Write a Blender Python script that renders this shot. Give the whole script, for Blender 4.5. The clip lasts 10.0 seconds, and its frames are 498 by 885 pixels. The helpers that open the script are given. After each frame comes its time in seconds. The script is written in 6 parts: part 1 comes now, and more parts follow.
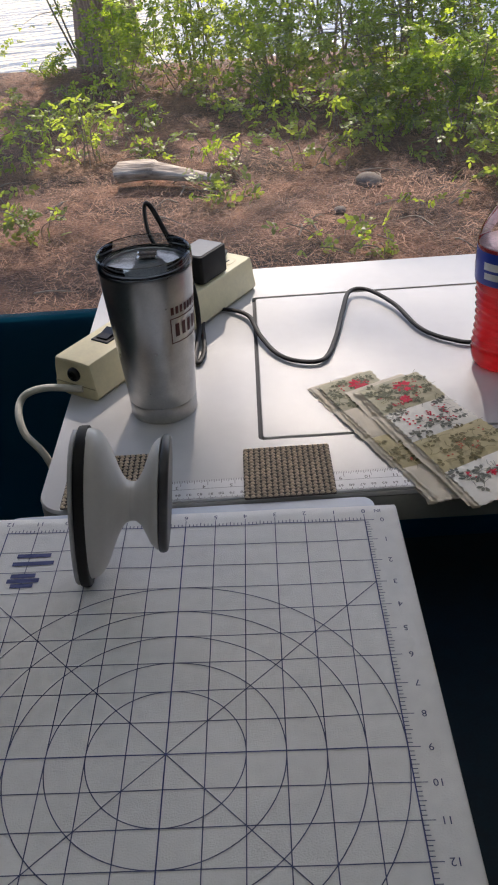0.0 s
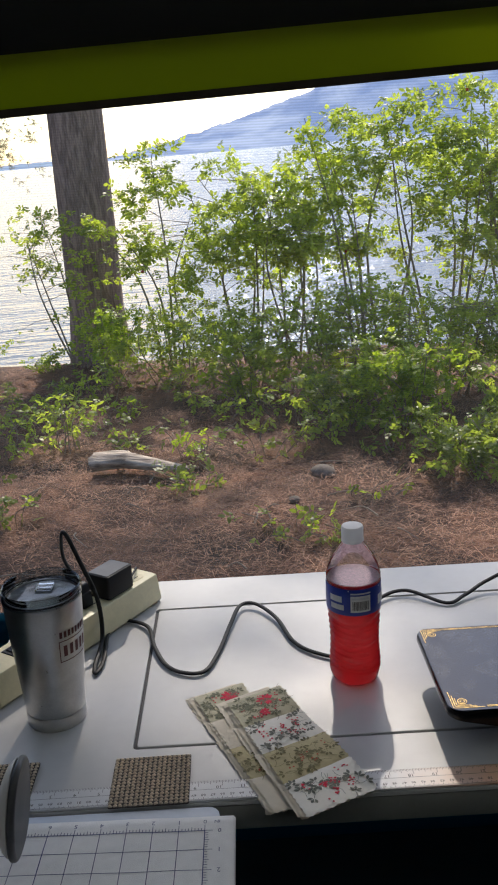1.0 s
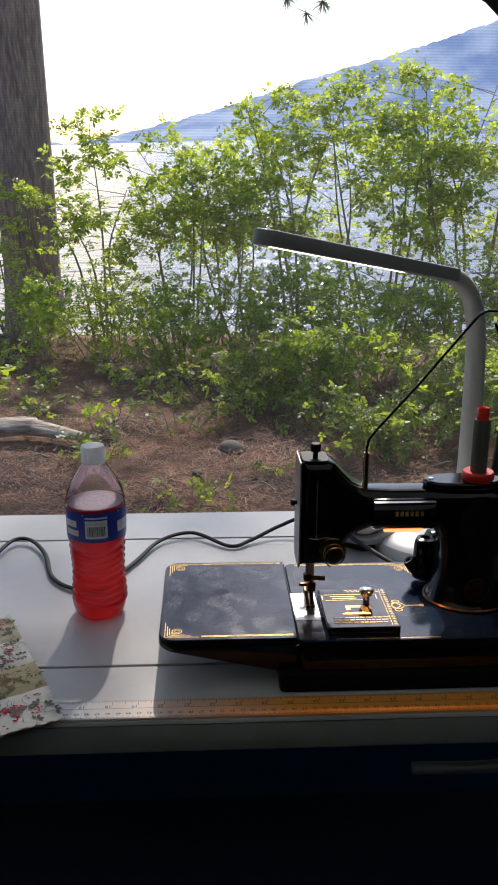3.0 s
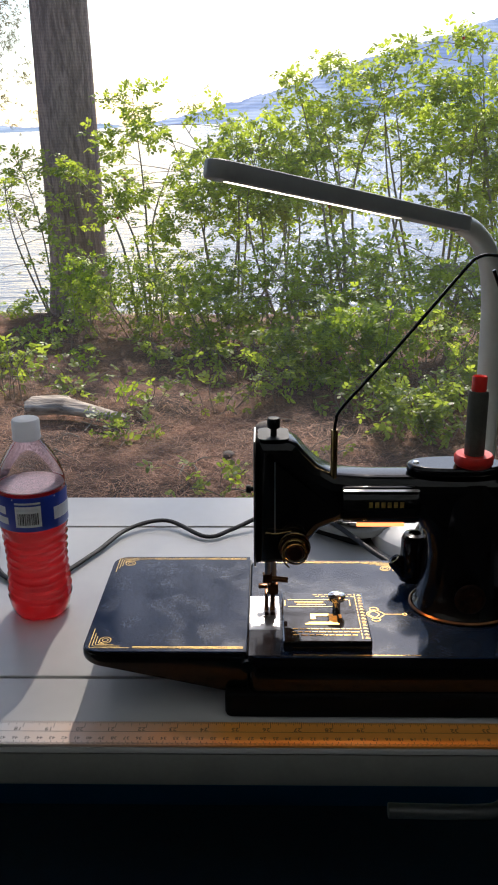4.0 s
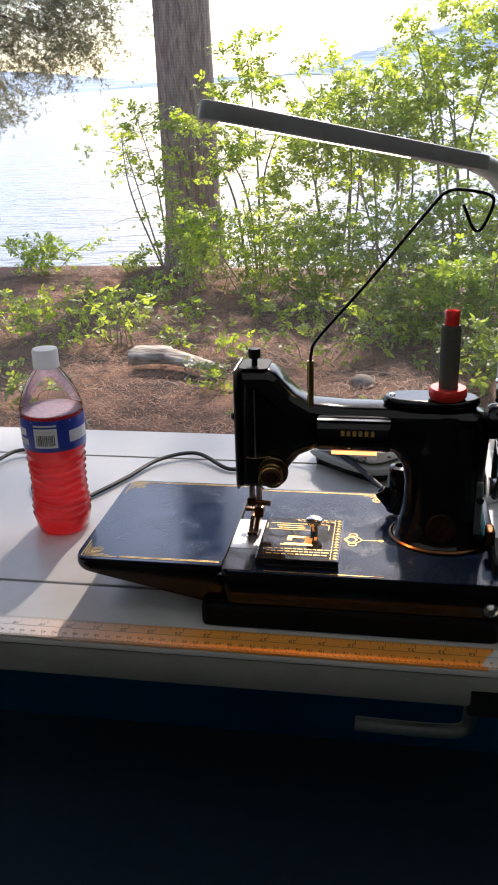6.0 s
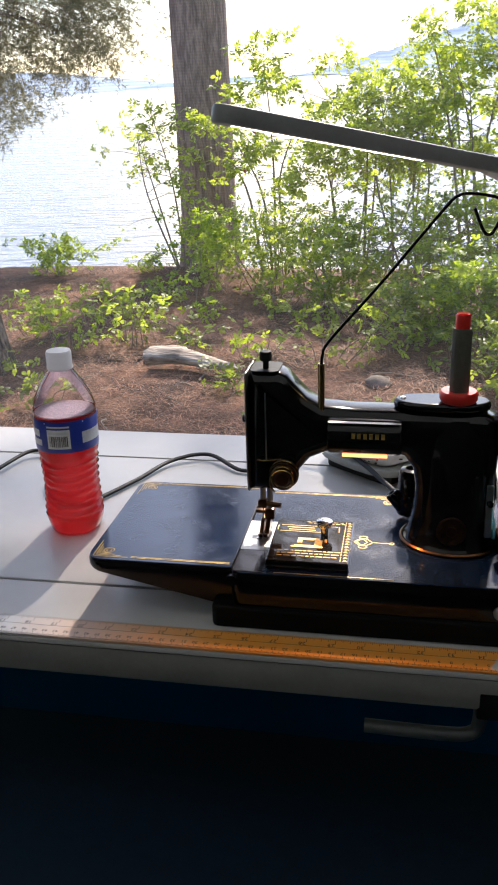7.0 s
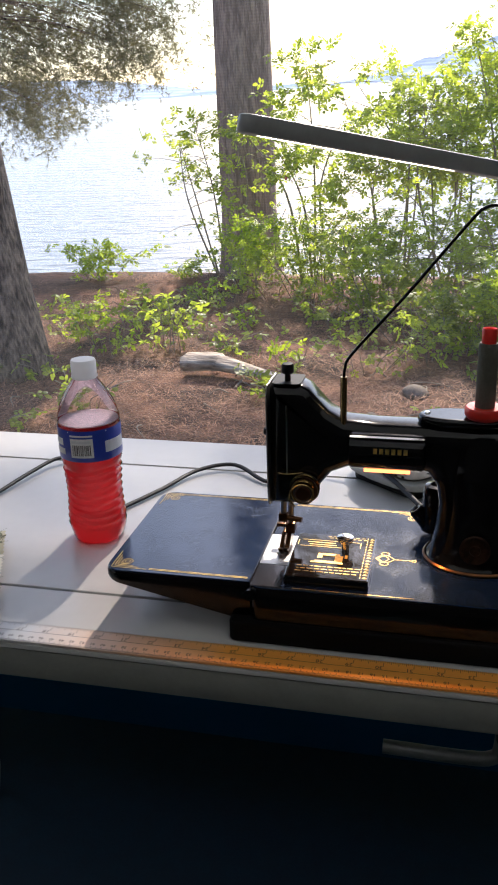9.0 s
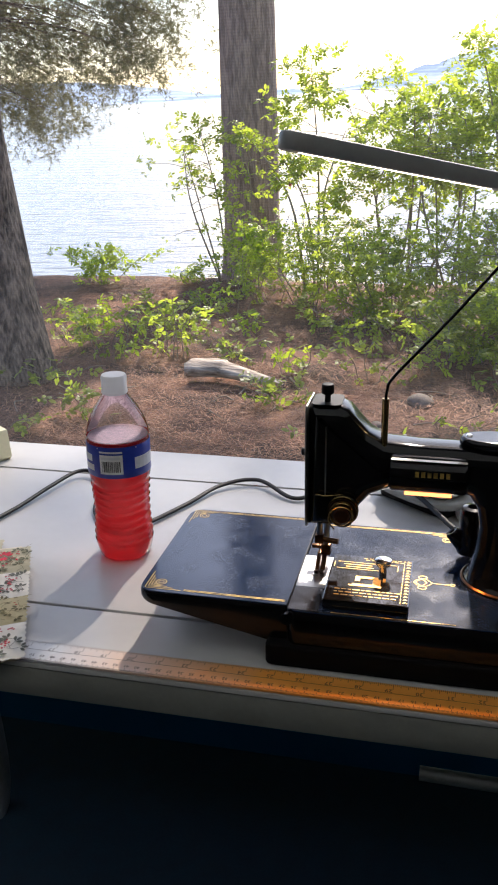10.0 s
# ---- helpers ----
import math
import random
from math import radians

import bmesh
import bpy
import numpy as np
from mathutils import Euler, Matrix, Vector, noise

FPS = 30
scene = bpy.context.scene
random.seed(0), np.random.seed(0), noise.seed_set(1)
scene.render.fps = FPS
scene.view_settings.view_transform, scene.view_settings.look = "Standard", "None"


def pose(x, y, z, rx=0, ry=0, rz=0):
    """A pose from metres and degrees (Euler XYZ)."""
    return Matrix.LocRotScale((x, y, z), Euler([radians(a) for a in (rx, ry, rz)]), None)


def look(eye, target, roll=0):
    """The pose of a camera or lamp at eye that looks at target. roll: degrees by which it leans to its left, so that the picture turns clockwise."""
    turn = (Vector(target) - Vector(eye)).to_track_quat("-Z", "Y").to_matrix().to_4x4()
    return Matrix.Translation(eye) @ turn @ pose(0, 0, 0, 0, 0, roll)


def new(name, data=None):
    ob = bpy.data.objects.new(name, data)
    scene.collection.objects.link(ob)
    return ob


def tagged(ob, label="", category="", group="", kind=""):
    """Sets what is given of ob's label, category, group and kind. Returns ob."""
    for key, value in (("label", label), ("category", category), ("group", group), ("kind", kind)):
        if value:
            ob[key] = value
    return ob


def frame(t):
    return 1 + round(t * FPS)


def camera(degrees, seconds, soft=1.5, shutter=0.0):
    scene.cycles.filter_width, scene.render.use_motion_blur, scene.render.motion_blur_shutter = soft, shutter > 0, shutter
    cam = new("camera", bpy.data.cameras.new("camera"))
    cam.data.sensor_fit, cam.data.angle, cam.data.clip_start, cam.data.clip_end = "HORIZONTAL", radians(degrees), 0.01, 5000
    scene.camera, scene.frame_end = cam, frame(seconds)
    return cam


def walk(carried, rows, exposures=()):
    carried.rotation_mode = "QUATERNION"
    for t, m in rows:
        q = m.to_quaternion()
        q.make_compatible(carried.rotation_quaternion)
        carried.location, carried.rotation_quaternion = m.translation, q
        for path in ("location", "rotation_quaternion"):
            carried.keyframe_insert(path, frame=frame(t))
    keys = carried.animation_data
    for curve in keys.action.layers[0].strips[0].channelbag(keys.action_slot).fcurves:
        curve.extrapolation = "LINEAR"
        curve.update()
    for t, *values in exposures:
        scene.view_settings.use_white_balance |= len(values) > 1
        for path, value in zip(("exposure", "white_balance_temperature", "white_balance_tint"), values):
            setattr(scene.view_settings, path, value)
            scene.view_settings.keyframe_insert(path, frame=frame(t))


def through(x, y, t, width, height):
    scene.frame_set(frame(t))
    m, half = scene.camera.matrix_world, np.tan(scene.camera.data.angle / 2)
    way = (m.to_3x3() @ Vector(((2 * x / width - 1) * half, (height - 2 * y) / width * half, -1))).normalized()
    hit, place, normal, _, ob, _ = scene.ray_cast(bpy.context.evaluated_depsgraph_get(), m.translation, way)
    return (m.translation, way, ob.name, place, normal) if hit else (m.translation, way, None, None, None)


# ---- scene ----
cam = camera(32.2, 10.0, soft=2.0)
# the tent and its table stand on ground that falls slightly towards the lake
SLOPE = pose(0, 0, 0, -2.32, 1.9, 0)
PATH = [
    (0, (-0.083, -0.585, 1.21), (-0.169, 1.028, 0.031), -7.0),
    (0.5, (0.027, -0.666, 1.274), (-0.046, 1.073, 0.289), -6.4),
    (1, (0.057, -0.707, 1.336), (0.049, 1.186, 0.692), -5.2),
    (1.5, (0.044, -0.743, 1.33), (0.083, 1.19, 0.818), -4.1),
    (2, (0.051, -0.715, 1.291), (0.192, 1.196, 0.718), -3.2),
    (2.5, (0.14, -0.697, 1.243), (0.374, 1.196, 0.64), -3.7),
    (3, (0.309, -0.673, 1.213), (0.383, 1.212, 0.549), -1.7),
    (3.2, (0.345, -0.662, 1.202), (0.36, 1.218, 0.52), -1.6),
    (4.3, (0.437, -0.515, 1.147), (0.371, 1.353, 0.434), -2.6),
    (4.5, (0.462, -0.518, 1.151), (0.384, 1.335, 0.403), -2.7),
    (5, (0.52, -0.546, 1.147), (0.265, 1.284, 0.38), -3.5),
    (5.5, (0.535, -0.573, 1.138), (0.212, 1.243, 0.365), -3.9),
    (7, (0.542, -0.58, 1.142), (0.164, 1.226, 0.371), -4.2),
    (7.5, (0.545, -0.576, 1.14), (0.152, 1.228, 0.373), -4.2),
    (8, (0.546, -0.573, 1.139), (0.144, 1.231, 0.373), -4.2),
    (8.5, (0.546, -0.572, 1.139), (0.139, 1.232, 0.378), -4.0),
    (9, (0.556, -0.566, 1.143), (0.09, 1.228, 0.391), -4.3),
    (9.5, (0.556, -0.554, 1.155), (0.085, 1.242, 0.41), -4.1),
    (10, (0.516, -0.559, 1.155), (0.06, 1.24, 0.411), -3.5),
]
EXPOSURES = [(0, 0.5, 6800, 17), (0.5, 0.2, 6700, 16), (1.0, 0.08, 6600, 13), (1.5, 0.25, 6500, 13), (2.5, 0.15, 6500, 13), (3.0, 0.05, 6500, 13), (3.2, 0.1, 6550, 14),
             (4.5, 0.34, 6550, 13), (5.0, 0.53, 6650, 14), (5.5, 0.74, 6750, 16), (7.0, 0.82, 6750, 16), (10.0, 0.8, 6750, 16)]
walk(cam, [(t, look(eye, target, roll)) for t, eye, target, roll in PATH], EXPOSURES)

# ---- light ----
world = bpy.data.worlds.new("world")
scene.world = world
world.use_nodes = True
sky = world.node_tree.nodes.new("ShaderNodeTexSky")
sky.sky_type, sky.sun_disc = "NISHITA", False
sky.sun_elevation, sky.sun_rotation = radians(40), radians(6)
sky.air_density, sky.dust_density, sky.ozone_density = 1.0, 0.8, 1.3
world.node_tree.links.new(sky.outputs[0], world.node_tree.nodes["Background"].inputs[0])
world.node_tree.nodes["Background"].inputs[1].default_value = 0.2
sun = new("sun", bpy.data.lights.new("sun", "SUN"))
sun.data.energy, sun.data.angle, sun.data.color = 4.7, radians(1.0), (1.0, 0.93, 0.82)
sun.matrix_world = look((0.6, 6.0, 5.05), (0, 0, 0))
# the small warm bulb under the sewing machine's arm
work_light = new("work_light", bpy.data.lights.new("work_light", "SPOT"))
work_light.data.energy, work_light.data.shadow_soft_size, work_light.data.color = 0.3, 0.004, (1.0, 0.47, 0.17)
work_light.data.spot_size, work_light.data.spot_blend = radians(115), 0.5
work_light.matrix_world = SLOPE @ look((0.455, 0.093, 0.84), (0.46, 0.02, 0.72))


# ---- materials ----
def nodes_of(name):
    m = bpy.data.materials.new(name)
    m.use_nodes = True
    nt = m.node_tree
    return m, nt, nt.nodes, nt.links, nt.nodes["Principled BSDF"]


def paint(name, color, rough=0.5, metal=0.0, vary=0.15, scale=30.0, bump=0.05, bump_scale=200.0, tint=None, coat=0.0, spec=0.5):
    """A surface with two scales of colour variation, uneven gloss and fine relief."""
    m, nt, N, L, p = nodes_of(name)
    tc = N.new("ShaderNodeTexCoord")
    n1, n2, n3 = (N.new("ShaderNodeTexNoise") for _ in range(3))
    n1.inputs["Scale"].default_value, n2.inputs["Scale"].default_value, n3.inputs["Scale"].default_value = scale, scale * 7.3, bump_scale
    n1.inputs["Detail"].default_value = 4
    for n in (n1, n2, n3):
        L.new(tc.outputs["Object"], n.inputs["Vector"])
    add = N.new("ShaderNodeMath")
    add.operation = "MULTIPLY_ADD"
    L.new(n2.outputs[0], add.inputs[0])
    add.inputs[1].default_value = 0.5
    L.new(n1.outputs[0], add.inputs[2])
    ramp = N.new("ShaderNodeValToRGB")
    ramp.color_ramp.elements[0].position, ramp.color_ramp.elements[1].position = 0.5, 1.0
    dark = [c * (1 - vary) for c in color]
    light = tint if tint else [min(1, c * (1 + vary)) for c in color]
    ramp.color_ramp.elements[0].color, ramp.color_ramp.elements[1].color = (*dark, 1), (*light, 1)
    L.new(add.outputs[0], ramp.inputs[0])
    L.new(ramp.outputs[0], p.inputs["Base Color"])
    mr = N.new("ShaderNodeMapRange")
    mr.inputs["To Min"].default_value, mr.inputs["To Max"].default_value = max(0.02, rough * 0.8), min(1, rough * 1.2)
    L.new(n1.outputs[0], mr.inputs[0])
    L.new(mr.outputs[0], p.inputs["Roughness"])
    p.inputs["Metallic"].default_value = metal
    p.inputs["Coat Weight"].default_value = coat
    p.inputs["Specular IOR Level"].default_value = spec
    if bump:
        b = N.new("ShaderNodeBump")
        b.inputs["Strength"].default_value, b.inputs["Distance"].default_value = bump, 0.002
        L.new(n3.outputs[0], b.inputs["Height"])
        L.new(b.outputs[0], p.inputs["Normal"])
    return m


def leafy(name, dark, light, through=0.5, rough=0.5, warm=(1.0, 1.0, 1.0), patches=0.0):
    """Leaves or thin fabric: each piece its own shade, sprays lighter or darker in patches, light passes through."""
    m, nt, N, L, p = nodes_of(name)
    geo = N.new("ShaderNodeNewGeometry")
    ramp = N.new("ShaderNodeValToRGB")
    ramp.color_ramp.elements[0].color, ramp.color_ramp.elements[1].color = (*dark, 1), (*light, 1)
    if patches:
        tc, cloud, mix2 = N.new("ShaderNodeTexCoord"), N.new("ShaderNodeTexNoise"), N.new("ShaderNodeMath")
        cloud.inputs["Scale"].default_value, cloud.inputs["Detail"].default_value = patches, 2
        L.new(tc.outputs["Object"], cloud.inputs[0])
        half = N.new("ShaderNodeMath")
        half.operation, half.inputs[1].default_value = "MULTIPLY", 0.55
        L.new(geo.outputs["Random Per Island"], half.inputs[0])
        mix2.operation, mix2.inputs[1].default_value = "MULTIPLY_ADD", 1.5
        L.new(cloud.outputs[0], mix2.inputs[0])
        shift = N.new("ShaderNodeMath")
        shift.operation, shift.inputs[1].default_value = "SUBTRACT", 0.6
        L.new(half.outputs[0], shift.inputs[0])
        L.new(shift.outputs[0], mix2.inputs[2])
        L.new(mix2.outputs[0], ramp.inputs[0])
    else:
        L.new(geo.outputs["Random Per Island"], ramp.inputs[0])
    L.new(ramp.outputs[0], p.inputs["Base Color"])
    p.inputs["Roughness"].default_value = rough
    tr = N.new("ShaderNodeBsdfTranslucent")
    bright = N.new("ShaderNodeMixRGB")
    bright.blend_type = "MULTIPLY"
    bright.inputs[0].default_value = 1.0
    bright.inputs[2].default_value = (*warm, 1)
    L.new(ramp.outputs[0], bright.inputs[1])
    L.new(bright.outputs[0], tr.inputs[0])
    mix = N.new("ShaderNodeMixShader")
    mix.inputs[0].default_value = through
    L.new(p.outputs[0], mix.inputs[1])
    L.new(tr.outputs[0], mix.inputs[2])
    L.new(mix.outputs[0], N["Material Output"].inputs[0])
    return m


def clear(name, color=(1, 1, 1), gloss=0.6, rough=0.03):
    """Thin clear plastic: what lies behind, with a gloss that rises towards the edges."""
    m, nt, N, L, p = nodes_of(name)
    N.remove(p)
    t, g, lw, mix = N.new("ShaderNodeBsdfTransparent"), N.new("ShaderNodeBsdfGlossy"), N.new("ShaderNodeFresnel"), N.new("ShaderNodeMixShader")
    t.inputs[0].default_value = (*color, 1)
    g.inputs["Roughness"].default_value = rough
    lw.inputs[0].default_value = 1.0 + gloss * 0.75
    L.new(lw.outputs[0], mix.inputs[0])
    L.new(t.outputs[0], mix.inputs[1])
    L.new(g.outputs[0], mix.inputs[2])
    L.new(mix.outputs[0], N["Material Output"].inputs[0])
    return m


def glow(name, color, strength):
    m, nt, N, L, p = nodes_of(name)
    p.inputs["Base Color"].default_value = (*color, 1)
    p.inputs["Emission Color"].default_value = (*color, 1)
    p.inputs["Emission Strength"].default_value = strength
    return m


def bark(name, dark, light, scale=13.0, grain=(1, 1, 0.16)):
    m, nt, N, L, p = nodes_of(name)
    tc, mp = N.new("ShaderNodeTexCoord"), N.new("ShaderNodeMapping")
    mp.inputs["Scale"].default_value = grain
    L.new(tc.outputs["Object"], mp.inputs[0])
    v, n, mixv = N.new("ShaderNodeTexNoise"), N.new("ShaderNodeTexNoise"), N.new("ShaderNodeMath")
    v.inputs["Scale"].default_value, n.inputs["Scale"].default_value = scale * 1.6, scale * 6
    v.inputs["Detail"].default_value, n.inputs["Detail"].default_value = 4, 8
    v.inputs["Distortion"].default_value = 0.6
    L.new(mp.outputs[0], n.inputs[0])
    L.new(mp.outputs[0], v.inputs[0])
    mixv.operation = "MULTIPLY"
    L.new(v.outputs[0], mixv.inputs[0])
    L.new(n.outputs[0], mixv.inputs[1])
    ramp = N.new("ShaderNodeValToRGB")
    ramp.color_ramp.elements[0].position, ramp.color_ramp.elements[1].position = 0.15, 0.36
    ramp.color_ramp.elements[0].color, ramp.color_ramp.elements[1].color = (*dark, 1), (*light, 1)
    L.new(mixv.outputs[0], ramp.inputs[0])
    L.new(ramp.outputs[0], p.inputs["Base Color"])
    p.inputs["Roughness"].default_value = 0.9
    b = N.new("ShaderNodeBump")
    b.inputs["Strength"].default_value, b.inputs["Distance"].default_value = 0.8, 0.035
    L.new(mixv.outputs[0], b.inputs["Height"])
    L.new(b.outputs[0], p.inputs["Normal"])
    return m


def forest_floor():
    m, nt, N, L, p = nodes_of("needle litter")
    tc = N.new("ShaderNodeTexCoord")
    big, small, fine = (N.new("ShaderNodeTexNoise") for _ in range(3))
    for n, sc in ((big, 0.9), (small, 14.0), (fine, 90.0)):
        n.inputs["Scale"].default_value, n.inputs["Detail"].default_value = sc, 6
        L.new(tc.outputs["Object"], n.inputs[0])
    r1, r2, mix = N.new("ShaderNodeValToRGB"), N.new("ShaderNodeValToRGB"), N.new("ShaderNodeMixRGB")
    r1.color_ramp.elements[0].color, r1.color_ramp.elements[1].color = (0.04, 0.019, 0.012, 1), (0.33, 0.155, 0.09, 1)
    r1.color_ramp.elements[0].position, r1.color_ramp.elements[1].position = 0.35, 0.7
    r2.color_ramp.elements[0].color, r2.color_ramp.elements[1].color = (0.06, 0.028, 0.018, 1), (0.5, 0.255, 0.15, 1)
    r2.color_ramp.elements[0].position, r2.color_ramp.elements[1].position = 0.35, 0.68
    L.new(small.outputs[0], r1.inputs[0])
    L.new(fine.outputs[0], r2.inputs[0])
    L.new(big.outputs[0], mix.inputs[0])
    L.new(r1.outputs[0], mix.inputs[1])
    L.new(r2.outputs[0], mix.inputs[2])
    # dappled tree shade painted into the litter as dark noise patches
    dapple_shade, r3, mul = N.new("ShaderNodeTexNoise"), N.new("ShaderNodeValToRGB"), N.new("ShaderNodeMixRGB")
    dapple_shade.inputs["Scale"].default_value, dapple_shade.inputs["Detail"].default_value = 2.4, 12
    L.new(tc.outputs["Object"], dapple_shade.inputs[0])
    r3.color_ramp.elements[0].position, r3.color_ramp.elements[1].position = 0.36, 0.66
    r3.color_ramp.elements[0].color, r3.color_ramp.elements[1].color = (0.2, 0.175, 0.15, 1), (1.0, 0.95, 0.9, 1)
    L.new(dapple_shade.outputs[0], r3.inputs[0])
    mul.blend_type = "MULTIPLY"
    mul.inputs[0].default_value = 1.0
    L.new(mix.outputs[0], mul.inputs[1])
    L.new(r3.outputs[0], mul.inputs[2])
    L.new(mul.outputs[0], p.inputs["Base Color"])
    p.inputs["Roughness"].default_value = 0.95
    b = N.new("ShaderNodeBump")
    b.inputs["Strength"].default_value, b.inputs["Distance"].default_value = 0.8, 0.02
    L.new(fine.outputs[0], b.inputs["Height"])
    L.new(b.outputs[0], p.inputs["Normal"])
    return m


def lake_water():
    m, nt, N, L, p = nodes_of("lake water")
    tc, mp = N.new("ShaderNodeTexCoord"), N.new("ShaderNodeMapping")
    mp.inputs["Scale"].default_value = (0.35, 1.0, 1.0)
    L.new(tc.outputs["Object"], mp.inputs[0])
    n1, n2, add = N.new("ShaderNodeTexNoise"), N.new("ShaderNodeTexNoise"), N.new("ShaderNodeMath")
    n1.inputs["Scale"].default_value, n2.inputs["Scale"].default_value = 1.4, 6.0
    n1.inputs["Detail"].default_value = n2.inputs["Detail"].default_value = 4
    L.new(mp.outputs[0], n1.inputs[0])
    L.new(mp.outputs[0], n2.inputs[0])
    L.new(n1.outputs[0], add.inputs[0])
    L.new(n2.outputs[0], add.inputs[1])
    b = N.new("ShaderNodeBump")
    b.inputs["Strength"].default_value, b.inputs["Distance"].default_value = 1.0, 0.07
    L.new(add.outputs[0], b.inputs["Height"])
    L.new(b.outputs[0], p.inputs["Normal"])
    p.inputs["Base Color"].default_value = (0.2, 0.22, 0.24, 1)
    p.inputs["Roughness"].default_value = 0.06
    p.inputs["IOR"].default_value = 1.33
    return m


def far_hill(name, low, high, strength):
    """Distant wooded slopes; their haze is put in as a blue glow."""
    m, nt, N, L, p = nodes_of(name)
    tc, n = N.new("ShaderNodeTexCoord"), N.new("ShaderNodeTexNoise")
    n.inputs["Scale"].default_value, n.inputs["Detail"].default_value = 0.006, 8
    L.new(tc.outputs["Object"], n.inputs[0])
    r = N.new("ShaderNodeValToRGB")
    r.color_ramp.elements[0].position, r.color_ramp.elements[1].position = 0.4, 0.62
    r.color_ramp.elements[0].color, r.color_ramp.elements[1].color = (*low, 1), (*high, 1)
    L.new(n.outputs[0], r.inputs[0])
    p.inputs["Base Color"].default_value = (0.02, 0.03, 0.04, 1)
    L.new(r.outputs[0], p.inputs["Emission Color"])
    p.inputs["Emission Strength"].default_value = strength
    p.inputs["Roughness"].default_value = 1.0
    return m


def screen_cloth():
    """Insect screen: fine dark yarns with open gaps between them."""
    m, nt, N, L, p = nodes_of("insect screen")
    N.remove(p)
    t, d, mix = N.new("ShaderNodeBsdfTransparent"), N.new("ShaderNodeBsdfDiffuse"), N.new("ShaderNodeMixShader")
    d.inputs[0].default_value = (0.24, 0.24, 0.24, 1)
    tr = N.new("ShaderNodeBsdfTranslucent")
    tr.inputs[0].default_value = (0.24, 0.24, 0.24, 1)
    yarn = N.new("ShaderNodeMixShader")
    L.new(d.outputs[0], yarn.inputs[1])
    L.new(tr.outputs[0], yarn.inputs[2])
    tc, w = N.new("ShaderNodeTexCoord"), N.new("ShaderNodeTexWave")
    w.bands_direction = "Z"
    w.inputs["Scale"].default_value = 90.0
    L.new(tc.outputs["Object"], w.inputs[0])
    mr = N.new("ShaderNodeMapRange")
    mr.inputs["To Min"].default_value, mr.inputs["To Max"].default_value = 0.04, 0.16
    L.new(w.outputs["Fac"], mr.inputs[0])
    L.new(mr.outputs[0], mix.inputs[0])
    L.new(t.outputs[0], mix.inputs[1])
    L.new(yarn.outputs[0], mix.inputs[2])
    L.new(mix.outputs[0], N["Material Output"].inputs[0])
    return m


def drink():
    m, nt, N, L, p = nodes_of("red drink")
    p.inputs["Base Color"].default_value = (0.85, 0.05, 0.07, 1)
    p.inputs["Roughness"].default_value = 0.12
    tr, mix = N.new("ShaderNodeBsdfTranslucent"), N.new("ShaderNodeMixShader")
    tr.inputs[0].default_value = (1.0, 0.15, 0.17, 1)
    mix.inputs[0].default_value = 0.7
    L.new(p.outputs[0], mix.inputs[1])
    L.new(tr.outputs[0], mix.inputs[2])
    seen, both = N.new("ShaderNodeBsdfTransparent"), N.new("ShaderNodeMixShader")
    seen.inputs[0].default_value = (1.0, 0.3, 0.3, 1)
    both.inputs[0].default_value = 0.3
    L.new(mix.outputs[0], both.inputs[1])
    L.new(seen.outputs[0], both.inputs[2])
    L.new(both.outputs[0], N["Material Output"].inputs[0])
    return m


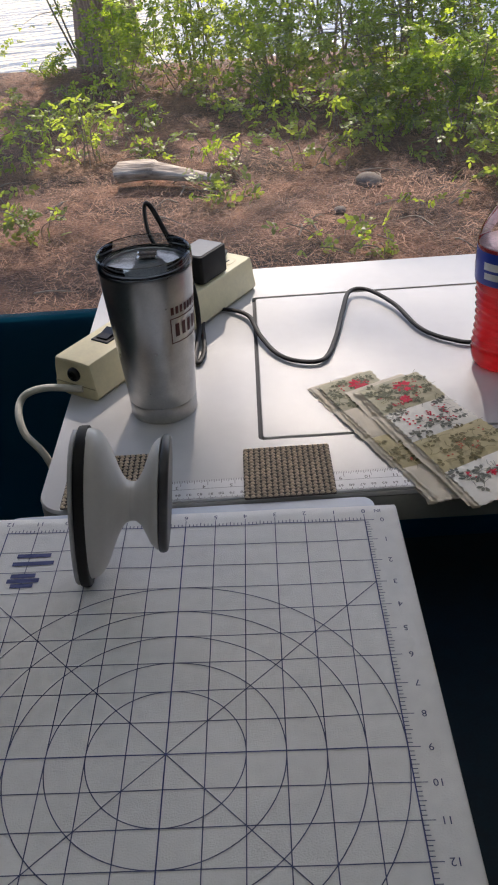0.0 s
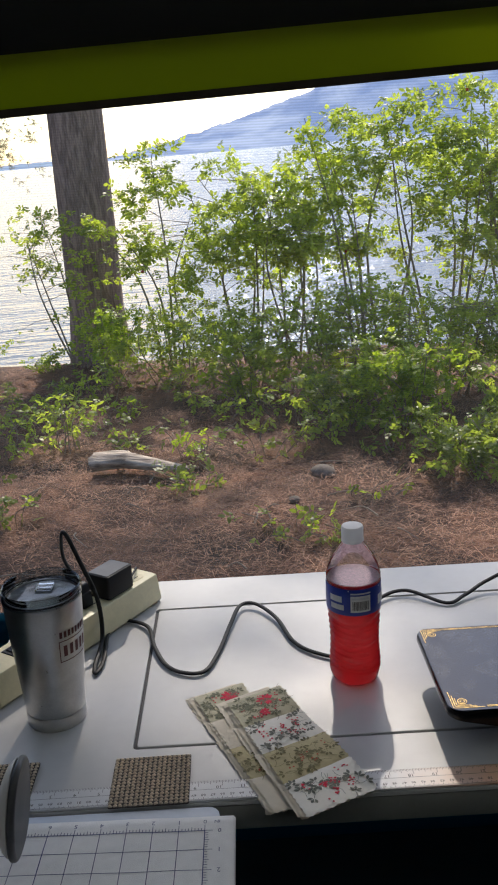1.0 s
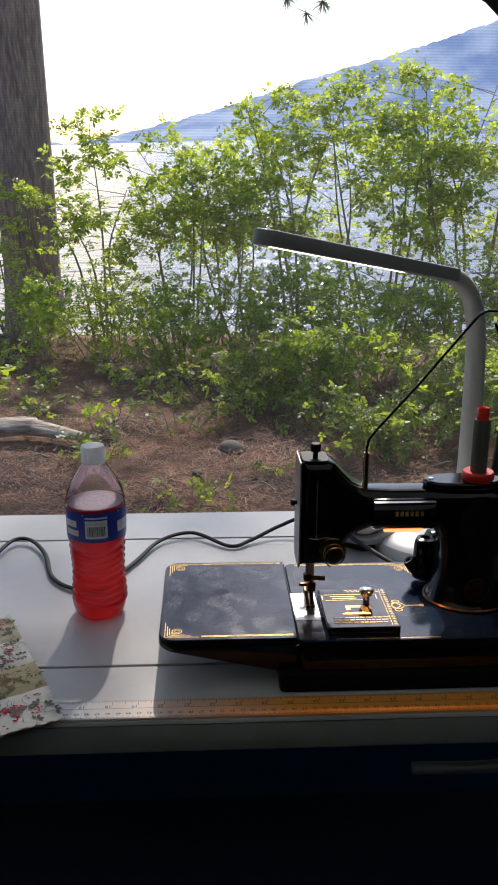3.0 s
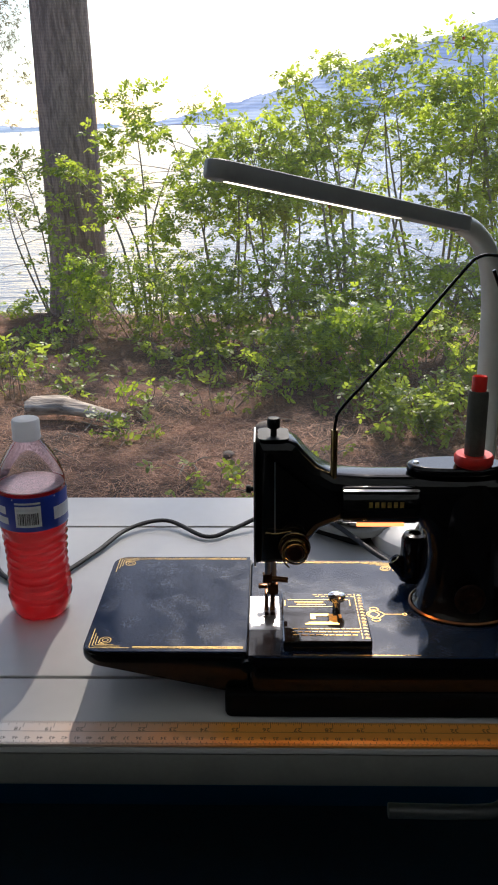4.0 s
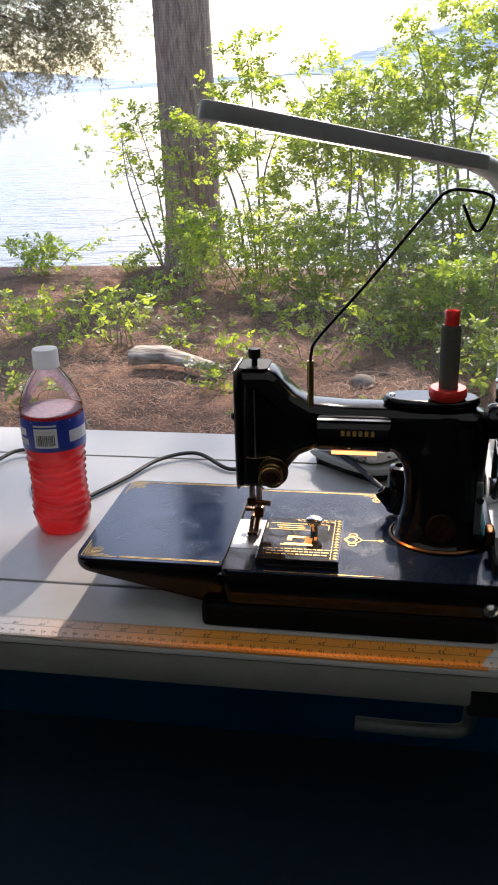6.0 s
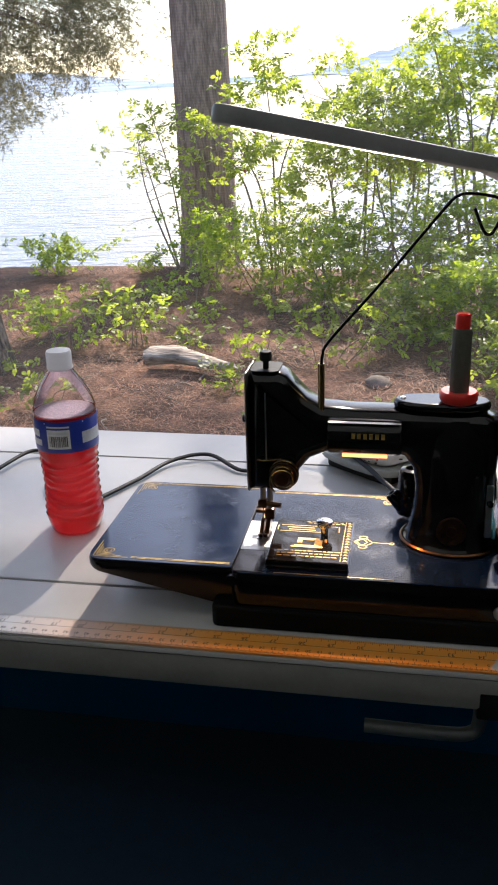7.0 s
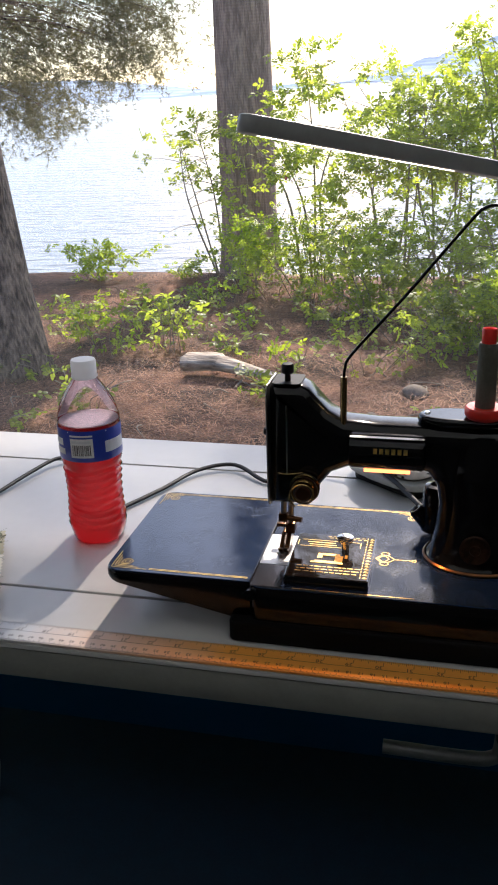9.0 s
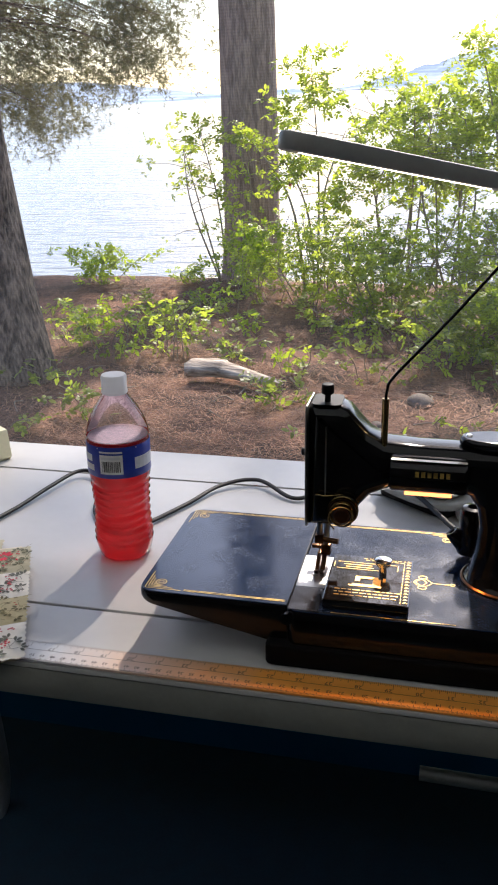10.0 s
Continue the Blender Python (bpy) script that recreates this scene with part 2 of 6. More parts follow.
def worn_enamel():
    """Black enamel, cloudy with handling, dusty in patches and hair-scratched; reflected sky blue is put into its
    colour.
    """
    m, nt, N, L, p = nodes_of("black enamel bed")
    tc = N.new("ShaderNodeTexCoord")
    cloud, dust, hair, mapping = N.new("ShaderNodeTexNoise"), N.new("ShaderNodeTexNoise"), N.new("ShaderNodeTexNoise"), N.new("ShaderNodeMapping")
    cloud.inputs["Scale"].default_value, cloud.inputs["Detail"].default_value, cloud.inputs["Distortion"].default_value = 26.0, 3, 0.8
    dust.inputs["Scale"].default_value, dust.inputs["Detail"].default_value = 420.0, 8
    hair.inputs["Scale"].default_value, hair.inputs["Detail"].default_value, hair.inputs["Distortion"].default_value = 60.0, 2, 2.5
    L.new(tc.outputs["Object"], mapping.inputs[0])
    for n in (cloud, dust, hair):
        L.new(mapping.outputs[0], n.inputs[0])
    soft = N.new("ShaderNodeMapRange")
    soft.inputs["From Min"].default_value, soft.inputs["From Max"].default_value = 0.35, 0.68
    soft.inputs["To Min"].default_value, soft.inputs["To Max"].default_value = 0.08, 0.2
    L.new(cloud.outputs[0], soft.inputs[0])
    L.new(soft.outputs[0], p.inputs["Roughness"])
    line, thin = N.new("ShaderNodeMath"), N.new("ShaderNodeMapRange")
    line.operation, line.inputs[1].default_value = "SUBTRACT", 0.5
    L.new(hair.outputs[0], line.inputs[0])
    size = N.new("ShaderNodeMath")
    size.operation = "ABSOLUTE"
    L.new(line.outputs[0], size.inputs[0])
    thin.inputs["From Min"].default_value, thin.inputs["From Max"].default_value = 0.0, 0.012
    thin.inputs["To Min"].default_value, thin.inputs["To Max"].default_value = 1.0, 0.0
    L.new(size.outputs[0], thin.inputs[0])
    speck = N.new("ShaderNodeMapRange")
    speck.inputs["From Min"].default_value, speck.inputs["From Max"].default_value = 0.62, 0.7
    L.new(dust.outputs[0], speck.inputs[0])
    worn = N.new("ShaderNodeMath")
    worn.operation = "MAXIMUM"
    L.new(speck.outputs[0], worn.inputs[0])
    L.new(thin.outputs[0], worn.inputs[1])
    where = N.new("ShaderNodeMapRange")
    where.inputs["From Min"].default_value, where.inputs["From Max"].default_value = 0.48, 0.66
    where.inputs["To Max"].default_value = 0.2
    L.new(cloud.outputs[0], where.inputs[0])
    amount = N.new("ShaderNodeMath")
    amount.operation = "MULTIPLY"
    L.new(worn.outputs[0], amount.inputs[0])
    L.new(where.outputs[0], amount.inputs[1])
    tone = N.new("ShaderNodeMixRGB")
    tone.inputs[1].default_value, tone.inputs[2].default_value = (0.009, 0.022, 0.055, 1), (0.3, 0.31, 0.32, 1)
    L.new(amount.outputs[0], tone.inputs[0])
    L.new(tone.outputs[0], p.inputs["Base Color"])
    p.inputs["Coat Weight"].default_value, p.inputs["Coat Roughness"].default_value = 0.12, 0.1
    p.inputs["Specular IOR Level"].default_value = 0.45
    b = N.new("ShaderNodeBump")
    b.inputs["Strength"].default_value, b.inputs["Distance"].default_value = 0.012, 0.002
    L.new(cloud.outputs[0], b.inputs["Height"])
    L.new(b.outputs[0], p.inputs["Normal"])
    return m


TABLE_WHITE = paint("table laminate", (0.5, 0.495, 0.485), 0.3, vary=0.04, scale=9, bump=0.03, bump_scale=400)
TABLE_EDGE = paint("grey table edge", (0.27, 0.27, 0.245), 0.5, vary=0.08)
GROOVE = paint("dark groove", (0.035, 0.035, 0.04), 0.7)
STEEL_GREY = paint("grey painted steel", (0.18, 0.19, 0.19), 0.4, metal=0.3)
BLACK_GLOSS = paint("black enamel", (0.005, 0.005, 0.006), 0.12, vary=0.3, scale=12, bump=0.012, bump_scale=60, coat=0.05, spec=0.36)
BLACK_BED = worn_enamel()
BLACK_MATT = paint("black plastic", (0.012, 0.012, 0.013), 0.5, spec=0.25)
RUBBER = paint("black rubber cord", (0.009, 0.0085, 0.0085), 0.55, spec=0.3)
CHROME = paint("chrome", (0.75, 0.75, 0.74), 0.12, metal=1.0, vary=0.05)
STEEL = paint("brushed steel", (0.5, 0.49, 0.47), 0.3, metal=1.0, vary=0.1, scale=60, bump=0.06)
BRASS = paint("brass", (0.55, 0.38, 0.16), 0.25, metal=1.0)
AGED_BRONZE = paint("aged bronze", (0.04, 0.016, 0.008), 0.5, metal=0.7, vary=0.8, scale=140, bump=0.6, bump_scale=220)
COPPER = paint("bronzed steel", (0.16, 0.07, 0.03), 0.3, metal=1.0, vary=0.4, scale=150)
GOLD = paint("gold decal", (0.6, 0.39, 0.1), 0.4, metal=0.5, vary=0.5, scale=220)
CREAM = paint("aged cream plastic", (0.72, 0.64, 0.4), 0.4, vary=0.08)
CREAM_CORD = paint("pale grey cord", (0.6, 0.58, 0.5), 0.45)
WHITE_PLASTIC = paint("white plastic", (0.8, 0.8, 0.8), 0.3, vary=0.03)
LAMP_GREY = paint("silver grey lamp", (0.62, 0.61, 0.55), 0.4, metal=0.2, vary=0.05)
LAMP_DARK = paint("dark grey lamp head", (0.33, 0.34, 0.33), 0.4, vary=0.08)
RED_PLASTIC = paint("red plastic", (0.75, 0.03, 0.02), 0.35)
THREAD = paint("grey thread", (0.1, 0.1, 0.08), 0.8, bump=0.4, bump_scale=900)
MAT_CLOTH = paint("white mat cloth", (0.74, 0.725, 0.7), 0.8, vary=0.06, scale=14, bump=0.25, bump_scale=900)
MAT_INK = paint("blue grey ink", (0.07, 0.08, 0.16), 0.7)
MAT_BLUE = paint("blue ink", (0.05, 0.062, 0.18), 0.7)


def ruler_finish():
    """Orange varnish; sky glare is painted pale along one end and at the tip."""
    m, nt, N, L, p = nodes_of("ruler varnish with painted glare")
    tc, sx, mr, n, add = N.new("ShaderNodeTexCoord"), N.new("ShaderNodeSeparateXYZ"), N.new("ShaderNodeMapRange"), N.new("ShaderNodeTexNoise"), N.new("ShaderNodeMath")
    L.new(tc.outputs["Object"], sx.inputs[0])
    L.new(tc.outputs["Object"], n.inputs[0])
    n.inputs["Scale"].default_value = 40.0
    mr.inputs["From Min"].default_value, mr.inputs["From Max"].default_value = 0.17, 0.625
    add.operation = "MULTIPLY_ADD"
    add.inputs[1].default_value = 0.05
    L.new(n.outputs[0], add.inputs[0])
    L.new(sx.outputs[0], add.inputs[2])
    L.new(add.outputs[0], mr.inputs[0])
    # pale stops stand for glare, orange is the wood's own tone
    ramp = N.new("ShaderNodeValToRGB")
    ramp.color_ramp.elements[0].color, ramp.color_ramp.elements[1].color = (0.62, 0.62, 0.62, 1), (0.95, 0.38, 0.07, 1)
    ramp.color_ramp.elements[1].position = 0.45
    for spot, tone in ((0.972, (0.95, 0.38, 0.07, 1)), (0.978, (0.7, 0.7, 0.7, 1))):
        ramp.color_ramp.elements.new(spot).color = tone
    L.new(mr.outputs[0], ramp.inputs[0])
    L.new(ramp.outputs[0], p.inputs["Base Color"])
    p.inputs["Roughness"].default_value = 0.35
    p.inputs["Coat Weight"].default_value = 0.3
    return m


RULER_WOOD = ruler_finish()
INK = paint("black ink", (0.02, 0.018, 0.016), 0.5)
WOVEN = paint("woven cord", (0.62, 0.51, 0.38), 0.85, vary=0.3, scale=120, bump=0.3)
WOVEN_BASE = paint("woven dark ground", (0.06, 0.05, 0.045), 0.9)
BLUE_LABEL = paint("blue label", (0.02, 0.05, 0.36), 0.3, vary=0.1)
TENT_BLUE = leafy("blue tent cloth", (0.005, 0.08, 0.14), (0.005, 0.08, 0.14), 0.25, 0.5)
TENT_SHADED = paint("shaded tent cloth", (0.007, 0.0075, 0.007), 0.8, vary=0.3, scale=3)
TENT_INNER = paint("dark tent lining", (0.13, 0.13, 0.12), 0.8, vary=0.15, scale=3)
# unseen roof, made pale and translucent to add fill light on the mat
TENT_ROOF = leafy("fill light roof cloth", (0.63, 0.64, 0.61), (0.63, 0.64, 0.61), 0.65, 0.7)
TENT_GREEN = leafy("lime tent cloth", (0.33, 0.38, 0.014), (0.33, 0.38, 0.014), 0.6, 0.6)
TENT_FLOOR = paint("tent floor", (0.007, 0.026, 0.036), 0.7, vary=0.3)
LITTER = forest_floor()
WATER = lake_water()
TRUNK_BARK = bark("brown bark", (0.18, 0.125, 0.1), (0.42, 0.3, 0.235))
GREY_BARK = bark("grey bark", (0.05, 0.036, 0.027), (0.37, 0.27, 0.2), 13.0, (1, 1, 0.33))
STEM_BARK = paint("shrub stem bark", (0.27, 0.215, 0.16), 0.85, vary=0.35, scale=20, bump=0.4)
LOG_WOOD = bark("weathered wood", (0.17, 0.13, 0.1), (0.78, 0.65, 0.52), 9.0, (0.16, 1, 1))
STONE = paint("grey stone", (0.15, 0.118, 0.095), 0.9, vary=0.35, scale=18, bump=0.6, bump_scale=60)
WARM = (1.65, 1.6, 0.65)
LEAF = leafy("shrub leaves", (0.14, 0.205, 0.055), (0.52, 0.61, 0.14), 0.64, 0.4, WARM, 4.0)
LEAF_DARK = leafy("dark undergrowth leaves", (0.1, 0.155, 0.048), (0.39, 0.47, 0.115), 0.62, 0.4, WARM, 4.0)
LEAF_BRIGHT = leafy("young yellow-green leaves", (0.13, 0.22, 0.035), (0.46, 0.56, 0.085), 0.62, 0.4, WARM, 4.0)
PINE = leafy("pine needles", (0.12, 0.125, 0.075), (0.36, 0.335, 0.22), 0.5, 0.5, (1.3, 1.25, 0.9), 5.0)
DRY = leafy("dry needles", (0.12, 0.05, 0.028), (0.66, 0.34, 0.2), 0.2, 0.7, (1, 1, 1), 3.0)
ROSE_HIP = paint("red rose hips", (0.5, 0.04, 0.03), 0.4)


# ---- building helpers ----
def shade(me, flat=False):
    me.polygons.foreach_set("use_smooth", [not flat] * len(me.polygons))


def mesh_of(name, bm, material, flat=False):
    me = bpy.data.meshes.new(name)
    bm.to_mesh(me)
    bm.free()
    me.materials.append(material)
    shade(me, flat)
    if not flat:
        me.set_sharp_from_angle(angle=radians(40))
        few = len(me.polygons) < 100
        mid = sorted(p.area for p in me.polygons)[len(me.polygons) // 2] if few and len(me.polygons) else 0
        for p in me.polygons:
            if len(p.vertices) > 4 or (few and p.area > 8 * mid):
                p.use_smooth = False
    return me


def raw_mesh(name, verts, faces, material, flat=True):
    me = bpy.data.meshes.new(name)
    me.from_pydata([tuple(v) for v in verts], [], [tuple(f) for f in faces])
    me.materials.append(material)
    shade(me, flat)
    return me


def part(name, bm, material, parent, label="", flat=False, at=None, kind=""):
    me = bm if isinstance(bm, bpy.types.Mesh) else mesh_of(name, bm, material, flat)
    ob = new(name, me)
    ob.parent = parent
    if at is not None:
        ob.matrix_basis = at
    return tagged(ob, label, kind=kind)


def thing(name, label, category, x=0.0, y=0.0, z=0.0, rz=0.0, group="", kind="", level=False):
    ob = new(name)
    ob.empty_display_size = 0.05
    m = pose(x, y, z, 0, 0, rz)
    if level:
        # plants grow plumb from the falling ground
        p = SLOPE @ Vector((x, y, z))
        m = Matrix.Translation(p) @ pose(0, 0, 0, 0, 0, rz)
    else:
        m = SLOPE @ m
    ob.matrix_basis = m
    return tagged(ob, label, category, group, kind)


def setting(name, bm, material, label, category, flat=False, plumb=False):
    me = bm if isinstance(bm, bpy.types.Mesh) else mesh_of(name, bm, material, flat)
    ob = new(name, me)
    ob.matrix_basis = Matrix.Identity(4) if plumb else SLOPE.copy()
    return tagged(ob, label, category, kind="structure")


def box(x0, x1, y0, y1, z0, z1, bevel=0.0, seg=2, bm=None):
    own = bmesh.new()
    bmesh.ops.create_cube(own, size=1)
    for v in own.verts:
        v.co = Vector(((x0 + x1) / 2 + v.co.x * (x1 - x0), (y0 + y1) / 2 + v.co.y * (y1 - y0), (z0 + z1) / 2 + v.co.z * (z1 - z0)))
    if bevel:
        bmesh.ops.bevel(own, geom=own.edges[:], offset=bevel, segments=seg, profile=0.5, affect="EDGES")
    return own if bm is None else joined(bm, own)


def joined(a, b, m=None):
    me = bpy.data.meshes.new("tmp")
    b.to_mesh(me)
    b.free()
    if m is not None:
        me.transform(m)
    a.from_mesh(me)
    bpy.data.meshes.remove(me)
    return a


def lathe(profile, seg=40, wave=None):
    """A body of revolution round z from (radius, height) pairs."""
    bm = bmesh.new()
    rings = []
    for r, z in profile:
        if r < 1e-6:
            rings.append([bm.verts.new((0, 0, z))])
        else:
            ring = []
            for i in range(seg):
                a = 2 * math.pi * i / seg
                dz, k = (wave(a, z) if wave else (0, 1))
                ring.append(bm.verts.new((r * k * math.cos(a), r * k * math.sin(a), z + dz)))
            rings.append(ring)
    for lo, hi in zip(rings, rings[1:]):
        for i in range(seg):
            j = (i + 1) % seg
            if len(lo) == 1 and len(hi) == 1:
                continue
            if len(lo) == 1:
                bm.faces.new((lo[0], hi[j], hi[i]))
            elif len(hi) == 1:
                bm.faces.new((lo[i], lo[j], hi[0]))
            else:
                bm.faces.new((lo[i], lo[j], hi[j], hi[i]))
    bmesh.ops.recalc_face_normals(bm, faces=bm.faces[:])
    return bm


def spline(points, n=8):
    """Catmull-Rom through the points."""
    P = [Vector(p) for p in points]
    P = [2 * P[0] - P[1], *P, 2 * P[-1] - P[-2]]
    out = []
    for a, b, c, d in zip(P, P[1:], P[2:], P[3:]):
        for i in range(n):
            t = i / n
            out.append(0.5 * (2 * b + (c - a) * t + (2 * a - 5 * b + 4 * c - d) * t * t + (3 * b - a - 3 * c + d) * t ** 3))
    return out + [P[-2]]


def tube(points, r0, r1=None, seg=10, n=8, smooth=True, squash=1.0, caps=True):
    """A round bar along a line, tapering from r0 to r1."""
    pts = spline(points, n) if smooth and len(points) > 2 else [Vector(p) for p in points]
    r1 = r0 if r1 is None else r1
    bm = bmesh.new()
    rings, up = [], Vector((0.13, 0.31, 0.94))
    for i, p in enumerate(pts):
        d = (pts[min(i + 1, len(pts) - 1)] - pts[max(i - 1, 0)]).normalized()
        if abs(d.dot(up)) > 0.97:
            up = Vector((0.9, 0.2, 0.1))
        s = d.cross(up).normalized()
        u = s.cross(d).normalized()
        up = u
        r = r0 + (r1 - r0) * i / max(1, len(pts) - 1)
        rings.append([bm.verts.new(p + s * (r * math.cos(a)) + u * (r * squash * math.sin(a))) for a in (2 * math.pi * k / seg for k in range(seg))])
    for lo, hi in zip(rings, rings[1:]):
        for k in range(seg):
            j = (k + 1) % seg
            bm.faces.new((lo[k], lo[j], hi[j], hi[k]))
    if caps:
        bm.faces.new(rings[0][::-1])
        bm.faces.new(rings[-1])
    bmesh.ops.recalc_face_normals(bm, faces=bm.faces[:])
    return bm


def slab(outline, axis, lo, hi, bevel=0.0, seg=2):
    """A plane outline given thickness along an axis: 'y' takes (x, z) pairs, 'z' takes (x, y), 'x' takes (y, z)."""
    bm = bmesh.new()
    make = {"x": lambda a, b, c: (c, a, b), "y": lambda a, b, c: (a, c, b), "z": lambda a, b, c: (a, b, c)}[axis]
    A = [bm.verts.new(make(a, b, lo)) for a, b in outline]
    B = [bm.verts.new(make(a, b, hi)) for a, b in outline]
    n = len(outline)
    fa, fb = bm.faces.new(A), bm.faces.new(B[::-1])
    for i in range(n):
        bm.faces.new((A[i], B[i], B[(i + 1) % n], A[(i + 1) % n]))
    bmesh.ops.recalc_face_normals(bm, faces=bm.faces[:])
    if bevel:
        rims = [e for e in bm.edges if fa in e.link_faces or fb in e.link_faces]
        bmesh.ops.bevel(bm, geom=rims, offset=bevel, segments=seg, profile=0.5, affect="EDGES")
    return bm


def rounded(x0, x1, y0, y1, r, n=6):
    out = []
    for cx, cy, a0 in ((x1 - r, y1 - r, 0), (x0 + r, y1 - r, 90), (x0 + r, y0 + r, 180), (x1 - r, y0 + r, 270)):
        for i in range(n + 1):
            a = radians(a0 + 90 * i / n)
            out.append((cx + r * math.cos(a), cy + r * math.sin(a)))
    return out


def smooth_outline(points, n=6):
    P = [Vector((*p, 0)) for p in points]
    out = []
    k = len(P)
    for i in range(k):
        a, b, c, d = P[i - 1], P[i], P[(i + 1) % k], P[(i + 2) % k]
        for j in range(n):
            t = j / n
            q = 0.5 * (2 * b + (c - a) * t + (2 * a - 5 * b + 4 * c - d) * t * t + (3 * b - a - 3 * c + d) * t ** 3)
            out.append((q.x, q.y))
    return out


def strips(lines, width, height=0.0004, lift=None):
    """Printed lines: thin flat ribbons along 2D polylines, as one mesh's vertices and faces."""
    V, F = [], []
    for line in lines:
        k = len(V)
        for i, (x, y) in enumerate(line):
            ax, ay = line[max(i - 1, 0)]
            bx, by = line[min(i + 1, len(line) - 1)]
            d = math.hypot(bx - ax, by - ay) or 1
            nx, ny = -(by - ay) / d * width / 2, (bx - ax) / d * width / 2
            for s in (1, -1):
                px, py = x + s * nx, y + s * ny
                V.append((px, py, height + (lift(px, py) if lift else 0)))
        for i in range(len(line) - 1):
            a = k + 2 * i
            F.append((a, a + 1, a + 3, a + 2))
    return V, F


def words(entries, height=0.0005, lift=None):
    """Printed figures as flat shapes: rows of text, x, y, size, turn in degrees."""
    V, F = [], []
    for text, x, y, size, turn in entries:
        cu = bpy.data.curves.new("figures", "FONT")
        cu.body, cu.size, cu.align_x, cu.align_y, cu.resolution_u = text, size, "CENTER", "CENTER", 2
        ob = bpy.data.objects.new("figures", cu)
        me = bpy.data.meshes.new_from_object(ob)
        m = pose(x, y, height, 0, 0, turn)
        k = len(V)
        for v in me.vertices:
            q = m @ v.co
            V.append((q.x, q.y, q.z + (lift(q.x, q.y) if lift else 0)))
        F += [tuple(k + i for i in p.vertices) for p in me.polygons]
        bpy.data.objects.remove(ob)
        bpy.data.curves.remove(cu)
        bpy.data.meshes.remove(me)
    return V, F


def print_on(name, VF, material, parent, label="", at=None):
    return part(name, raw_mesh(name, VF[0], VF[1], material), material, parent, label, at=at, kind="stuff")

# ---- the ground, the lake and the distance ----
def ground_height(x, y):
    h = 0.05 * noise.noise(Vector((x * 0.7, y * 0.7, 3.1))) + 0.02 * noise.noise(Vector((x * 2.3, y * 2.3, 7.7)))
    h *= min(1.0, max(0.0, (y - 0.9) / 1.2))
    if y > 6.3:
        h -= 0.22 * min(y - 6.3, 4.0)
    elif y > 5.2:
        h += 0.04 * math.sin((y - 5.2) / 1.1 * math.pi)
    return h - 0.02


def ground_sheet():
    xs = [-3000, -400, -60, -20, -12, *np.arange(-8, 8.01, 0.2), 12, 20, 60, 400, 3000]
    ys = [-3000, -100, -12, -4, -1, *np.arange(0.4, 9.41, 0.15), 12, 30, 200, 3000]
    V = [(x, y, ground_height(x, y)) for y in ys for x in xs]
    w = len(xs)
    F = [(j * w + i, j * w + i + 1, (j + 1) * w + i + 1, (j + 1) * w + i) for j in range(len(ys) - 1) for i in range(w - 1)]
    return raw_mesh("ground", V, F, LITTER, flat=False)


ground = setting("ground", ground_sheet(), LITTER, "brown pine-needle forest floor sloping to the lake", "ground")
me = raw_mesh("water", [(-4000, 6.2, -0.62), (4000, 6.2, -0.62), (4000, 4000, -0.62), (-4000, 4000, -0.62)], [(0, 1, 2, 3)], WATER)
setting("water", me, WATER, "bright rippled lake water reflecting the sky", "lake", plumb=True)


def ridge(name, profile, y, base, material, label, rough=6.0):
    """A far shore: a wooded ridge with a ragged skyline, falling towards the water."""
    rng = random.Random(len(profile) * 7 + int(y))
    xs, zs = zip(*profile)
    px = np.arange(xs[0], xs[-1], 8.0)
    V, F = [], []
    for x in px:
        z = float(np.interp(x, xs, zs)) + rng.uniform(-1, 1) * rough * 0.35 + rough * noise.noise(Vector((x * 0.02, 0, y)))
        for k in range(6):
            f = k / 5
            bulge = 60 * noise.noise(Vector((x * 0.004, f * 3, 1.3)))
            V.append((x, y - 500 * (1 - f) + bulge * f * (1 - f), base + (z - base) * f))
    for i in range(len(px) - 1):
        for k in range(5):
            a = i * 6 + k
            F.append((a, a + 6, a + 7, a + 1))
    return setting(name, raw_mesh(name, V, F, material, flat=False), material, label, "mountain", plumb=True)


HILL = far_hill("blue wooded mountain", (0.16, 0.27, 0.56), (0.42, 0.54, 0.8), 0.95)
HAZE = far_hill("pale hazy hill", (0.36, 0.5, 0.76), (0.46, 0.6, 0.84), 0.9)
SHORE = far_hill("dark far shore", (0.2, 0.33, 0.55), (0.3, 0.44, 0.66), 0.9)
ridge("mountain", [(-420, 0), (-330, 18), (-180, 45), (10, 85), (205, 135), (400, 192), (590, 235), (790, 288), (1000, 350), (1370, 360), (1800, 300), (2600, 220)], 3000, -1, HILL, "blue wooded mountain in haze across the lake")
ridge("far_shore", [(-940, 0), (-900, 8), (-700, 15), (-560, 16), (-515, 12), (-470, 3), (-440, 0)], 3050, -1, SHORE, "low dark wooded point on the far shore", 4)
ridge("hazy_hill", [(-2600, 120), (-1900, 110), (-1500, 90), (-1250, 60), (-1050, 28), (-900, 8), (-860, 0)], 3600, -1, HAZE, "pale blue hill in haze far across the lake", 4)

# ---- the tent ----
WX0, WX1, WZ0, WZ1, WY = -1.25, 0.727, 0.61, 1.435, 0.62


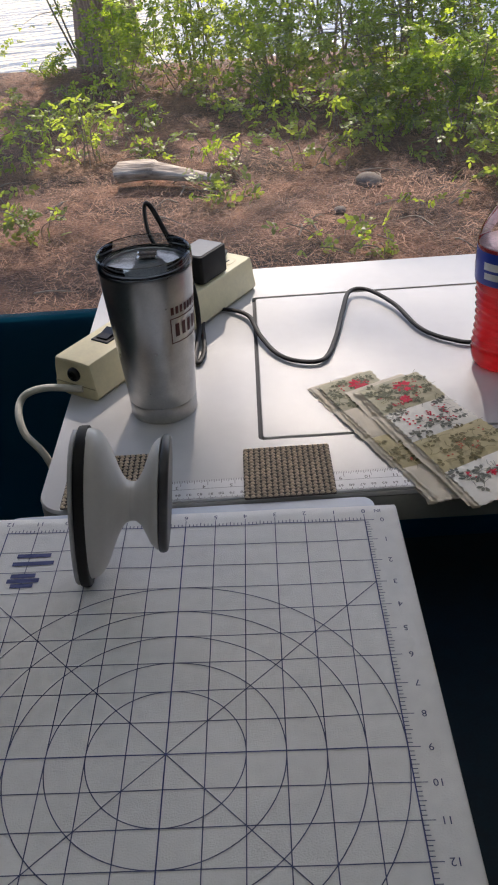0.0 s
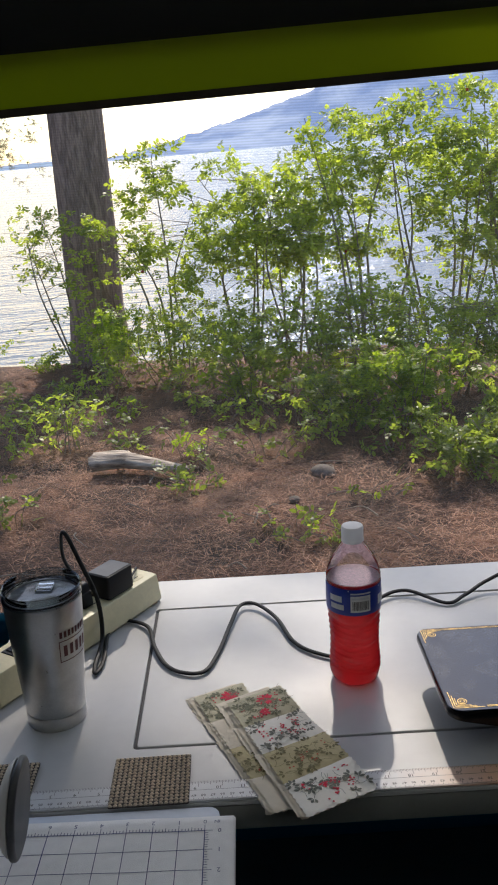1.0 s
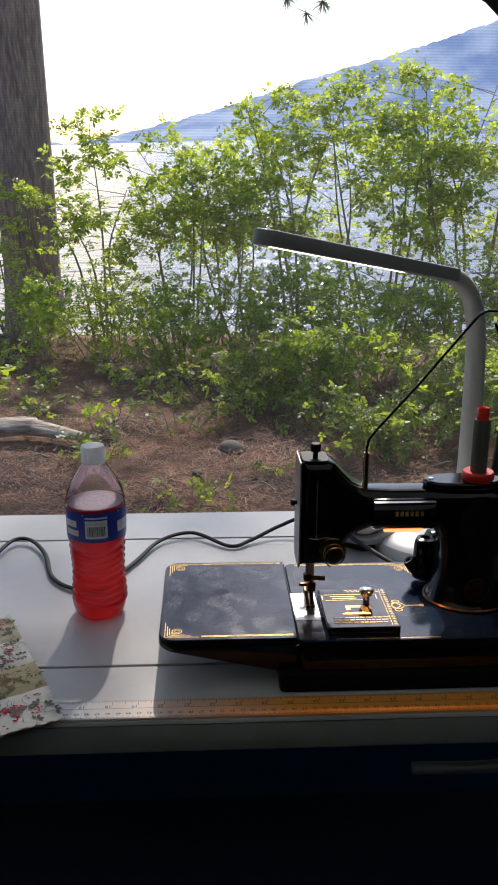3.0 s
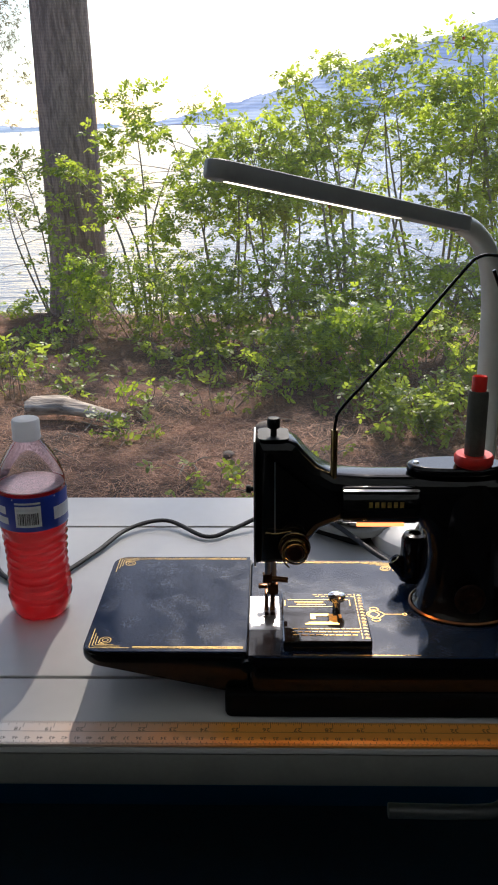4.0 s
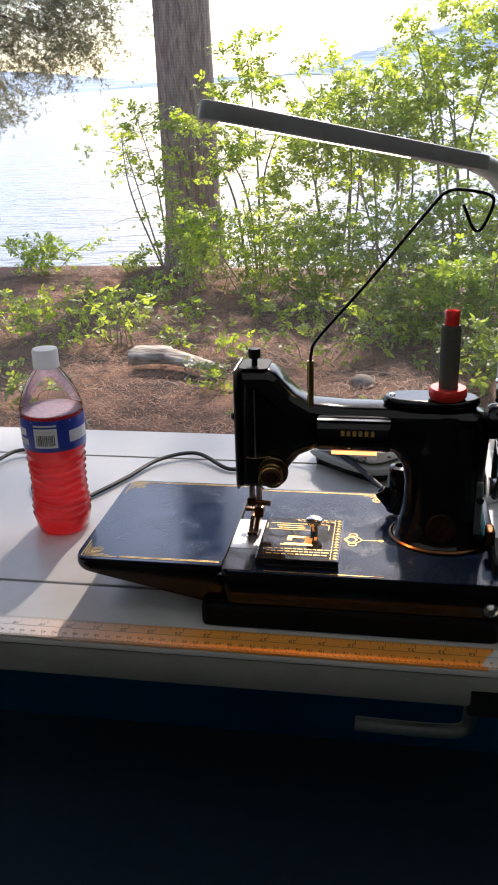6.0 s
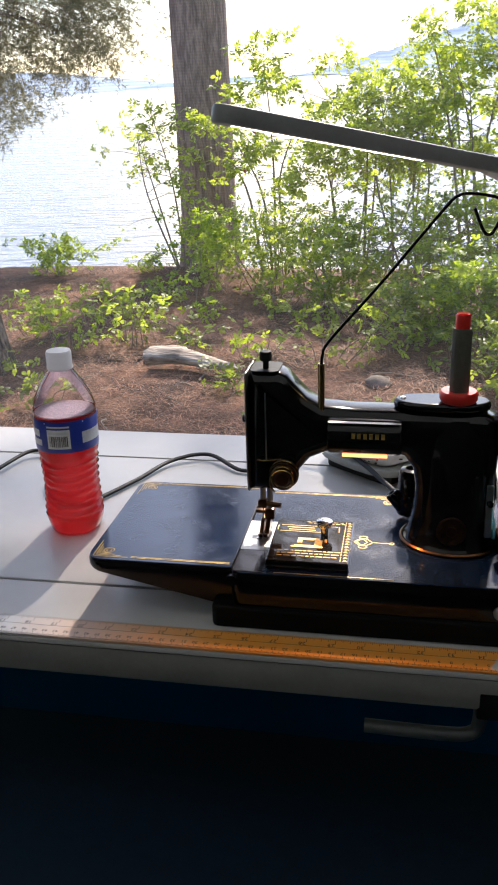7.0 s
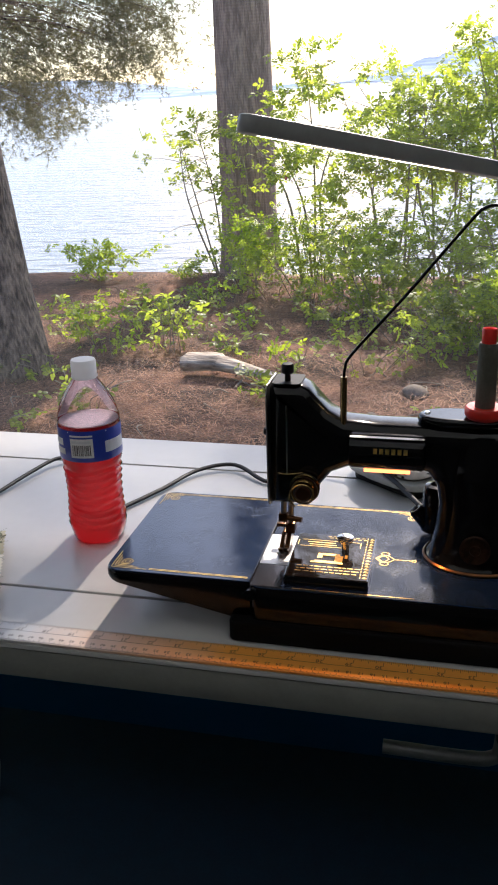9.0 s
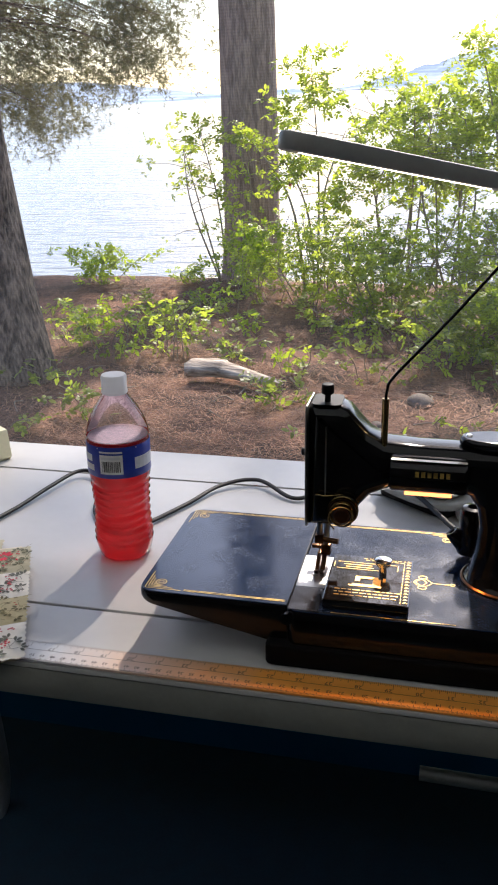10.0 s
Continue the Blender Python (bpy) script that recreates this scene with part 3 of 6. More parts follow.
def arch(x0, x1, z0, z1, top, low, n=8):
    """A window outline with wide upper and tight lower corners."""
    out = []
    for cx, cz, r, a0 in ((x1 - top, z1 - top, top, 0), (x0 + top, z1 - top, top, 90), (x0 + low, z0 + low, low, 180), (x1 - low, z0 + low, low, 270)):
        for i in range(n + 1):
            a = radians(a0 + 90 * i / n)
            out.append((cx + r * math.cos(a), cz + r * math.sin(a)))
    return out


def window_wall():
    """The tent wall with a wide opening whose corners are round."""
    hole = arch(WX0 - 0.098, WX1 + 0.098, WZ0 - 0.002, WZ1 + 0.068, 0.3, 0.04)
    bm = bmesh.new()
    outer = [(1.9, 2.3), (-1.9, 2.3), (-1.9, -0.02), (1.9, -0.02)]
    corners = [hole[0:9], hole[9:18], hole[18:27], hole[27:36]]
    for y, flip in ((WY, False), (WY + 0.012, True)):
        for c, o in zip(corners, outer):
            vs = [bm.verts.new((x, y, z)) for x, z in c]
            ov = bm.verts.new((o[0], y, o[1]))
            for a, b in zip(vs, vs[1:]):
                bm.faces.new((a, b, ov))
        for i in range(4):
            a, b = corners[i][-1], corners[(i + 1) % 4][0]
            o1, o2 = outer[i], outer[(i + 1) % 4]
            bm.faces.new([bm.verts.new((x, y, z)) for x, z in (a, b, o2, o1)])
    bmesh.ops.remove_doubles(bm, verts=bm.verts[:], dist=1e-5)
    # above this height the wall's shade is put in as near-black cloth
    bmesh.ops.bisect_plane(bm, geom=bm.verts[:] + bm.edges[:] + bm.faces[:], plane_co=(0, 0, 1.0), plane_no=(0, 0, 1))
    for f in bm.faces:
        f.material_index = int(f.calc_center_median().z > 1.0)
    return bm


def slant(ob):
    """The tent wall leans inwards towards the roof."""
    for v in ob.data.vertices:
        v.co.y -= 0.2 * (v.co.z - WZ0)
        v.co.z += 0.04 * (v.co.x - 0.35) * min(1.0, max(0.0, (v.co.z - 0.9) / 0.5))
    return ob


wall = slant(setting("wall_window", window_wall(), TENT_BLUE, "dark blue tent wall with a wide window opening", "tent wall", flat=True))
setting("wall_left", box(-1.91, -1.9, -2.2, 0.6, -0.02, 2.3), TENT_INNER, "plain tent side wall", "tent wall")
setting("wall_right", box(1.9, 1.91, -2.2, 0.6, -0.02, 2.3), TENT_INNER, "plain tent side wall", "tent wall")
setting("wall_back", box(-1.9, 1.9, -2.21, -2.2, -0.02, 2.3), TENT_INNER, "plain tent back wall", "tent wall")
setting("ceiling", box(-1.91, 1.91, -2.21, 0.62, 2.3, 2.31), TENT_ROOF, "unseen pale roof cloth added to pass fill light", "tent roof")
setting("floor", box(-1.9, 1.9, -2.2, 0.735, -0.02, 0.0), TENT_FLOOR, "dark blue tent groundsheet", "tent floor")


def band(inner, outer, y0, y1, bare=()):
    """A flat cloth band between two loops of equal count, left out along the bare stretch."""
    bm = bmesh.new()
    n = len(inner)
    A, B, C, D = ([bm.verts.new((x, y, z)) for x, z in loop] for loop, y in ((inner, y0), (outer, y0), (inner, y1), (outer, y1)))
    for i in range(n):
        if i in bare:
            continue
        j = (i + 1) % n
        bm.faces.new((A[i], A[j], B[j], B[i]))
        bm.faces.new((C[i], D[i], D[j], C[j]))
        bm.faces.new((A[i], C[i], C[j], A[j]))
        bm.faces.new((B[i], B[j], D[j], D[i]))
    bmesh.ops.recalc_face_normals(bm, faces=bm.faces[:])
    return bm


wall.data.materials.append(TENT_SHADED)
trim = thing("window_trim", "lime green cloth band with a dark seam round the tent window", "window trim", kind="structure")
slant(part("green_band", band(arch(WX0 - 0.007, WX1 + 0.007, WZ0 - 0.006, WZ1 + 0.007, 0.245, 0.04), arch(WX0 - 0.1, WX1 + 0.1, WZ0 - 0.03, WZ1 + 0.073, 0.31, 0.05), WY - 0.012, WY - 0.008, range(18, 35)), TENT_GREEN, trim))
slant(part("seam_tape", band(arch(WX0, WX1, WZ0, WZ1, 0.24, 0.035), arch(WX0 - 0.01, WX1 + 0.01, WZ0 - 0.01, WZ1 + 0.01, 0.249, 0.04), WY - 0.018, WY - 0.013, range(18, 35)), paint("brown seam tape", (0.03, 0.02, 0.011), 0.8), trim, "dark brown seam tape"))
me = raw_mesh("window_screen", [(x, WY + 0.006, z) for x, z in arch(WX0 - 0.005, WX1 + 0.005, WZ0 - 0.005, WZ1 + 0.005, 0.24, 0.035)], [tuple(range(36))], screen_cloth())
slant(setting("window_screen", me, None, "fine grey insect screen in the tent window", "insect screen"))


# ---- plants ----
def leaves(rng, centres, spread, count, length, width, droop=0.0):
    """Pinnate sprays of five oval folded leaflets scattered round clump centres; one island a leaflet."""
    c = np.array(centres)
    count = max(1, count // 5)
    p = c[rng.integers(0, len(c), count)] + rng.normal(0, 1, (count, 3)) * np.array(spread)
    d = rng.normal(0, 1, (count, 3)) * (1.0, 1.0, 0.55)
    d[:, 2] -= droop
    d /= np.linalg.norm(d, axis=1)[:, None]
    s = np.cross(d, rng.normal(0, 0.55, (count, 3)) + (0, 0, 1.0))
    s /= np.linalg.norm(s, axis=1)[:, None]
    size = rng.uniform(0.65, 1.3, count)[:, None]
    out = []
    for along, turn, big in ((0.25, 1.0, 0.8), (0.25, -1.0, 0.8), (0.75, 0.95, 1.0), (0.75, -0.95, 1.0), (1.15, 0.0, 1.15)):
        a = turn + rng.normal(0, 0.2, count)[:, None]
        e = d * np.cos(a) + s * np.sin(a) + rng.normal(0, 0.12, (count, 3))
        e /= np.linalg.norm(e, axis=1)[:, None]
        f = s * np.cos(a) - d * np.sin(a)
        u = np.cross(f, e)
        ln = length * size * big * rng.uniform(0.85, 1.15, count)[:, None]
        wd = width * size * big
        q = p + d * length * size * along
        out.append(np.stack([q, q + e * ln * 0.38 + f * wd * 0.5 + u * wd * 0.16, q + e * ln * 0.38 - f * wd * 0.5 + u * wd * 0.16,
                             q + e * ln * 0.75 + f * wd * 0.38 + u * wd * 0.1, q + e * ln * 0.75 - f * wd * 0.38 + u * wd * 0.1, q + e * ln], axis=1).reshape(-1, 3))
    V = np.concatenate(out)
    i = np.arange(count * 5)[:, None] * 6
    F = [tuple(r) for r in np.concatenate([i + [0, 1, 2], i + [3, 5, 4]])] + [tuple(r) for r in i + [1, 3, 4, 2]]
    return V, F


def needles(rng, starts, dirs, per, length, width, spread=0.6):
    """Sprays of thin needles from twig points."""
    s = np.repeat(np.array(starts), per, axis=0)
    d = np.repeat(np.array(dirs), per, axis=0) + rng.normal(0, spread, (len(s), 3))
    d /= np.linalg.norm(d, axis=1)[:, None]
    w = np.cross(d, rng.normal(0, 1, d.shape))
    w /= np.linalg.norm(w, axis=1)[:, None]
    ln = (length * rng.uniform(0.6, 1.2, len(s)))[:, None]
    V = np.stack([s + w * width, s - w * width, s + d * ln], axis=1).reshape(-1, 3)
    F = np.arange(len(s))[:, None] * 3 + [0, 1, 2]
    return V, F


def shrub(seed, x, y, label, height, width, stems, count, material, leaf=0.045, low=0.35, hips=0):
    """A shrub: leaning stems, each with twigs, and leaves in clumps along them."""
    rng = np.random.default_rng(seed)
    ob = thing("shrub", label, "shrub", x, y, ground_height(x, y), group="shrubs by the lake", level=True)
    clumps, reach = [], min(1.0, 0.15 + height * 0.75)
    for i in range(stems):
        a = rng.uniform(0, 2 * math.pi)
        b = rng.uniform(0.05, width * 0.55)
        h = height * rng.uniform(0.62, 1.0)
        foot = Vector((b * 0.5 * math.cos(a), b * 0.3 * math.sin(a), -0.03))
        tip = Vector((b * 1.7 * math.cos(a) + rng.normal(0, 0.1) * reach, b * 0.9 * math.sin(a), h))
        mid = foot.lerp(tip, 0.5) + Vector((rng.normal(0, 0.12), rng.normal(0, 0.07), 0.1)) * reach
        part("stem", tube([foot, mid, tip], 0.011 * height / 1.6, 0.0025, seg=6, n=6), STEM_BARK, ob)
        for j in range(14):
            f = low + (1 - low) * (j + rng.uniform(0, 1)) / 14
            p = foot.lerp(mid, f * 2) if f < 0.5 else mid.lerp(tip, f * 2 - 1)
            q = p + Vector((rng.normal(0, 0.23), rng.normal(0, 0.15), rng.uniform(-0.06, 0.16))) * (0.6 + width * 0.5) * reach
            weight = 1 if height < 1.1 else (3 if rng.random() < (q.z / height - 0.35) * 1.6 else 1 if rng.random() < 0.28 else 0)
            clumps += [tuple(q)] * weight
            if weight and height > 0.6:
                part("twig", tube([p, p.lerp(q, 0.5) + Vector((0, 0, 0.02)), q], 0.003, 0.0012, seg=4, n=2), STEM_BARK, ob)
    V, F = leaves(rng, clumps, (0.06 * (0.5 + width) * reach, 0.05 * (0.5 + width) * reach, 0.034 * (0.5 + width) * reach), count, leaf, leaf * 0.55, 0.2)
    part("crown", raw_mesh("crown", V, F, material), material, ob, kind="stuff")
    for i in range(hips):
        c = clumps[int(rng.integers(0, len(clumps)))]
        part("rose_hip", lathe([(0, -0.011), (0.009, -0.006), (0.011, 0), (0.008, 0.008), (0, 0.011)], 8), ROSE_HIP, ob, "red rose hip", at=Matrix.Translation(c))
    return ob


TALL = "tall leafy green wild rose shrub with thin stems"
LOW = "low bushy undergrowth with dark green leaves"
YOUNG = "young bright yellow-green bush on the forest floor"
for seed, x, y, h, w, st, n, m, hips in (
    (1, -0.42, 5.6, 1.72, 0.45, 6, 1500, LEAF, 1), (2, 0.1, 5.7, 1.5, 0.75, 11, 3300, LEAF, 1), (3, 0.5, 5.6, 1.45, 0.6, 9, 2500, LEAF, 0),
    (4, 0.98, 5.4, 1.86, 0.5, 10, 3000, LEAF, 1), (5, 1.56, 5.5, 1.82, 0.62, 11, 3600, LEAF, 0), (6, 2.15, 5.3, 2.02, 0.7, 12, 3800, LEAF, 2),
    (7, 2.8, 5.3, 2.0, 0.8, 10, 3400, LEAF, 0), (8, 3.5, 5.4, 1.9, 0.9, 9, 3000, LEAF, 0), (9, -1.2, 5.9, 1.2, 0.3, 5, 700, LEAF, 0)):
    shrub(seed, x, y, TALL, h, w, max(4, int(st * 0.6)), int(n * 2.1), m, leaf=0.035, hips=hips)
for seed, x, y, h, w, n, m, lab in (
    (21, -0.45, 5.4, 0.6, 0.7, 1500, LEAF, LOW), (22, 0.1, 4.9, 0.6, 0.8, 1800, LEAF, LOW), (23, 0.75, 4.8, 0.75, 0.9, 2300, LEAF, LOW),
    (24, 1.35, 4.6, 0.75, 0.9, 2200, LEAF_BRIGHT, YOUNG), (25, 2.0, 4.4, 0.8, 1.0, 2300, LEAF, LOW), (26, 2.7, 4.3, 0.85, 1.0, 2400, LEAF, LOW),
    (27, 0.9, 3.75, 0.55, 0.5, 1300, LEAF_BRIGHT, YOUNG), (28, 0.55, 3.9, 0.38, 0.4, 700, LEAF_DARK, LOW), (29, 1.5, 3.5, 0.5, 0.6, 1300, LEAF, LOW),
    (30, -1.0, 5.6, 0.55, 0.6, 1100, LEAF_BRIGHT, YOUNG), (31, -2.2, 5.7, 0.3, 0.5, 560, LEAF_BRIGHT, YOUNG), (32, -1.46, 5.75, 0.16, 0.2, 130, LEAF_BRIGHT, YOUNG),
    (33, 2.1, 3.3, 0.55, 0.7, 1400, LEAF, LOW), (34, 1.15, 2.9, 0.3, 0.5, 600, LEAF_DARK, LOW)):
    shrub(seed, x, y, lab, h, w, 8, int(n * 3.1), m, leaf=0.028, low=0.15)
for i, (x, y, h, n, m) in enumerate((
    (-0.25, 3.45, 0.22, 220, LEAF_BRIGHT), (0.12, 3.4, 0.24, 260, LEAF), (-0.2, 3.0, 0.18, 240, LEAF_DARK), (-0.95, 3.7, 0.42, 420, LEAF), (-1.1, 3.9, 0.3, 300, LEAF_DARK),
    (-1.0, 2.7, 0.2, 260, LEAF_DARK), (0.2, 2.45, 0.13, 130, LEAF), (0.35, 2.3, 0.1, 90, LEAF), (-1.6, 4.3, 0.22, 300, LEAF_BRIGHT), (-2.2, 4.6, 0.3, 400, LEAF),
    (-0.75, 4.4, 0.2, 200, LEAF_BRIGHT), (-0.1, 4.2, 0.25, 260, LEAF), (0.3, 4.0, 0.3, 320, LEAF), (-1.45, 3.1, 0.15, 160, LEAF_DARK), (-1.35, 2.5, 0.12, 120, LEAF_DARK), (0.5, 2.75, 0.1, 60, LEAF_BRIGHT),
    (-1.75, 4.6, 0.35, 380, LEAF_BRIGHT), (-1.55, 5.0, 0.35, 400, LEAF), (-1.3, 4.7, 0.3, 330, LEAF_BRIGHT), (-1.45, 4.2, 0.32, 380, LEAF_DARK), (-1.15, 5.1, 0.3, 330, LEAF),
    (-0.9, 4.9, 0.3, 300, LEAF_BRIGHT), (-0.75, 5.3, 0.35, 380, LEAF), (-1.6, 3.9, 0.25, 280, LEAF), (-1.25, 3.55, 0.3, 330, LEAF_BRIGHT), (0.45, 3.6, 0.3, 330, LEAF), (0.75, 3.3, 0.25, 280, LEAF_DARK), (-0.6, 3.65, 0.2, 220, LEAF_DARK),
    (0.05, 4.6, 0.35, 400, LEAF_BRIGHT), (0.4, 4.5, 0.35, 400, LEAF), (-0.3, 4.8, 0.3, 350, LEAF), (1.0, 3.2, 0.3, 330, LEAF), (1.3, 3.1, 0.25, 280, LEAF_DARK))):
    low_bank = 0.42 if x < -1.05 and y > 4.5 else 0.6 if x < -1.05 and y > 3.9 else 0.85
    shrub(50 + i, x, y, "small leafy seedling among the pine needles", h * low_bank, 0.28, 5, int(n * low_bank), m, leaf=0.03, low=0.2)


def trunk_mesh(r0, r1, height, lean, seed, flare=1.35):
    prof = [(r0 * flare, -0.15), (r0 * (1 + (flare - 1) * 0.4), 0.12), (r0, 0.45)]
    prof += [(r0 + (r1 - r0) * k / 14, 0.45 + (height - 0.45) * k / 14) for k in range(1, 15)]
    bm = lathe(prof, 26)
    for v in bm.verts:
        a = math.atan2(v.co.y, v.co.x)
        k = 1 + 0.05 * noise.noise(Vector((math.cos(a) * 2.5, math.sin(a) * 2.5, v.co.z * 0.5 + seed)))
        v.co.x, v.co.y = v.co.x * k, v.co.y * k
        bend = lean(v.co.z)
        v.co.x += bend[0]
        v.co.y += bend[1]
    return bm


def pine_sprays(rng, limbs, per_limb, needle, drop=0.25, spread=0.2, per=14, tuft=9):
    """Needles in dense tufts at the ends of short twigs, with air between the tufts."""
    S, D = [], []
    for pts in limbs:
        for _ in range(max(2, per_limb // tuft)):
            f = rng.uniform(0.25, 1.0)
            i = min(int(f * (len(pts) - 1)), len(pts) - 2)
            p = pts[i].lerp(pts[i + 1], f * (len(pts) - 1) - i)
            q = p + Vector(rng.normal(0, 1, 3)) * spread + Vector((0, 0, -abs(rng.normal(0, drop))))
            way = (q - p).normalized()
            for k in range(tuft):
                S.append(tuple(q + way * (k * needle * 0.22) + Vector(rng.normal(0, needle * 0.55, 3))))
                D.append(tuple(way))
    return needles(rng, S, D, per, needle, 0.0022, 0.7)


# the large pine beside the shrubs; its crown above the window is unseen, added to dapple the light
pine = thing("pine_tree", "large pine with a straight brown furrowed trunk", "tree", -1.15, 6.55, -0.05, level=True)
part("trunk", trunk_mesh(0.225, 0.17, 9.0, lambda z: (0.03 * z, 0.0), 2), TRUNK_BARK, pine)
rng = np.random.default_rng(11)
limbs = []
for i in range(26):
    z0 = 4.7 + i * 0.16
    a = rng.uniform(0, 2 * math.pi)
    ln = rng.uniform(1.8, 3.4)
    p0 = Vector((0.03 * z0, 0, z0))
    p1 = p0 + Vector((math.cos(a) * ln * 0.5, math.sin(a) * ln * 0.5, 0.1))
    p2 = p0 + Vector((math.cos(a) * ln, math.sin(a) * ln, -0.25))
    part("limb", tube([p0, p1, p2], 0.035, 0.008, seg=6, n=4), TRUNK_BARK, pine)
    limbs.append([p0, p1, p2])
twig = [Vector((1.1, -1.6, 4.75)), Vector((1.7, -1.5, 3.2)), Vector((2.05, -1.45, 2.55)), Vector((2.22, -1.45, 2.26))]
part("limb", tube(twig, 0.012, 0.003, seg=6, n=6), TRUNK_BARK, pine, "thin hanging pine twig")
tuft = needles(rng, [tuple(twig[-1])] * 3 + [tuple(twig[-1] + Vector((-0.22, 0, 0.03)))] * 3 + [tuple(twig[-1] + Vector((-0.1, 0, -0.06)))] * 2, [(0.2, 0, -1)] * 8, 16, 0.12, 0.004, 0.7)
part("needle_tuft", raw_mesh("needle_tuft", *tuft, PINE), PINE, pine, kind="stuff")
V, F = pine_sprays(rng, limbs, 130, 0.1)
# unseen lower limbs, added to break up the sky reflected in the bed
for i in range(13):
    z0 = 3.5 + i * 0.16
    p0 = Vector((0.03 * z0, 0, z0))
    p2 = p0 + Vector((rng.uniform(0.9, 3.2), rng.uniform(-1.3, 0.4), rng.uniform(-0.2, 0.25)))
    p1 = p0.lerp(p2, 0.5) + Vector((0, 0, 0.18))
    part("limb", tube([p0, p1, p2], 0.03, 0.007, seg=6, n=4), TRUNK_BARK, pine)
    W, H = pine_sprays(rng, [[p0, p1, p2]], 150, 0.1, 0.12, 0.16)
    V, F = np.concatenate([V, W]), np.concatenate([F, H + len(V)])
# unseen dense boughs set in the sun's path to shade mat and table
for shade_y, z1, thick in ((6.95, 6.85, 360), (7.12, 7.0, 360), (7.3, 7.1, 360), (7.55, 7.15, 170), (7.8, 7.2, 150)):
    foot = Vector((0.2, 0, z1))
    tip = Vector((0.95, shade_y, z1)) - pine.matrix_basis.translation
    mid = foot.lerp(tip, 0.5) + Vector((0, 0.1, 0.08))
    part("limb", tube([foot, mid, tip], 0.035, 0.008, seg=6, n=4), TRUNK_BARK, pine)
    W, H = pine_sprays(rng, [[foot.lerp(tip, 0.5), foot.lerp(tip, 0.75), tip]], thick, 0.1, 0.04, 0.085, 14, 6)
    V, F = np.concatenate([V, W]), np.concatenate([F, H + len(V)])
part("crown", raw_mesh("crown", V, F, PINE), PINE, pine, kind="stuff")

# the leaning pine at the water's edge, with a low hanging crown
lean_tree = thing("pine_tree", "leaning grey-barked pine with a slender side stem", "tree", -1.64, 3.25, -0.03, level=True)
part("trunk", trunk_mesh(0.135, 0.05, 4.0, lambda z: (0.04 - 0.06 * z, 0.05 * z), 5, 1.5), GREY_BARK, lean_tree)
part("side_stem", tube([(0.0, 0.02, 0.45), (0.075, -0.02, 0.82), (0.1, -0.02, 1.0), (0.115, 0.0, 1.3), (0.135, 0.05, 1.65), (0.18, 0.1, 2.6), (0.22, 0.12, 3.4)], 0.036, 0.012, seg=12, n=6), GREY_BARK, lean_tree, "slender grey upright stem")
boughs = []
for i in range(14):
    z0 = rng.uniform(2.7, 3.4)
    a = rng.uniform(0, 2 * math.pi)
    p0 = Vector((0.19, 0.11, z0))
    tip = p0 + Vector((math.cos(a), math.sin(a), 0.3)) * rng.uniform(0.5, 0.9)
    p1 = p0.lerp(tip, 0.55) + Vector((0, 0, 0.1))
    part("limb", tube([p0, p1, tip], 0.011, 0.003, seg=5, n=4), GREY_BARK, lean_tree)
    boughs.append([p0, p1, tip])
V, F = pine_sprays(rng, boughs, 120, 0.06, 0.06, 0.095, 9, 7)
part("crown", raw_mesh("crown", V, F, PINE), PINE, lean_tree, kind="stuff")

# a pine on the bank whose long boughs hang over the water
bank_tree = thing("pine_tree", "pine on the bank with long drooping boughs over the water", "tree", -4.7, 6.25, -0.1, level=True)
root = bank_tree.matrix_basis.translation.copy()
part("trunk", trunk_mesh(0.17, 0.08, 6.0, lambda z: (0.02 * z, 0.1 * z), 9, 1.4), GREY_BARK, bank_tree)
HANG_X = (-4.3, -3.4, -2.95, -2.85, -2.65, -2.45, -2.05, -1.85, -1.75)
HANG_Z = (0.98, 0.95, 1.0, 1.36, 1.36, 1.3, 1.5, 1.8, 2.1)
boughs = []
for i in range(120):
    tx = -1.75 - 2.55 * rng.random() ** 1.25
    tip = Vector((tx, rng.uniform(7.5, 8.4), float(np.interp(tx, HANG_X, HANG_Z)) + 1.5 * rng.random() ** 1.3)) - root
    z0 = tip.z + rng.uniform(0.3, 0.9)
    p0 = Vector((0.02 * z0, 0.1 * z0, z0))
    p1 = p0.lerp(tip, 0.6) + Vector((0, 0, 0.22))
    part("limb", tube([p0, p1, tip], 0.009, 0.002, seg=5, n=4), GREY_BARK, bank_tree)
    boughs.append([p0.lerp(tip, 0.78) + Vector((0, 0, 0.12)), p0.lerp(tip, 0.9) + Vector((0, 0, 0.06)), tip])
V, F = pine_sprays(rng, boughs, 140, 0.075, 0.03, 0.12, 9, 7)
part("crown", raw_mesh("crown", V, F, PINE), PINE, bank_tree, kind="stuff")

# weathered log and stones
log = thing("log", "weathered grey split log lying on pine needles", "log", -0.53, 3.27, 0.035, rz=-5)


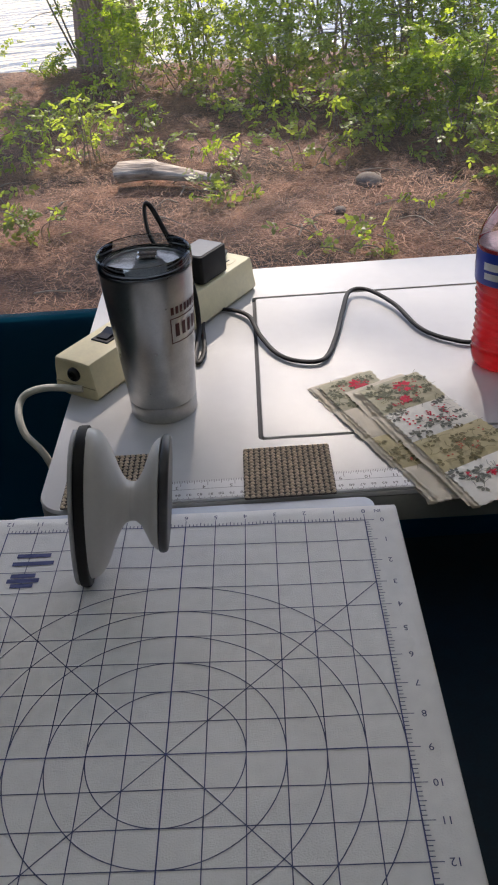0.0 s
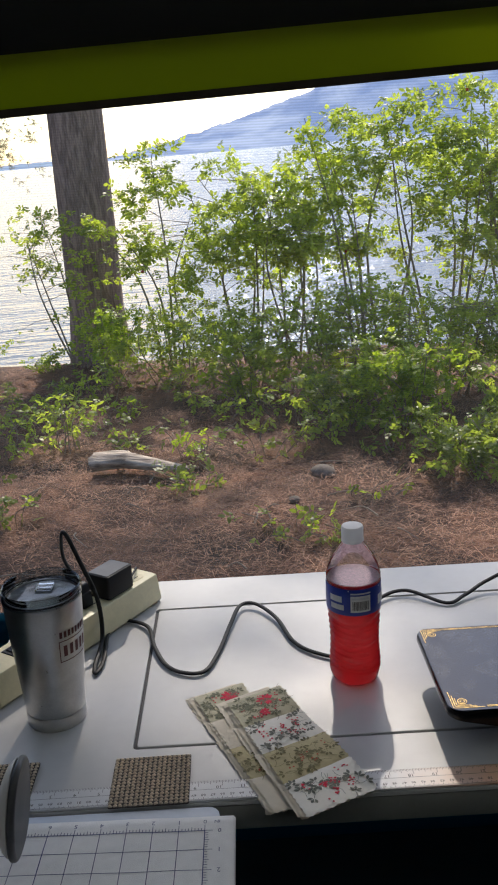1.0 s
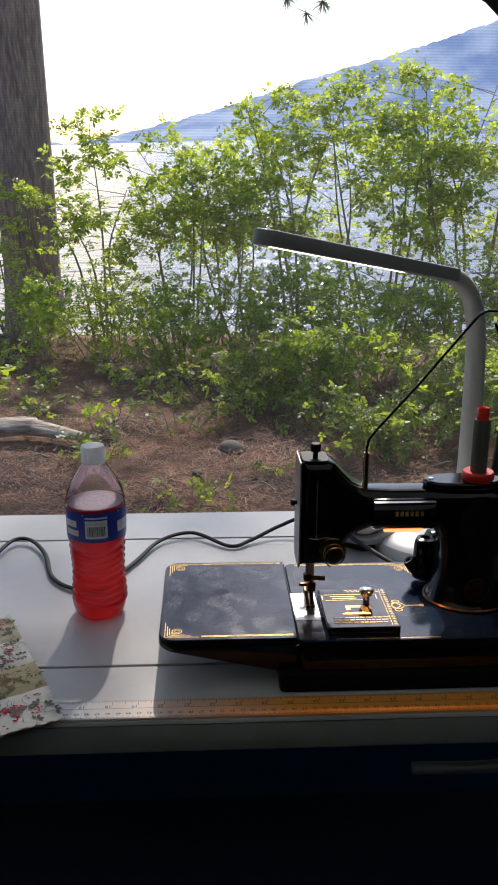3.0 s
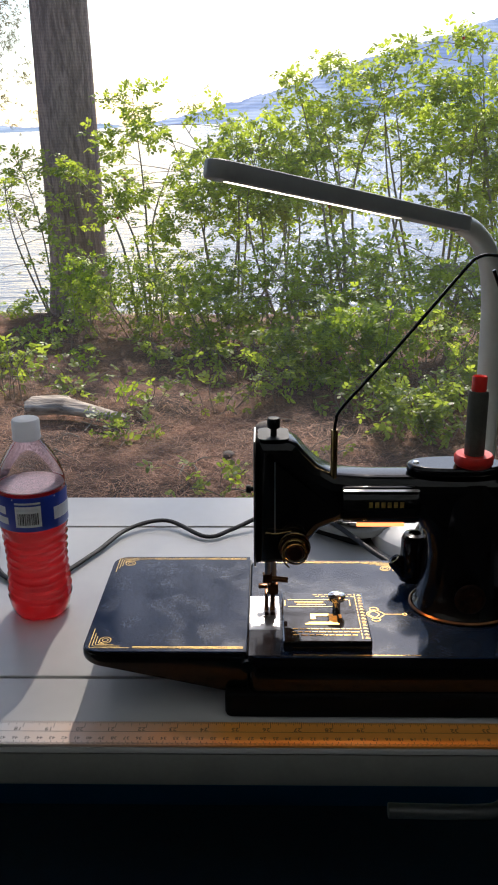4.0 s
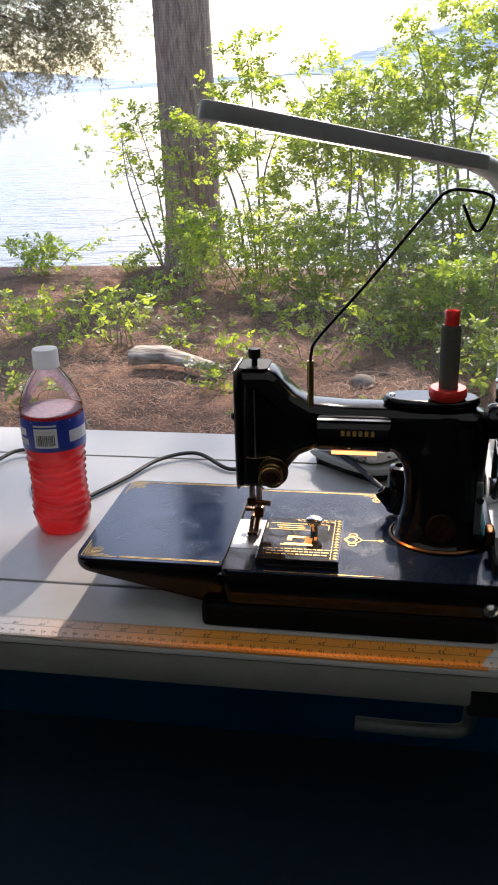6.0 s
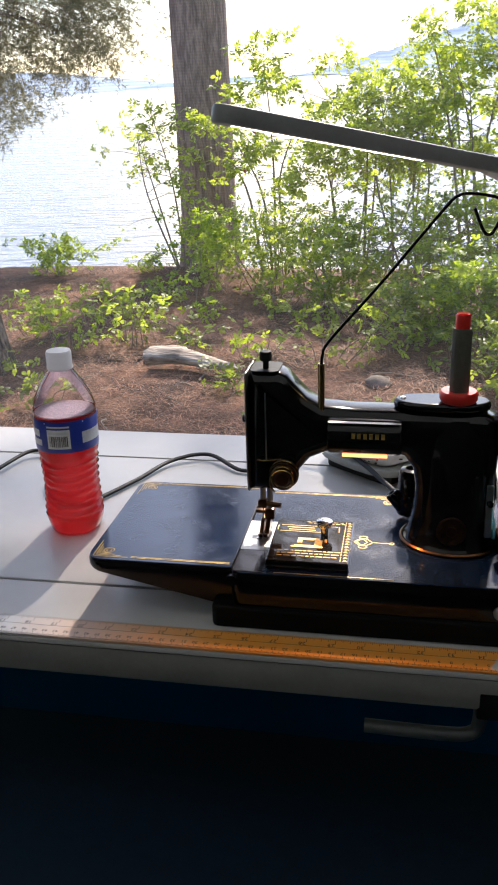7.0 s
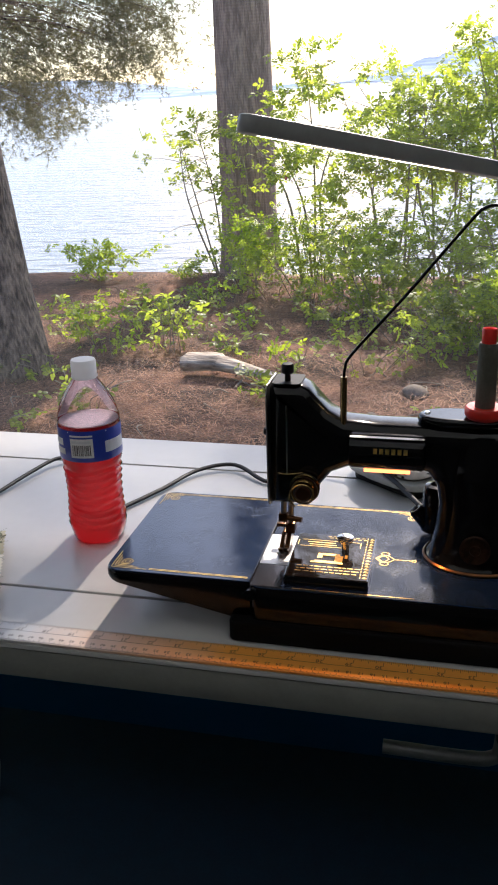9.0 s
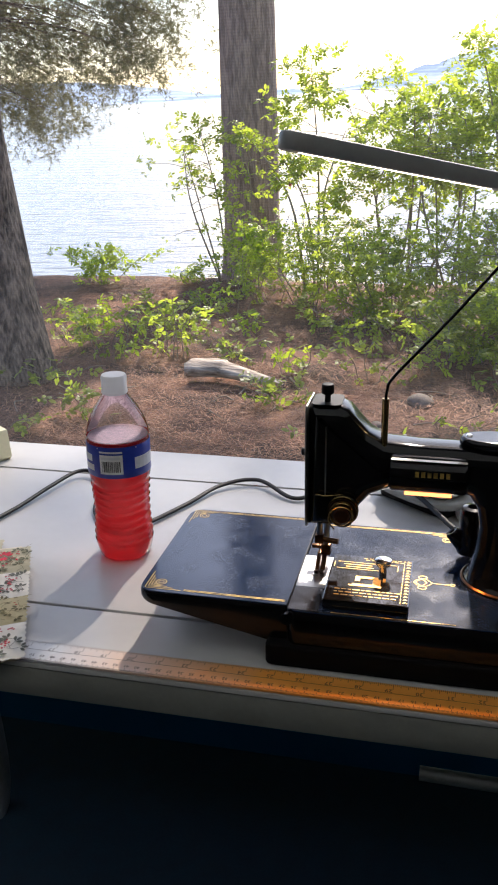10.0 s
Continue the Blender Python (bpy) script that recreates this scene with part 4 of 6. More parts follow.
def log_mesh():
    """A split length of wood: square sawn end, a step where a piece broke away, a ragged taper."""
    V, F, seg, rows_n = [], [], 22, 40
    for i in range(rows_n + 1):
        f = i / rows_n
        x = -0.2 + 0.47 * f
        high = 0.084 - 0.012 * f if f < 0.36 else 0.074 * (1 - f) ** 0.6 * 1.15 + 0.008
        wide = 0.075 if f < 0.36 else 0.07 * (1.05 - f) ** 0.5 * 1.2
        sag = 0.03 * math.sin(f * 5.5)
        for k in range(seg):
            a = 2 * math.pi * k / seg
            c, d = math.cos(a), math.sin(a)
            r = 1 + 0.16 * noise.noise(Vector((c * 3, d * 3, f * 1.5))) + 0.09 * noise.noise(Vector((c * 8, d * 8, f * 4)))
            V.append((x + 0.02 * noise.noise(Vector((c * 4, d * 4, 9.0))) * (1 if i in (0, rows_n) else 0.2), sag + wide * c * r, -0.02 + high * (0.5 + 0.5 * d * r)))
    for i in range(rows_n):
        for k in range(seg):
            n = (k + 1) % seg
            F.append((i * seg + k, (i + 1) * seg + k, (i + 1) * seg + n, i * seg + n))
    F += [tuple(range(seg)), tuple(range(rows_n * seg, (rows_n + 1) * seg))]
    return raw_mesh("wood", V, F, LOG_WOOD, flat=False)


part("wood", log_mesh(), LOG_WOOD, log)
for i, (x, y, r) in enumerate(((0.38, 3.1, 0.06), (0.22, 2.75, 0.025))):
    st = thing("stone", "rounded grey stone half sunk in the forest floor", "stone", x, y, 0.0, rz=40 * i, group="stones")
    bm = bmesh.new()
    bmesh.ops.create_icosphere(bm, subdivisions=3, radius=r)
    for v in bm.verts:
        v.co *= 1 + 0.25 * noise.noise(v.co * 14 + Vector((i * 5, 0, 0)))
        v.co.z *= 0.6
    part("body", bm, STONE, st)

# fallen needles and twigs
rng = np.random.default_rng(5)
n = 150000
x, y = rng.uniform(-3.2, 3.2, n), 1.0 + 5.0 * rng.random(n) ** 1.2
z = np.array([ground_height(a, b) for a, b in zip(x, y)]) + rng.uniform(0.002, 0.025, n)
a, t = rng.uniform(0, math.pi * 2, n), rng.normal(0, 0.2, n)
ln = rng.uniform(0.03, 0.09, n)
d = np.stack([np.cos(a) * np.cos(t), np.sin(a) * np.cos(t), np.sin(t)], axis=1) * ln[:, None]
w = np.stack([-np.sin(a), np.cos(a), 0 * a], axis=1) * rng.uniform(0.0005, 0.0018, n)[:, None]
p = np.stack([x, y, z], axis=1)
V = np.stack([p - w, p + w, p + d], axis=1).reshape(-1, 3)
litter = new("needle_litter", raw_mesh("needle_litter", V, np.arange(n)[:, None] * 3 + [0, 1, 2], DRY))
litter.matrix_basis = SLOPE.copy()
tagged(litter, "fallen brown pine needles covering the ground", "pine needles", kind="stuff")
twigs = thing("fallen_twigs", "dry brown twigs scattered over the forest floor", "twigs", kind="stuff")
for i in range(60):
    px, py, pa, pl = rng.uniform(-2, 2), rng.uniform(1.6, 4.2), rng.uniform(0, 6.28), rng.uniform(0.06, 0.2)
    h = ground_height(px, py) + 0.012
    part("twig", tube([(px, py, h), (px + pl * 0.5 * math.cos(pa), py + pl * 0.5 * math.sin(pa), h + 0.02), (px + pl * math.cos(pa + 0.3), py + pl * math.sin(pa + 0.3), h)], 0.004, 0.0015, seg=5, n=3), STEM_BARK, twigs)

# ---- the table ----
TOP = 0.70
ORIGIN = {}


def standing(name, label, category, x, y, z=TOP, group=""):
    """A thing whose parts are given in the table's own coordinates."""
    ob = thing(name, label, category, x, y, z, group=group)
    ORIGIN[ob.name] = Matrix.Translation((-x, -y, -z))
    return ob


def add(name, bm, material, ob, label="", flat=False, kind=""):
    return part(name, bm, material, ob, label, flat, at=ORIGIN[ob.name].copy(), kind=kind)


def sub(name, bm, material, above, label="", flat=False):
    printed = name in ("grid_print", "axis_print", "figures", "edge_scale", "gold_decal", "brand_bars", "small_print", "gold_print", "printed_mark")
    return part(name, bm, material, above, label, flat, kind="stuff" if printed else "")


table = standing("folding_table", "white folding table with a grooved panel top beside the tent window", "table", 0.27, 0.26, 0.0)
TX0, TX1, TY0, TY1 = -0.342, 0.88, -0.0105, 0.527
GX0, GX1, GY0, GY1, G = -0.1315, 0.67, 0.089, 0.427, 0.0022
rim_out = rounded(TX0, TX1, TY0, TY1, 0.03, 6)
core = add("tabletop", slab(rim_out, "z", 0.664, 0.6955, 0.004), TABLE_EDGE, table, "grey moulded table edge")
add("groove_bed", slab(rounded(GX0 - G, GX1 + G, GY0 - G, GY1 + G, 0.004, 3), "z", 0.6955, 0.6962), GROOVE, table, "dark groove round the panel")


def ring_slab(outer, inner, z0, z1):
    """A flat frame between an outer loop and an inner loop of the same number of points."""
    bm = bmesh.new()
    n = len(outer)
    rows = [[bm.verts.new((x, y, z)) for x, y in loop] for loop, z in ((outer, z0), (outer, z1 - 0.002), ([(x * 0.9985 + 0.0004, y * 0.997 + 0.0008) for x, y in outer], z1), (inner, z1), (inner, z0))]
    for a, b in zip(rows, rows[1:]):
        for i in range(n):
            j = (i + 1) % n
            bm.faces.new((a[i], a[j], b[j], b[i]))
    bmesh.ops.recalc_face_normals(bm, faces=bm.faces[:])
    return bm


add("top_frame", ring_slab(rim_out, rounded(GX0 - G, GX1 + G, GY0 - G, GY1 + G, 0.006, 6), 0.6962, TOP), TABLE_WHITE, table, "white laminate border")
add("centre_panel", slab(rounded(GX0 + G, GX1 - G, GY0 + G, GY1 - G, 0.004, 3), "z", 0.6963, TOP, 0.001), TABLE_WHITE, table, "white laminate panel")
for x in (-0.25, 0.79):
    add("leg_frame", tube([(x, 0.05, 0.66), (x, 0.03, 0.35), (x, 0.02, 0.012), (x, 0.26, 0.012), (x, 0.5, 0.012), (x, 0.49, 0.35), (x, 0.47, 0.66)], 0.012, seg=10, n=6), STEEL_GREY, table, "grey steel folding leg")
add("leg_brace", tube([(0.478, 0.03, 0.607), (0.55, 0.03, 0.606), (0.574, 0.03, 0.61), (0.58, 0.03, 0.625), (0.58, 0.03, 0.668)], 0.0065, seg=10, n=6), STEEL_GREY, table, "bent grey steel bar under the top")
add("latch_plate", box(0.572, 0.66, -0.0108, 0.03, 0.655, 0.684, 0.003), BLACK_MATT, table, "black plastic latch")

# the yardstick along the front edge
ruler = standing("yardstick", "varnished orange yardstick with inch and centimetre scales", "ruler", 0.17, 0.006)
RX = 0.63
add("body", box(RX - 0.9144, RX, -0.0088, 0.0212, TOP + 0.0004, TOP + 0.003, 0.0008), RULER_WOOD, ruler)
lines = [[(RX - 0.9144, 0.0075), (RX - 0.002, 0.0075)]]
lines += [[(RX - i * 0.001, -0.0086), (RX - i * 0.001, -0.0086 + (0.0045 if i % 10 == 0 else 0.0034 if i % 5 == 0 else 0.0022))] for i in range(1, 914)]
lines += [[(RX - 0.9144 + i * 0.0254 / 16, 0.021), (RX - 0.9144 + i * 0.0254 / 16, 0.021 - (0.0085 if i % 16 == 0 else 0.0058 if i % 8 == 0 else 0.0045 if i % 4 == 0 else 0.003))] for i in range(1, 576)]
print_on("scale", strips(lines, 0.00042, TOP + 0.0032), INK, ruler, "black scale marks", ORIGIN[ruler.name].copy())
figs = [(str(i), RX - i / 100, -0.0007, 0.0052, 180) for i in range(1, 92)]
figs += [(str(i), RX - 0.9144 + i * 0.0254 - 0.0035, 0.0108, 0.0065, 180) for i in range(1, 36)]
print_on("figures", words(figs, TOP + 0.0032), INK, ruler, "black printed figures", ORIGIN[ruler.name].copy())

# ---- the drinking tumbler ----
tumbler = standing("tumbler", "brushed steel travel tumbler with a clear lid and printed mark", "tumbler", -0.233, 0.163)
part("body", lathe([(0, 0.0035), (0.031, 0.003), (0.0345, 0.0), (0.0355, 0.002), (0.0358, 0.017), (0.0352, 0.018), (0.0358, 0.019), (0.0372, 0.04), (0.0415, 0.095), (0.0448, 0.14), (0.0455, 0.158), (0.0452, 0.164), (0.0432, 0.164), (0.042, 0.12), (0.035, 0.02), (0, 0.016)], 56), STEEL, tumbler)
lid = part("lid", lathe([(0.0435, 0.160), (0.0462, 0.163), (0.0468, 0.166), (0.0466, 0.1765), (0.0452, 0.178), (0.0435, 0.1765), (0.0425, 0.168), (0.035, 0.1655), (0, 0.1655)], 56), clear("clear lid", (0.82, 0.86, 0.88), 0.7), tumbler, "clear plastic lid")
sub("lid_gasket", lathe([(0.0428, 0.1645), (0.0455, 0.1655), (0.0448, 0.1675), (0.0425, 0.1665), (0.0428, 0.1645)], 56), BLACK_MATT, lid, "black lid seal")
sub("lid_slider", box(-0.009, 0.011, 0.004, 0.028, 0.1662, 0.1685, 0.001), clear("frosted plastic", (0.95, 0.96, 0.97), 0.5), lid, "smoky clear slider")
sub("lid_well", lathe([(0, 0.158), (0.039, 0.158), (0.0415, 0.162), (0, 0.1625)], 40), paint("grey drink", (0.42, 0.46, 0.5), 0.15, vary=0.3, scale=60, bump=0.3, bump_scale=90), lid)


def on_cylinder(rects, radius, z_of_r=None):
    """Bars wrapped on a round body: angle range in degrees and height range."""
    V, F = [], []
    for a0, a1, z0, z1 in rects:
        k, n = len(V), 5
        for i in range(n + 1):
            a = radians(a0 + (a1 - a0) * i / n)
            for z in (z0, z1):
                r = radius(z)
                V.append((r * math.cos(a), r * math.sin(a), z))
        F += [(k + 2 * i, k + 2 * i + 2, k + 2 * i + 3, k + 2 * i + 1) for i in range(n)]
    return V, F


def cup_radius(z):
    return float(np.interp(z, [0.02, 0.04, 0.095, 0.14, 0.158], [0.0362, 0.0376, 0.0419, 0.0452, 0.0459]))


MARK = paint("dark red print", (0.09, 0.02, 0.02), 0.5)
marks = [(-58 + i * 7, -53.5 + i * 7, 0.1245, 0.1325) for i in range(8)]
marks += [(-60, 6, 0.1195, 0.1207), (-60, 6, 0.093, 0.0942), (-60, -58.5, 0.093, 0.1207), (4.5, 6, 0.093, 0.1207)]
marks += [(-53 + i * 11, -46.5 + i * 11, 0.1, 0.114) for i in range(5)]
print_on("printed_mark", on_cylinder(marks, cup_radius), MARK, tumbler, "dark red printed bars in a frame")

# ---- the power strip and its plugs ----
SX, SY, SR = -0.243, 0.337, -33.0
strip = thing("power_strip", "aged cream plastic power strip with a black rocker switch", "power strip", SX, SY, TOP, rz=SR)
part("body", slab(smooth_outline([(-0.027, 0.0), (-0.029, 0.02), (-0.026, 0.04), (-0.02, 0.045), (0.02, 0.045), (0.026, 0.04), (0.029, 0.02), (0.027, 0.0)], 3), "y", -0.165, 0.165, 0.003), CREAM, strip)
part("seam", box(-0.0285, 0.0285, -0.1656, 0.1656, 0.0145, 0.0155), paint("cream seam", (0.4, 0.35, 0.2), 0.6), strip)
rocker = part("switch", box(-0.012, 0.012, -0.118, -0.088, 0.0445, 0.047, 0.001), BLACK_MATT, strip, "black rocker switch")
sub("rocker", slab([(-0.113, 0.047), (-0.113, 0.0485), (-0.103, 0.0495), (-0.093, 0.0525), (-0.093, 0.047)], "x", -0.008, 0.008, 0.0006), BLACK_GLOSS, rocker)
breaker = part("breaker_button", lathe([(0, 0), (0.008, 0), (0.008, 0.004), (0.0065, 0.006), (0.005, 0.006), (0.004, 0.003), (0, 0.003)], 20), BLACK_MATT, strip, "round black breaker button", at=pose(0.002, -0.164, 0.029, 90, 0, 0))
for i in range(5):
    y = -0.055 + i * 0.048
    outlet = part("outlet", slab(rounded(-0.015, 0.015, y - 0.013, y + 0.013, 0.008, 4), "z", 0.0447, 0.0458), paint("cream outlet face", (0.66, 0.58, 0.36), 0.45), strip)
    for dx in (-0.0065, 0.0065):
        sub("slot", box(dx - 0.001, dx + 0.001, y - 0.004, y + 0.004, 0.0459, 0.0462), BLACK_MATT, outlet)
strip_m = pose(SX, SY, TOP, 0, 0, SR)


def on_strip(x, y, z):
    return tuple(strip_m @ Vector((x, y, z)))


adapter = thing("plug_adapter", "black boxy plug-in power adapter in the power strip", "adapter", *on_strip(0.002, 0.085, 0.0462), rz=SR)
part("housing", slab(rounded(-0.021, 0.021, -0.028, 0.028, 0.004, 4), "z", 0.0, 0.036, 0.002), BLACK_MATT, adapter)
# sunlight on the black top is painted as a grey plate
part("sunlit_top", slab(rounded(-0.018, 0.018, -0.025, 0.025, 0.003, 3), "z", 0.0361, 0.0369), paint("black plastic painted sunlit", (0.1, 0.1, 0.105), 0.3), adapter, "top painted grey as sunlit")
plug = thing("power_plug", "black moulded plug with a looped flat cord", "plug", *on_strip(-0.006, 0.03, 0.0462), rz=SR)
part("plug_body", slab(smooth_outline([(-0.013, 0), (-0.014, 0.012), (-0.010, 0.026), (-0.006, 0.034), (0.006, 0.034), (0.010, 0.026), (0.014, 0.012), (0.013, 0)], 4), "y", -0.009, 0.009, 0.002), BLACK_MATT, plug)
for i in range(3):
    part("grip_rib", box(-0.0125, 0.0125, -0.0098, 0.0098, 0.008 + i * 0.006, 0.0105 + i * 0.006, 0.001), RUBBER, plug)


def cord(name, label, points, r, material, category="cord", squash=1.0):
    """A lead lying over the table."""
    x, y, z = points[0]
    ob = standing(name, label, category, x, y, z)
    add("cord", tube(points, r, seg=9, n=8, squash=squash), material, ob)
    return ob


px, py, pz = on_strip(-0.006, 0.03, 0.08)
cord("appliance_lead", "black flat cord looping from its plug to the sewing machine",
     [(px, py, pz), (px - 0.02, py + 0.01, pz + 0.035), (-0.256, 0.395, 0.843), (-0.248, 0.39, 0.846), (-0.228, 0.37, 0.81), (-0.205, 0.345, 0.765), (-0.2, 0.325, 0.715), (-0.203, 0.27, 0.704), (-0.199, 0.25, 0.704), (-0.193, 0.28, 0.705),
      (-0.197, 0.35, 0.704), (-0.19, 0.388, 0.704), (-0.165, 0.388, 0.704), (-0.139, 0.362, 0.706), (-0.126, 0.306, 0.706), (-0.107, 0.26, 0.704), (-0.082, 0.238, 0.704), (-0.054, 0.24, 0.704), (-0.036, 0.29, 0.704), (-0.021, 0.355, 0.707),
      (-0.006, 0.41, 0.708), (0.018, 0.412, 0.708), (0.046, 0.368, 0.706), (0.066, 0.302, 0.704), (0.095, 0.268, 0.704), (0.128, 0.262, 0.704), (0.17, 0.34, 0.704), (0.2, 0.406, 0.706), (0.246, 0.428, 0.708), (0.298, 0.388, 0.704), (0.33, 0.405, 0.706),
      (0.37, 0.43, 0.715), (0.41, 0.43, 0.728), (0.45, 0.38, 0.728), (0.5, 0.3, 0.72), (0.54, 0.25, 0.715)], 0.0032, RUBBER, squash=0.8)
ex, ey, ez = on_strip(0.01, -0.165, 0.012)
cord("supply_cord", "pale grey supply cord of the power strip drooping off the table", [(ex, ey, ez), (-0.37, 0.2, 0.712), (-0.397, 0.198, 0.7), (-0.392, 0.165, 0.68), (-0.36, 0.14, 0.62), (-0.372, 0.1, 0.4), (-0.4, 0.1, 0.1), (-0.45, 0.15, 0.006)], 0.0042, CREAM_CORD)
ax, ay, az = on_strip(0.02, 0.1, 0.055)
cord("adapter_lead", "thin black adapter lead lying on the table", [(ax, ay, az), (-0.165, 0.475, 0.75), (-0.19, 0.5, 0.716), (-0.25, 0.45, 0.703), (-0.29, 0.37, 0.703), (-0.31, 0.32, 0.703), (-0.315, 0.285, 0.712)], 0.0018, RUBBER)


# ---- woven coasters ----
def coaster(x0, x1, y0, y1, turn):
    cx, cy = (x0 + x1) / 2, (y0 + y1) / 2
    ob = thing("woven_coaster", "square coaster woven from tan cord on the table edge", "coaster", cx, cy, TOP + 0.003 if y0 < 0.021 else TOP, rz=turn, group="woven coasters")
    w, h = (x1 - x0) / 2, (y1 - y0) / 2
    part("backing", slab(rounded(-w, w, -h, h, 0.002, 2), "z", 0.0002, 0.0014), WOVEN_BASE, ob)
    V, F = [], []
    n = 16
    for i in range(n):
        for j in range(n):
            px, py = -w + (i + 0.5) * 2 * w / n, -h + (j + 0.5) * 2 * h / n
            k = len(V)
            tip = 0.0004 if (i + j) % 2 else -0.0004
            rx, ry = w / n * 0.94, h / n * 0.62
            for a in range(8):
                t = 2 * math.pi * a / 8
                V.append((px + rx * math.cos(t), py + ry * math.sin(t) + tip * math.cos(t), 0.0014))
            for a in range(8):
                t = 2 * math.pi * a / 8
                V.append((px + rx * 0.6 * math.cos(t), py + ry * 0.6 * math.sin(t) + tip * math.cos(t), 0.0031))
            F += [(k + a, k + (a + 1) % 8, k + 8 + (a + 1) % 8, k + 8 + a) for a in range(8)]
            F.append(tuple(k + 8 + a for a in range(8)))
    part("weave", raw_mesh("weave", V, F, WOVEN, flat=False), WOVEN, ob, kind="stuff")


coaster(-0.149, -0.065, -0.0135, 0.0665, 0.5)
coaster(-0.318, -0.234, -0.0115, 0.0685, 0)

# ---- patchwork strips ----
CLOTH = {
    "sage": (paint("sage cotton", (0.5, 0.46, 0.32), 0.9, vary=0.08, bump=0.4, bump_scale=1500), (0.16, 0.16, 0.1), (0.55, 0.03, 0.06)),
    "white": (paint("white cotton", (0.8, 0.76, 0.68), 0.9, vary=0.05, bump=0.4, bump_scale=1500), (0.16, 0.16, 0.13), (0.55, 0.02, 0.05)),
    "olive": (paint("olive cotton", (0.52, 0.44, 0.25), 0.9, vary=0.08, bump=0.4, bump_scale=1500), (0.2, 0.17, 0.08), (0.5, 0.08, 0.05)),
    "plain": (paint("plain cream cotton", (0.68, 0.6, 0.47), 0.9, vary=0.05, bump=0.4, bump_scale=1500), (0.5, 0.4, 0.25), (0.5, 0.3, 0.2)),
}
LEAF_PRINT = {k: paint(k + " leaf print", c[1], 0.9, vary=0.2) for k, c in CLOTH.items()}
BERRY_PRINT = {k: paint(k + " berry print", c[2], 0.9, vary=0.2) for k, c in CLOTH.items()}


def floral(rng, inside, n_leaf, n_berry, big, z, bloom=False):
    """Printed sprigs: curved stems with pointed leaves, and bunches of round berries or petals."""
    LV, LF, BV, BF = [], [], [], []

    def blob(V, F, cx, cy, rx, ry, a, k=8):
        base = len(V)
        for i in range(k):
            t = 2 * math.pi * i / k
            px, py = rx * math.cos(t), ry * math.sin(t) * (1 - 0.35 * abs(math.cos(t)))
            V.append((cx + px * math.cos(a) - py * math.sin(a), cy + px * math.sin(a) + py * math.cos(a), 0))
        F.append(tuple(range(base, base + k)))

    for _ in range(n_leaf):
        x, y, a = *inside(rng.random(), rng.random()), rng.uniform(0, 6.28)
        for s in range(3):
            b = a + (s - 1) * 0.9
            blob(LV, LF, x + 0.0045 * math.cos(b), y + 0.0045 * math.sin(b), 0.0034 * big, 0.0019 * big, b)
        n = len(LV)
        v, f = strips([[(x, y), (x - 0.006 * math.cos(a + 0.3), y - 0.006 * math.sin(a + 0.3)), (x - 0.012 * math.cos(a), y - 0.012 * math.sin(a))]], 0.0005)
        LV += [(q[0], q[1], 0) for q in v]
        LF += [tuple(n + i for i in q) for q in f]
    for _ in range(n_berry):
        x, y = inside(0.08 + 0.84 * rng.random(), 0.1 + 0.8 * rng.random())
        for s in range(rng.integers(2, 5)):
            a = rng.uniform(0, 6.28)
            blob(BV, BF, x + 0.003 * big * math.cos(a), y + 0.003 * big * math.sin(a), 0.0014 * big, 0.0014 * big, a)
    if bloom:
        for u, v, r in ((0.34, 0.62, 0.0085), (0.8, 0.45, 0.0055)):
            x, y = inside(u, v)
            for k in range(9):
                a = 2 * math.pi * k / 9 + rng.uniform(-0.15, 0.15)
                blob(BV, BF, x + r * 0.75 * math.cos(a), y + r * 0.75 * math.sin(a), r * rng.uniform(0.5, 0.8), r * 0.3, a)
    return (LV, LF), (BV, BF)


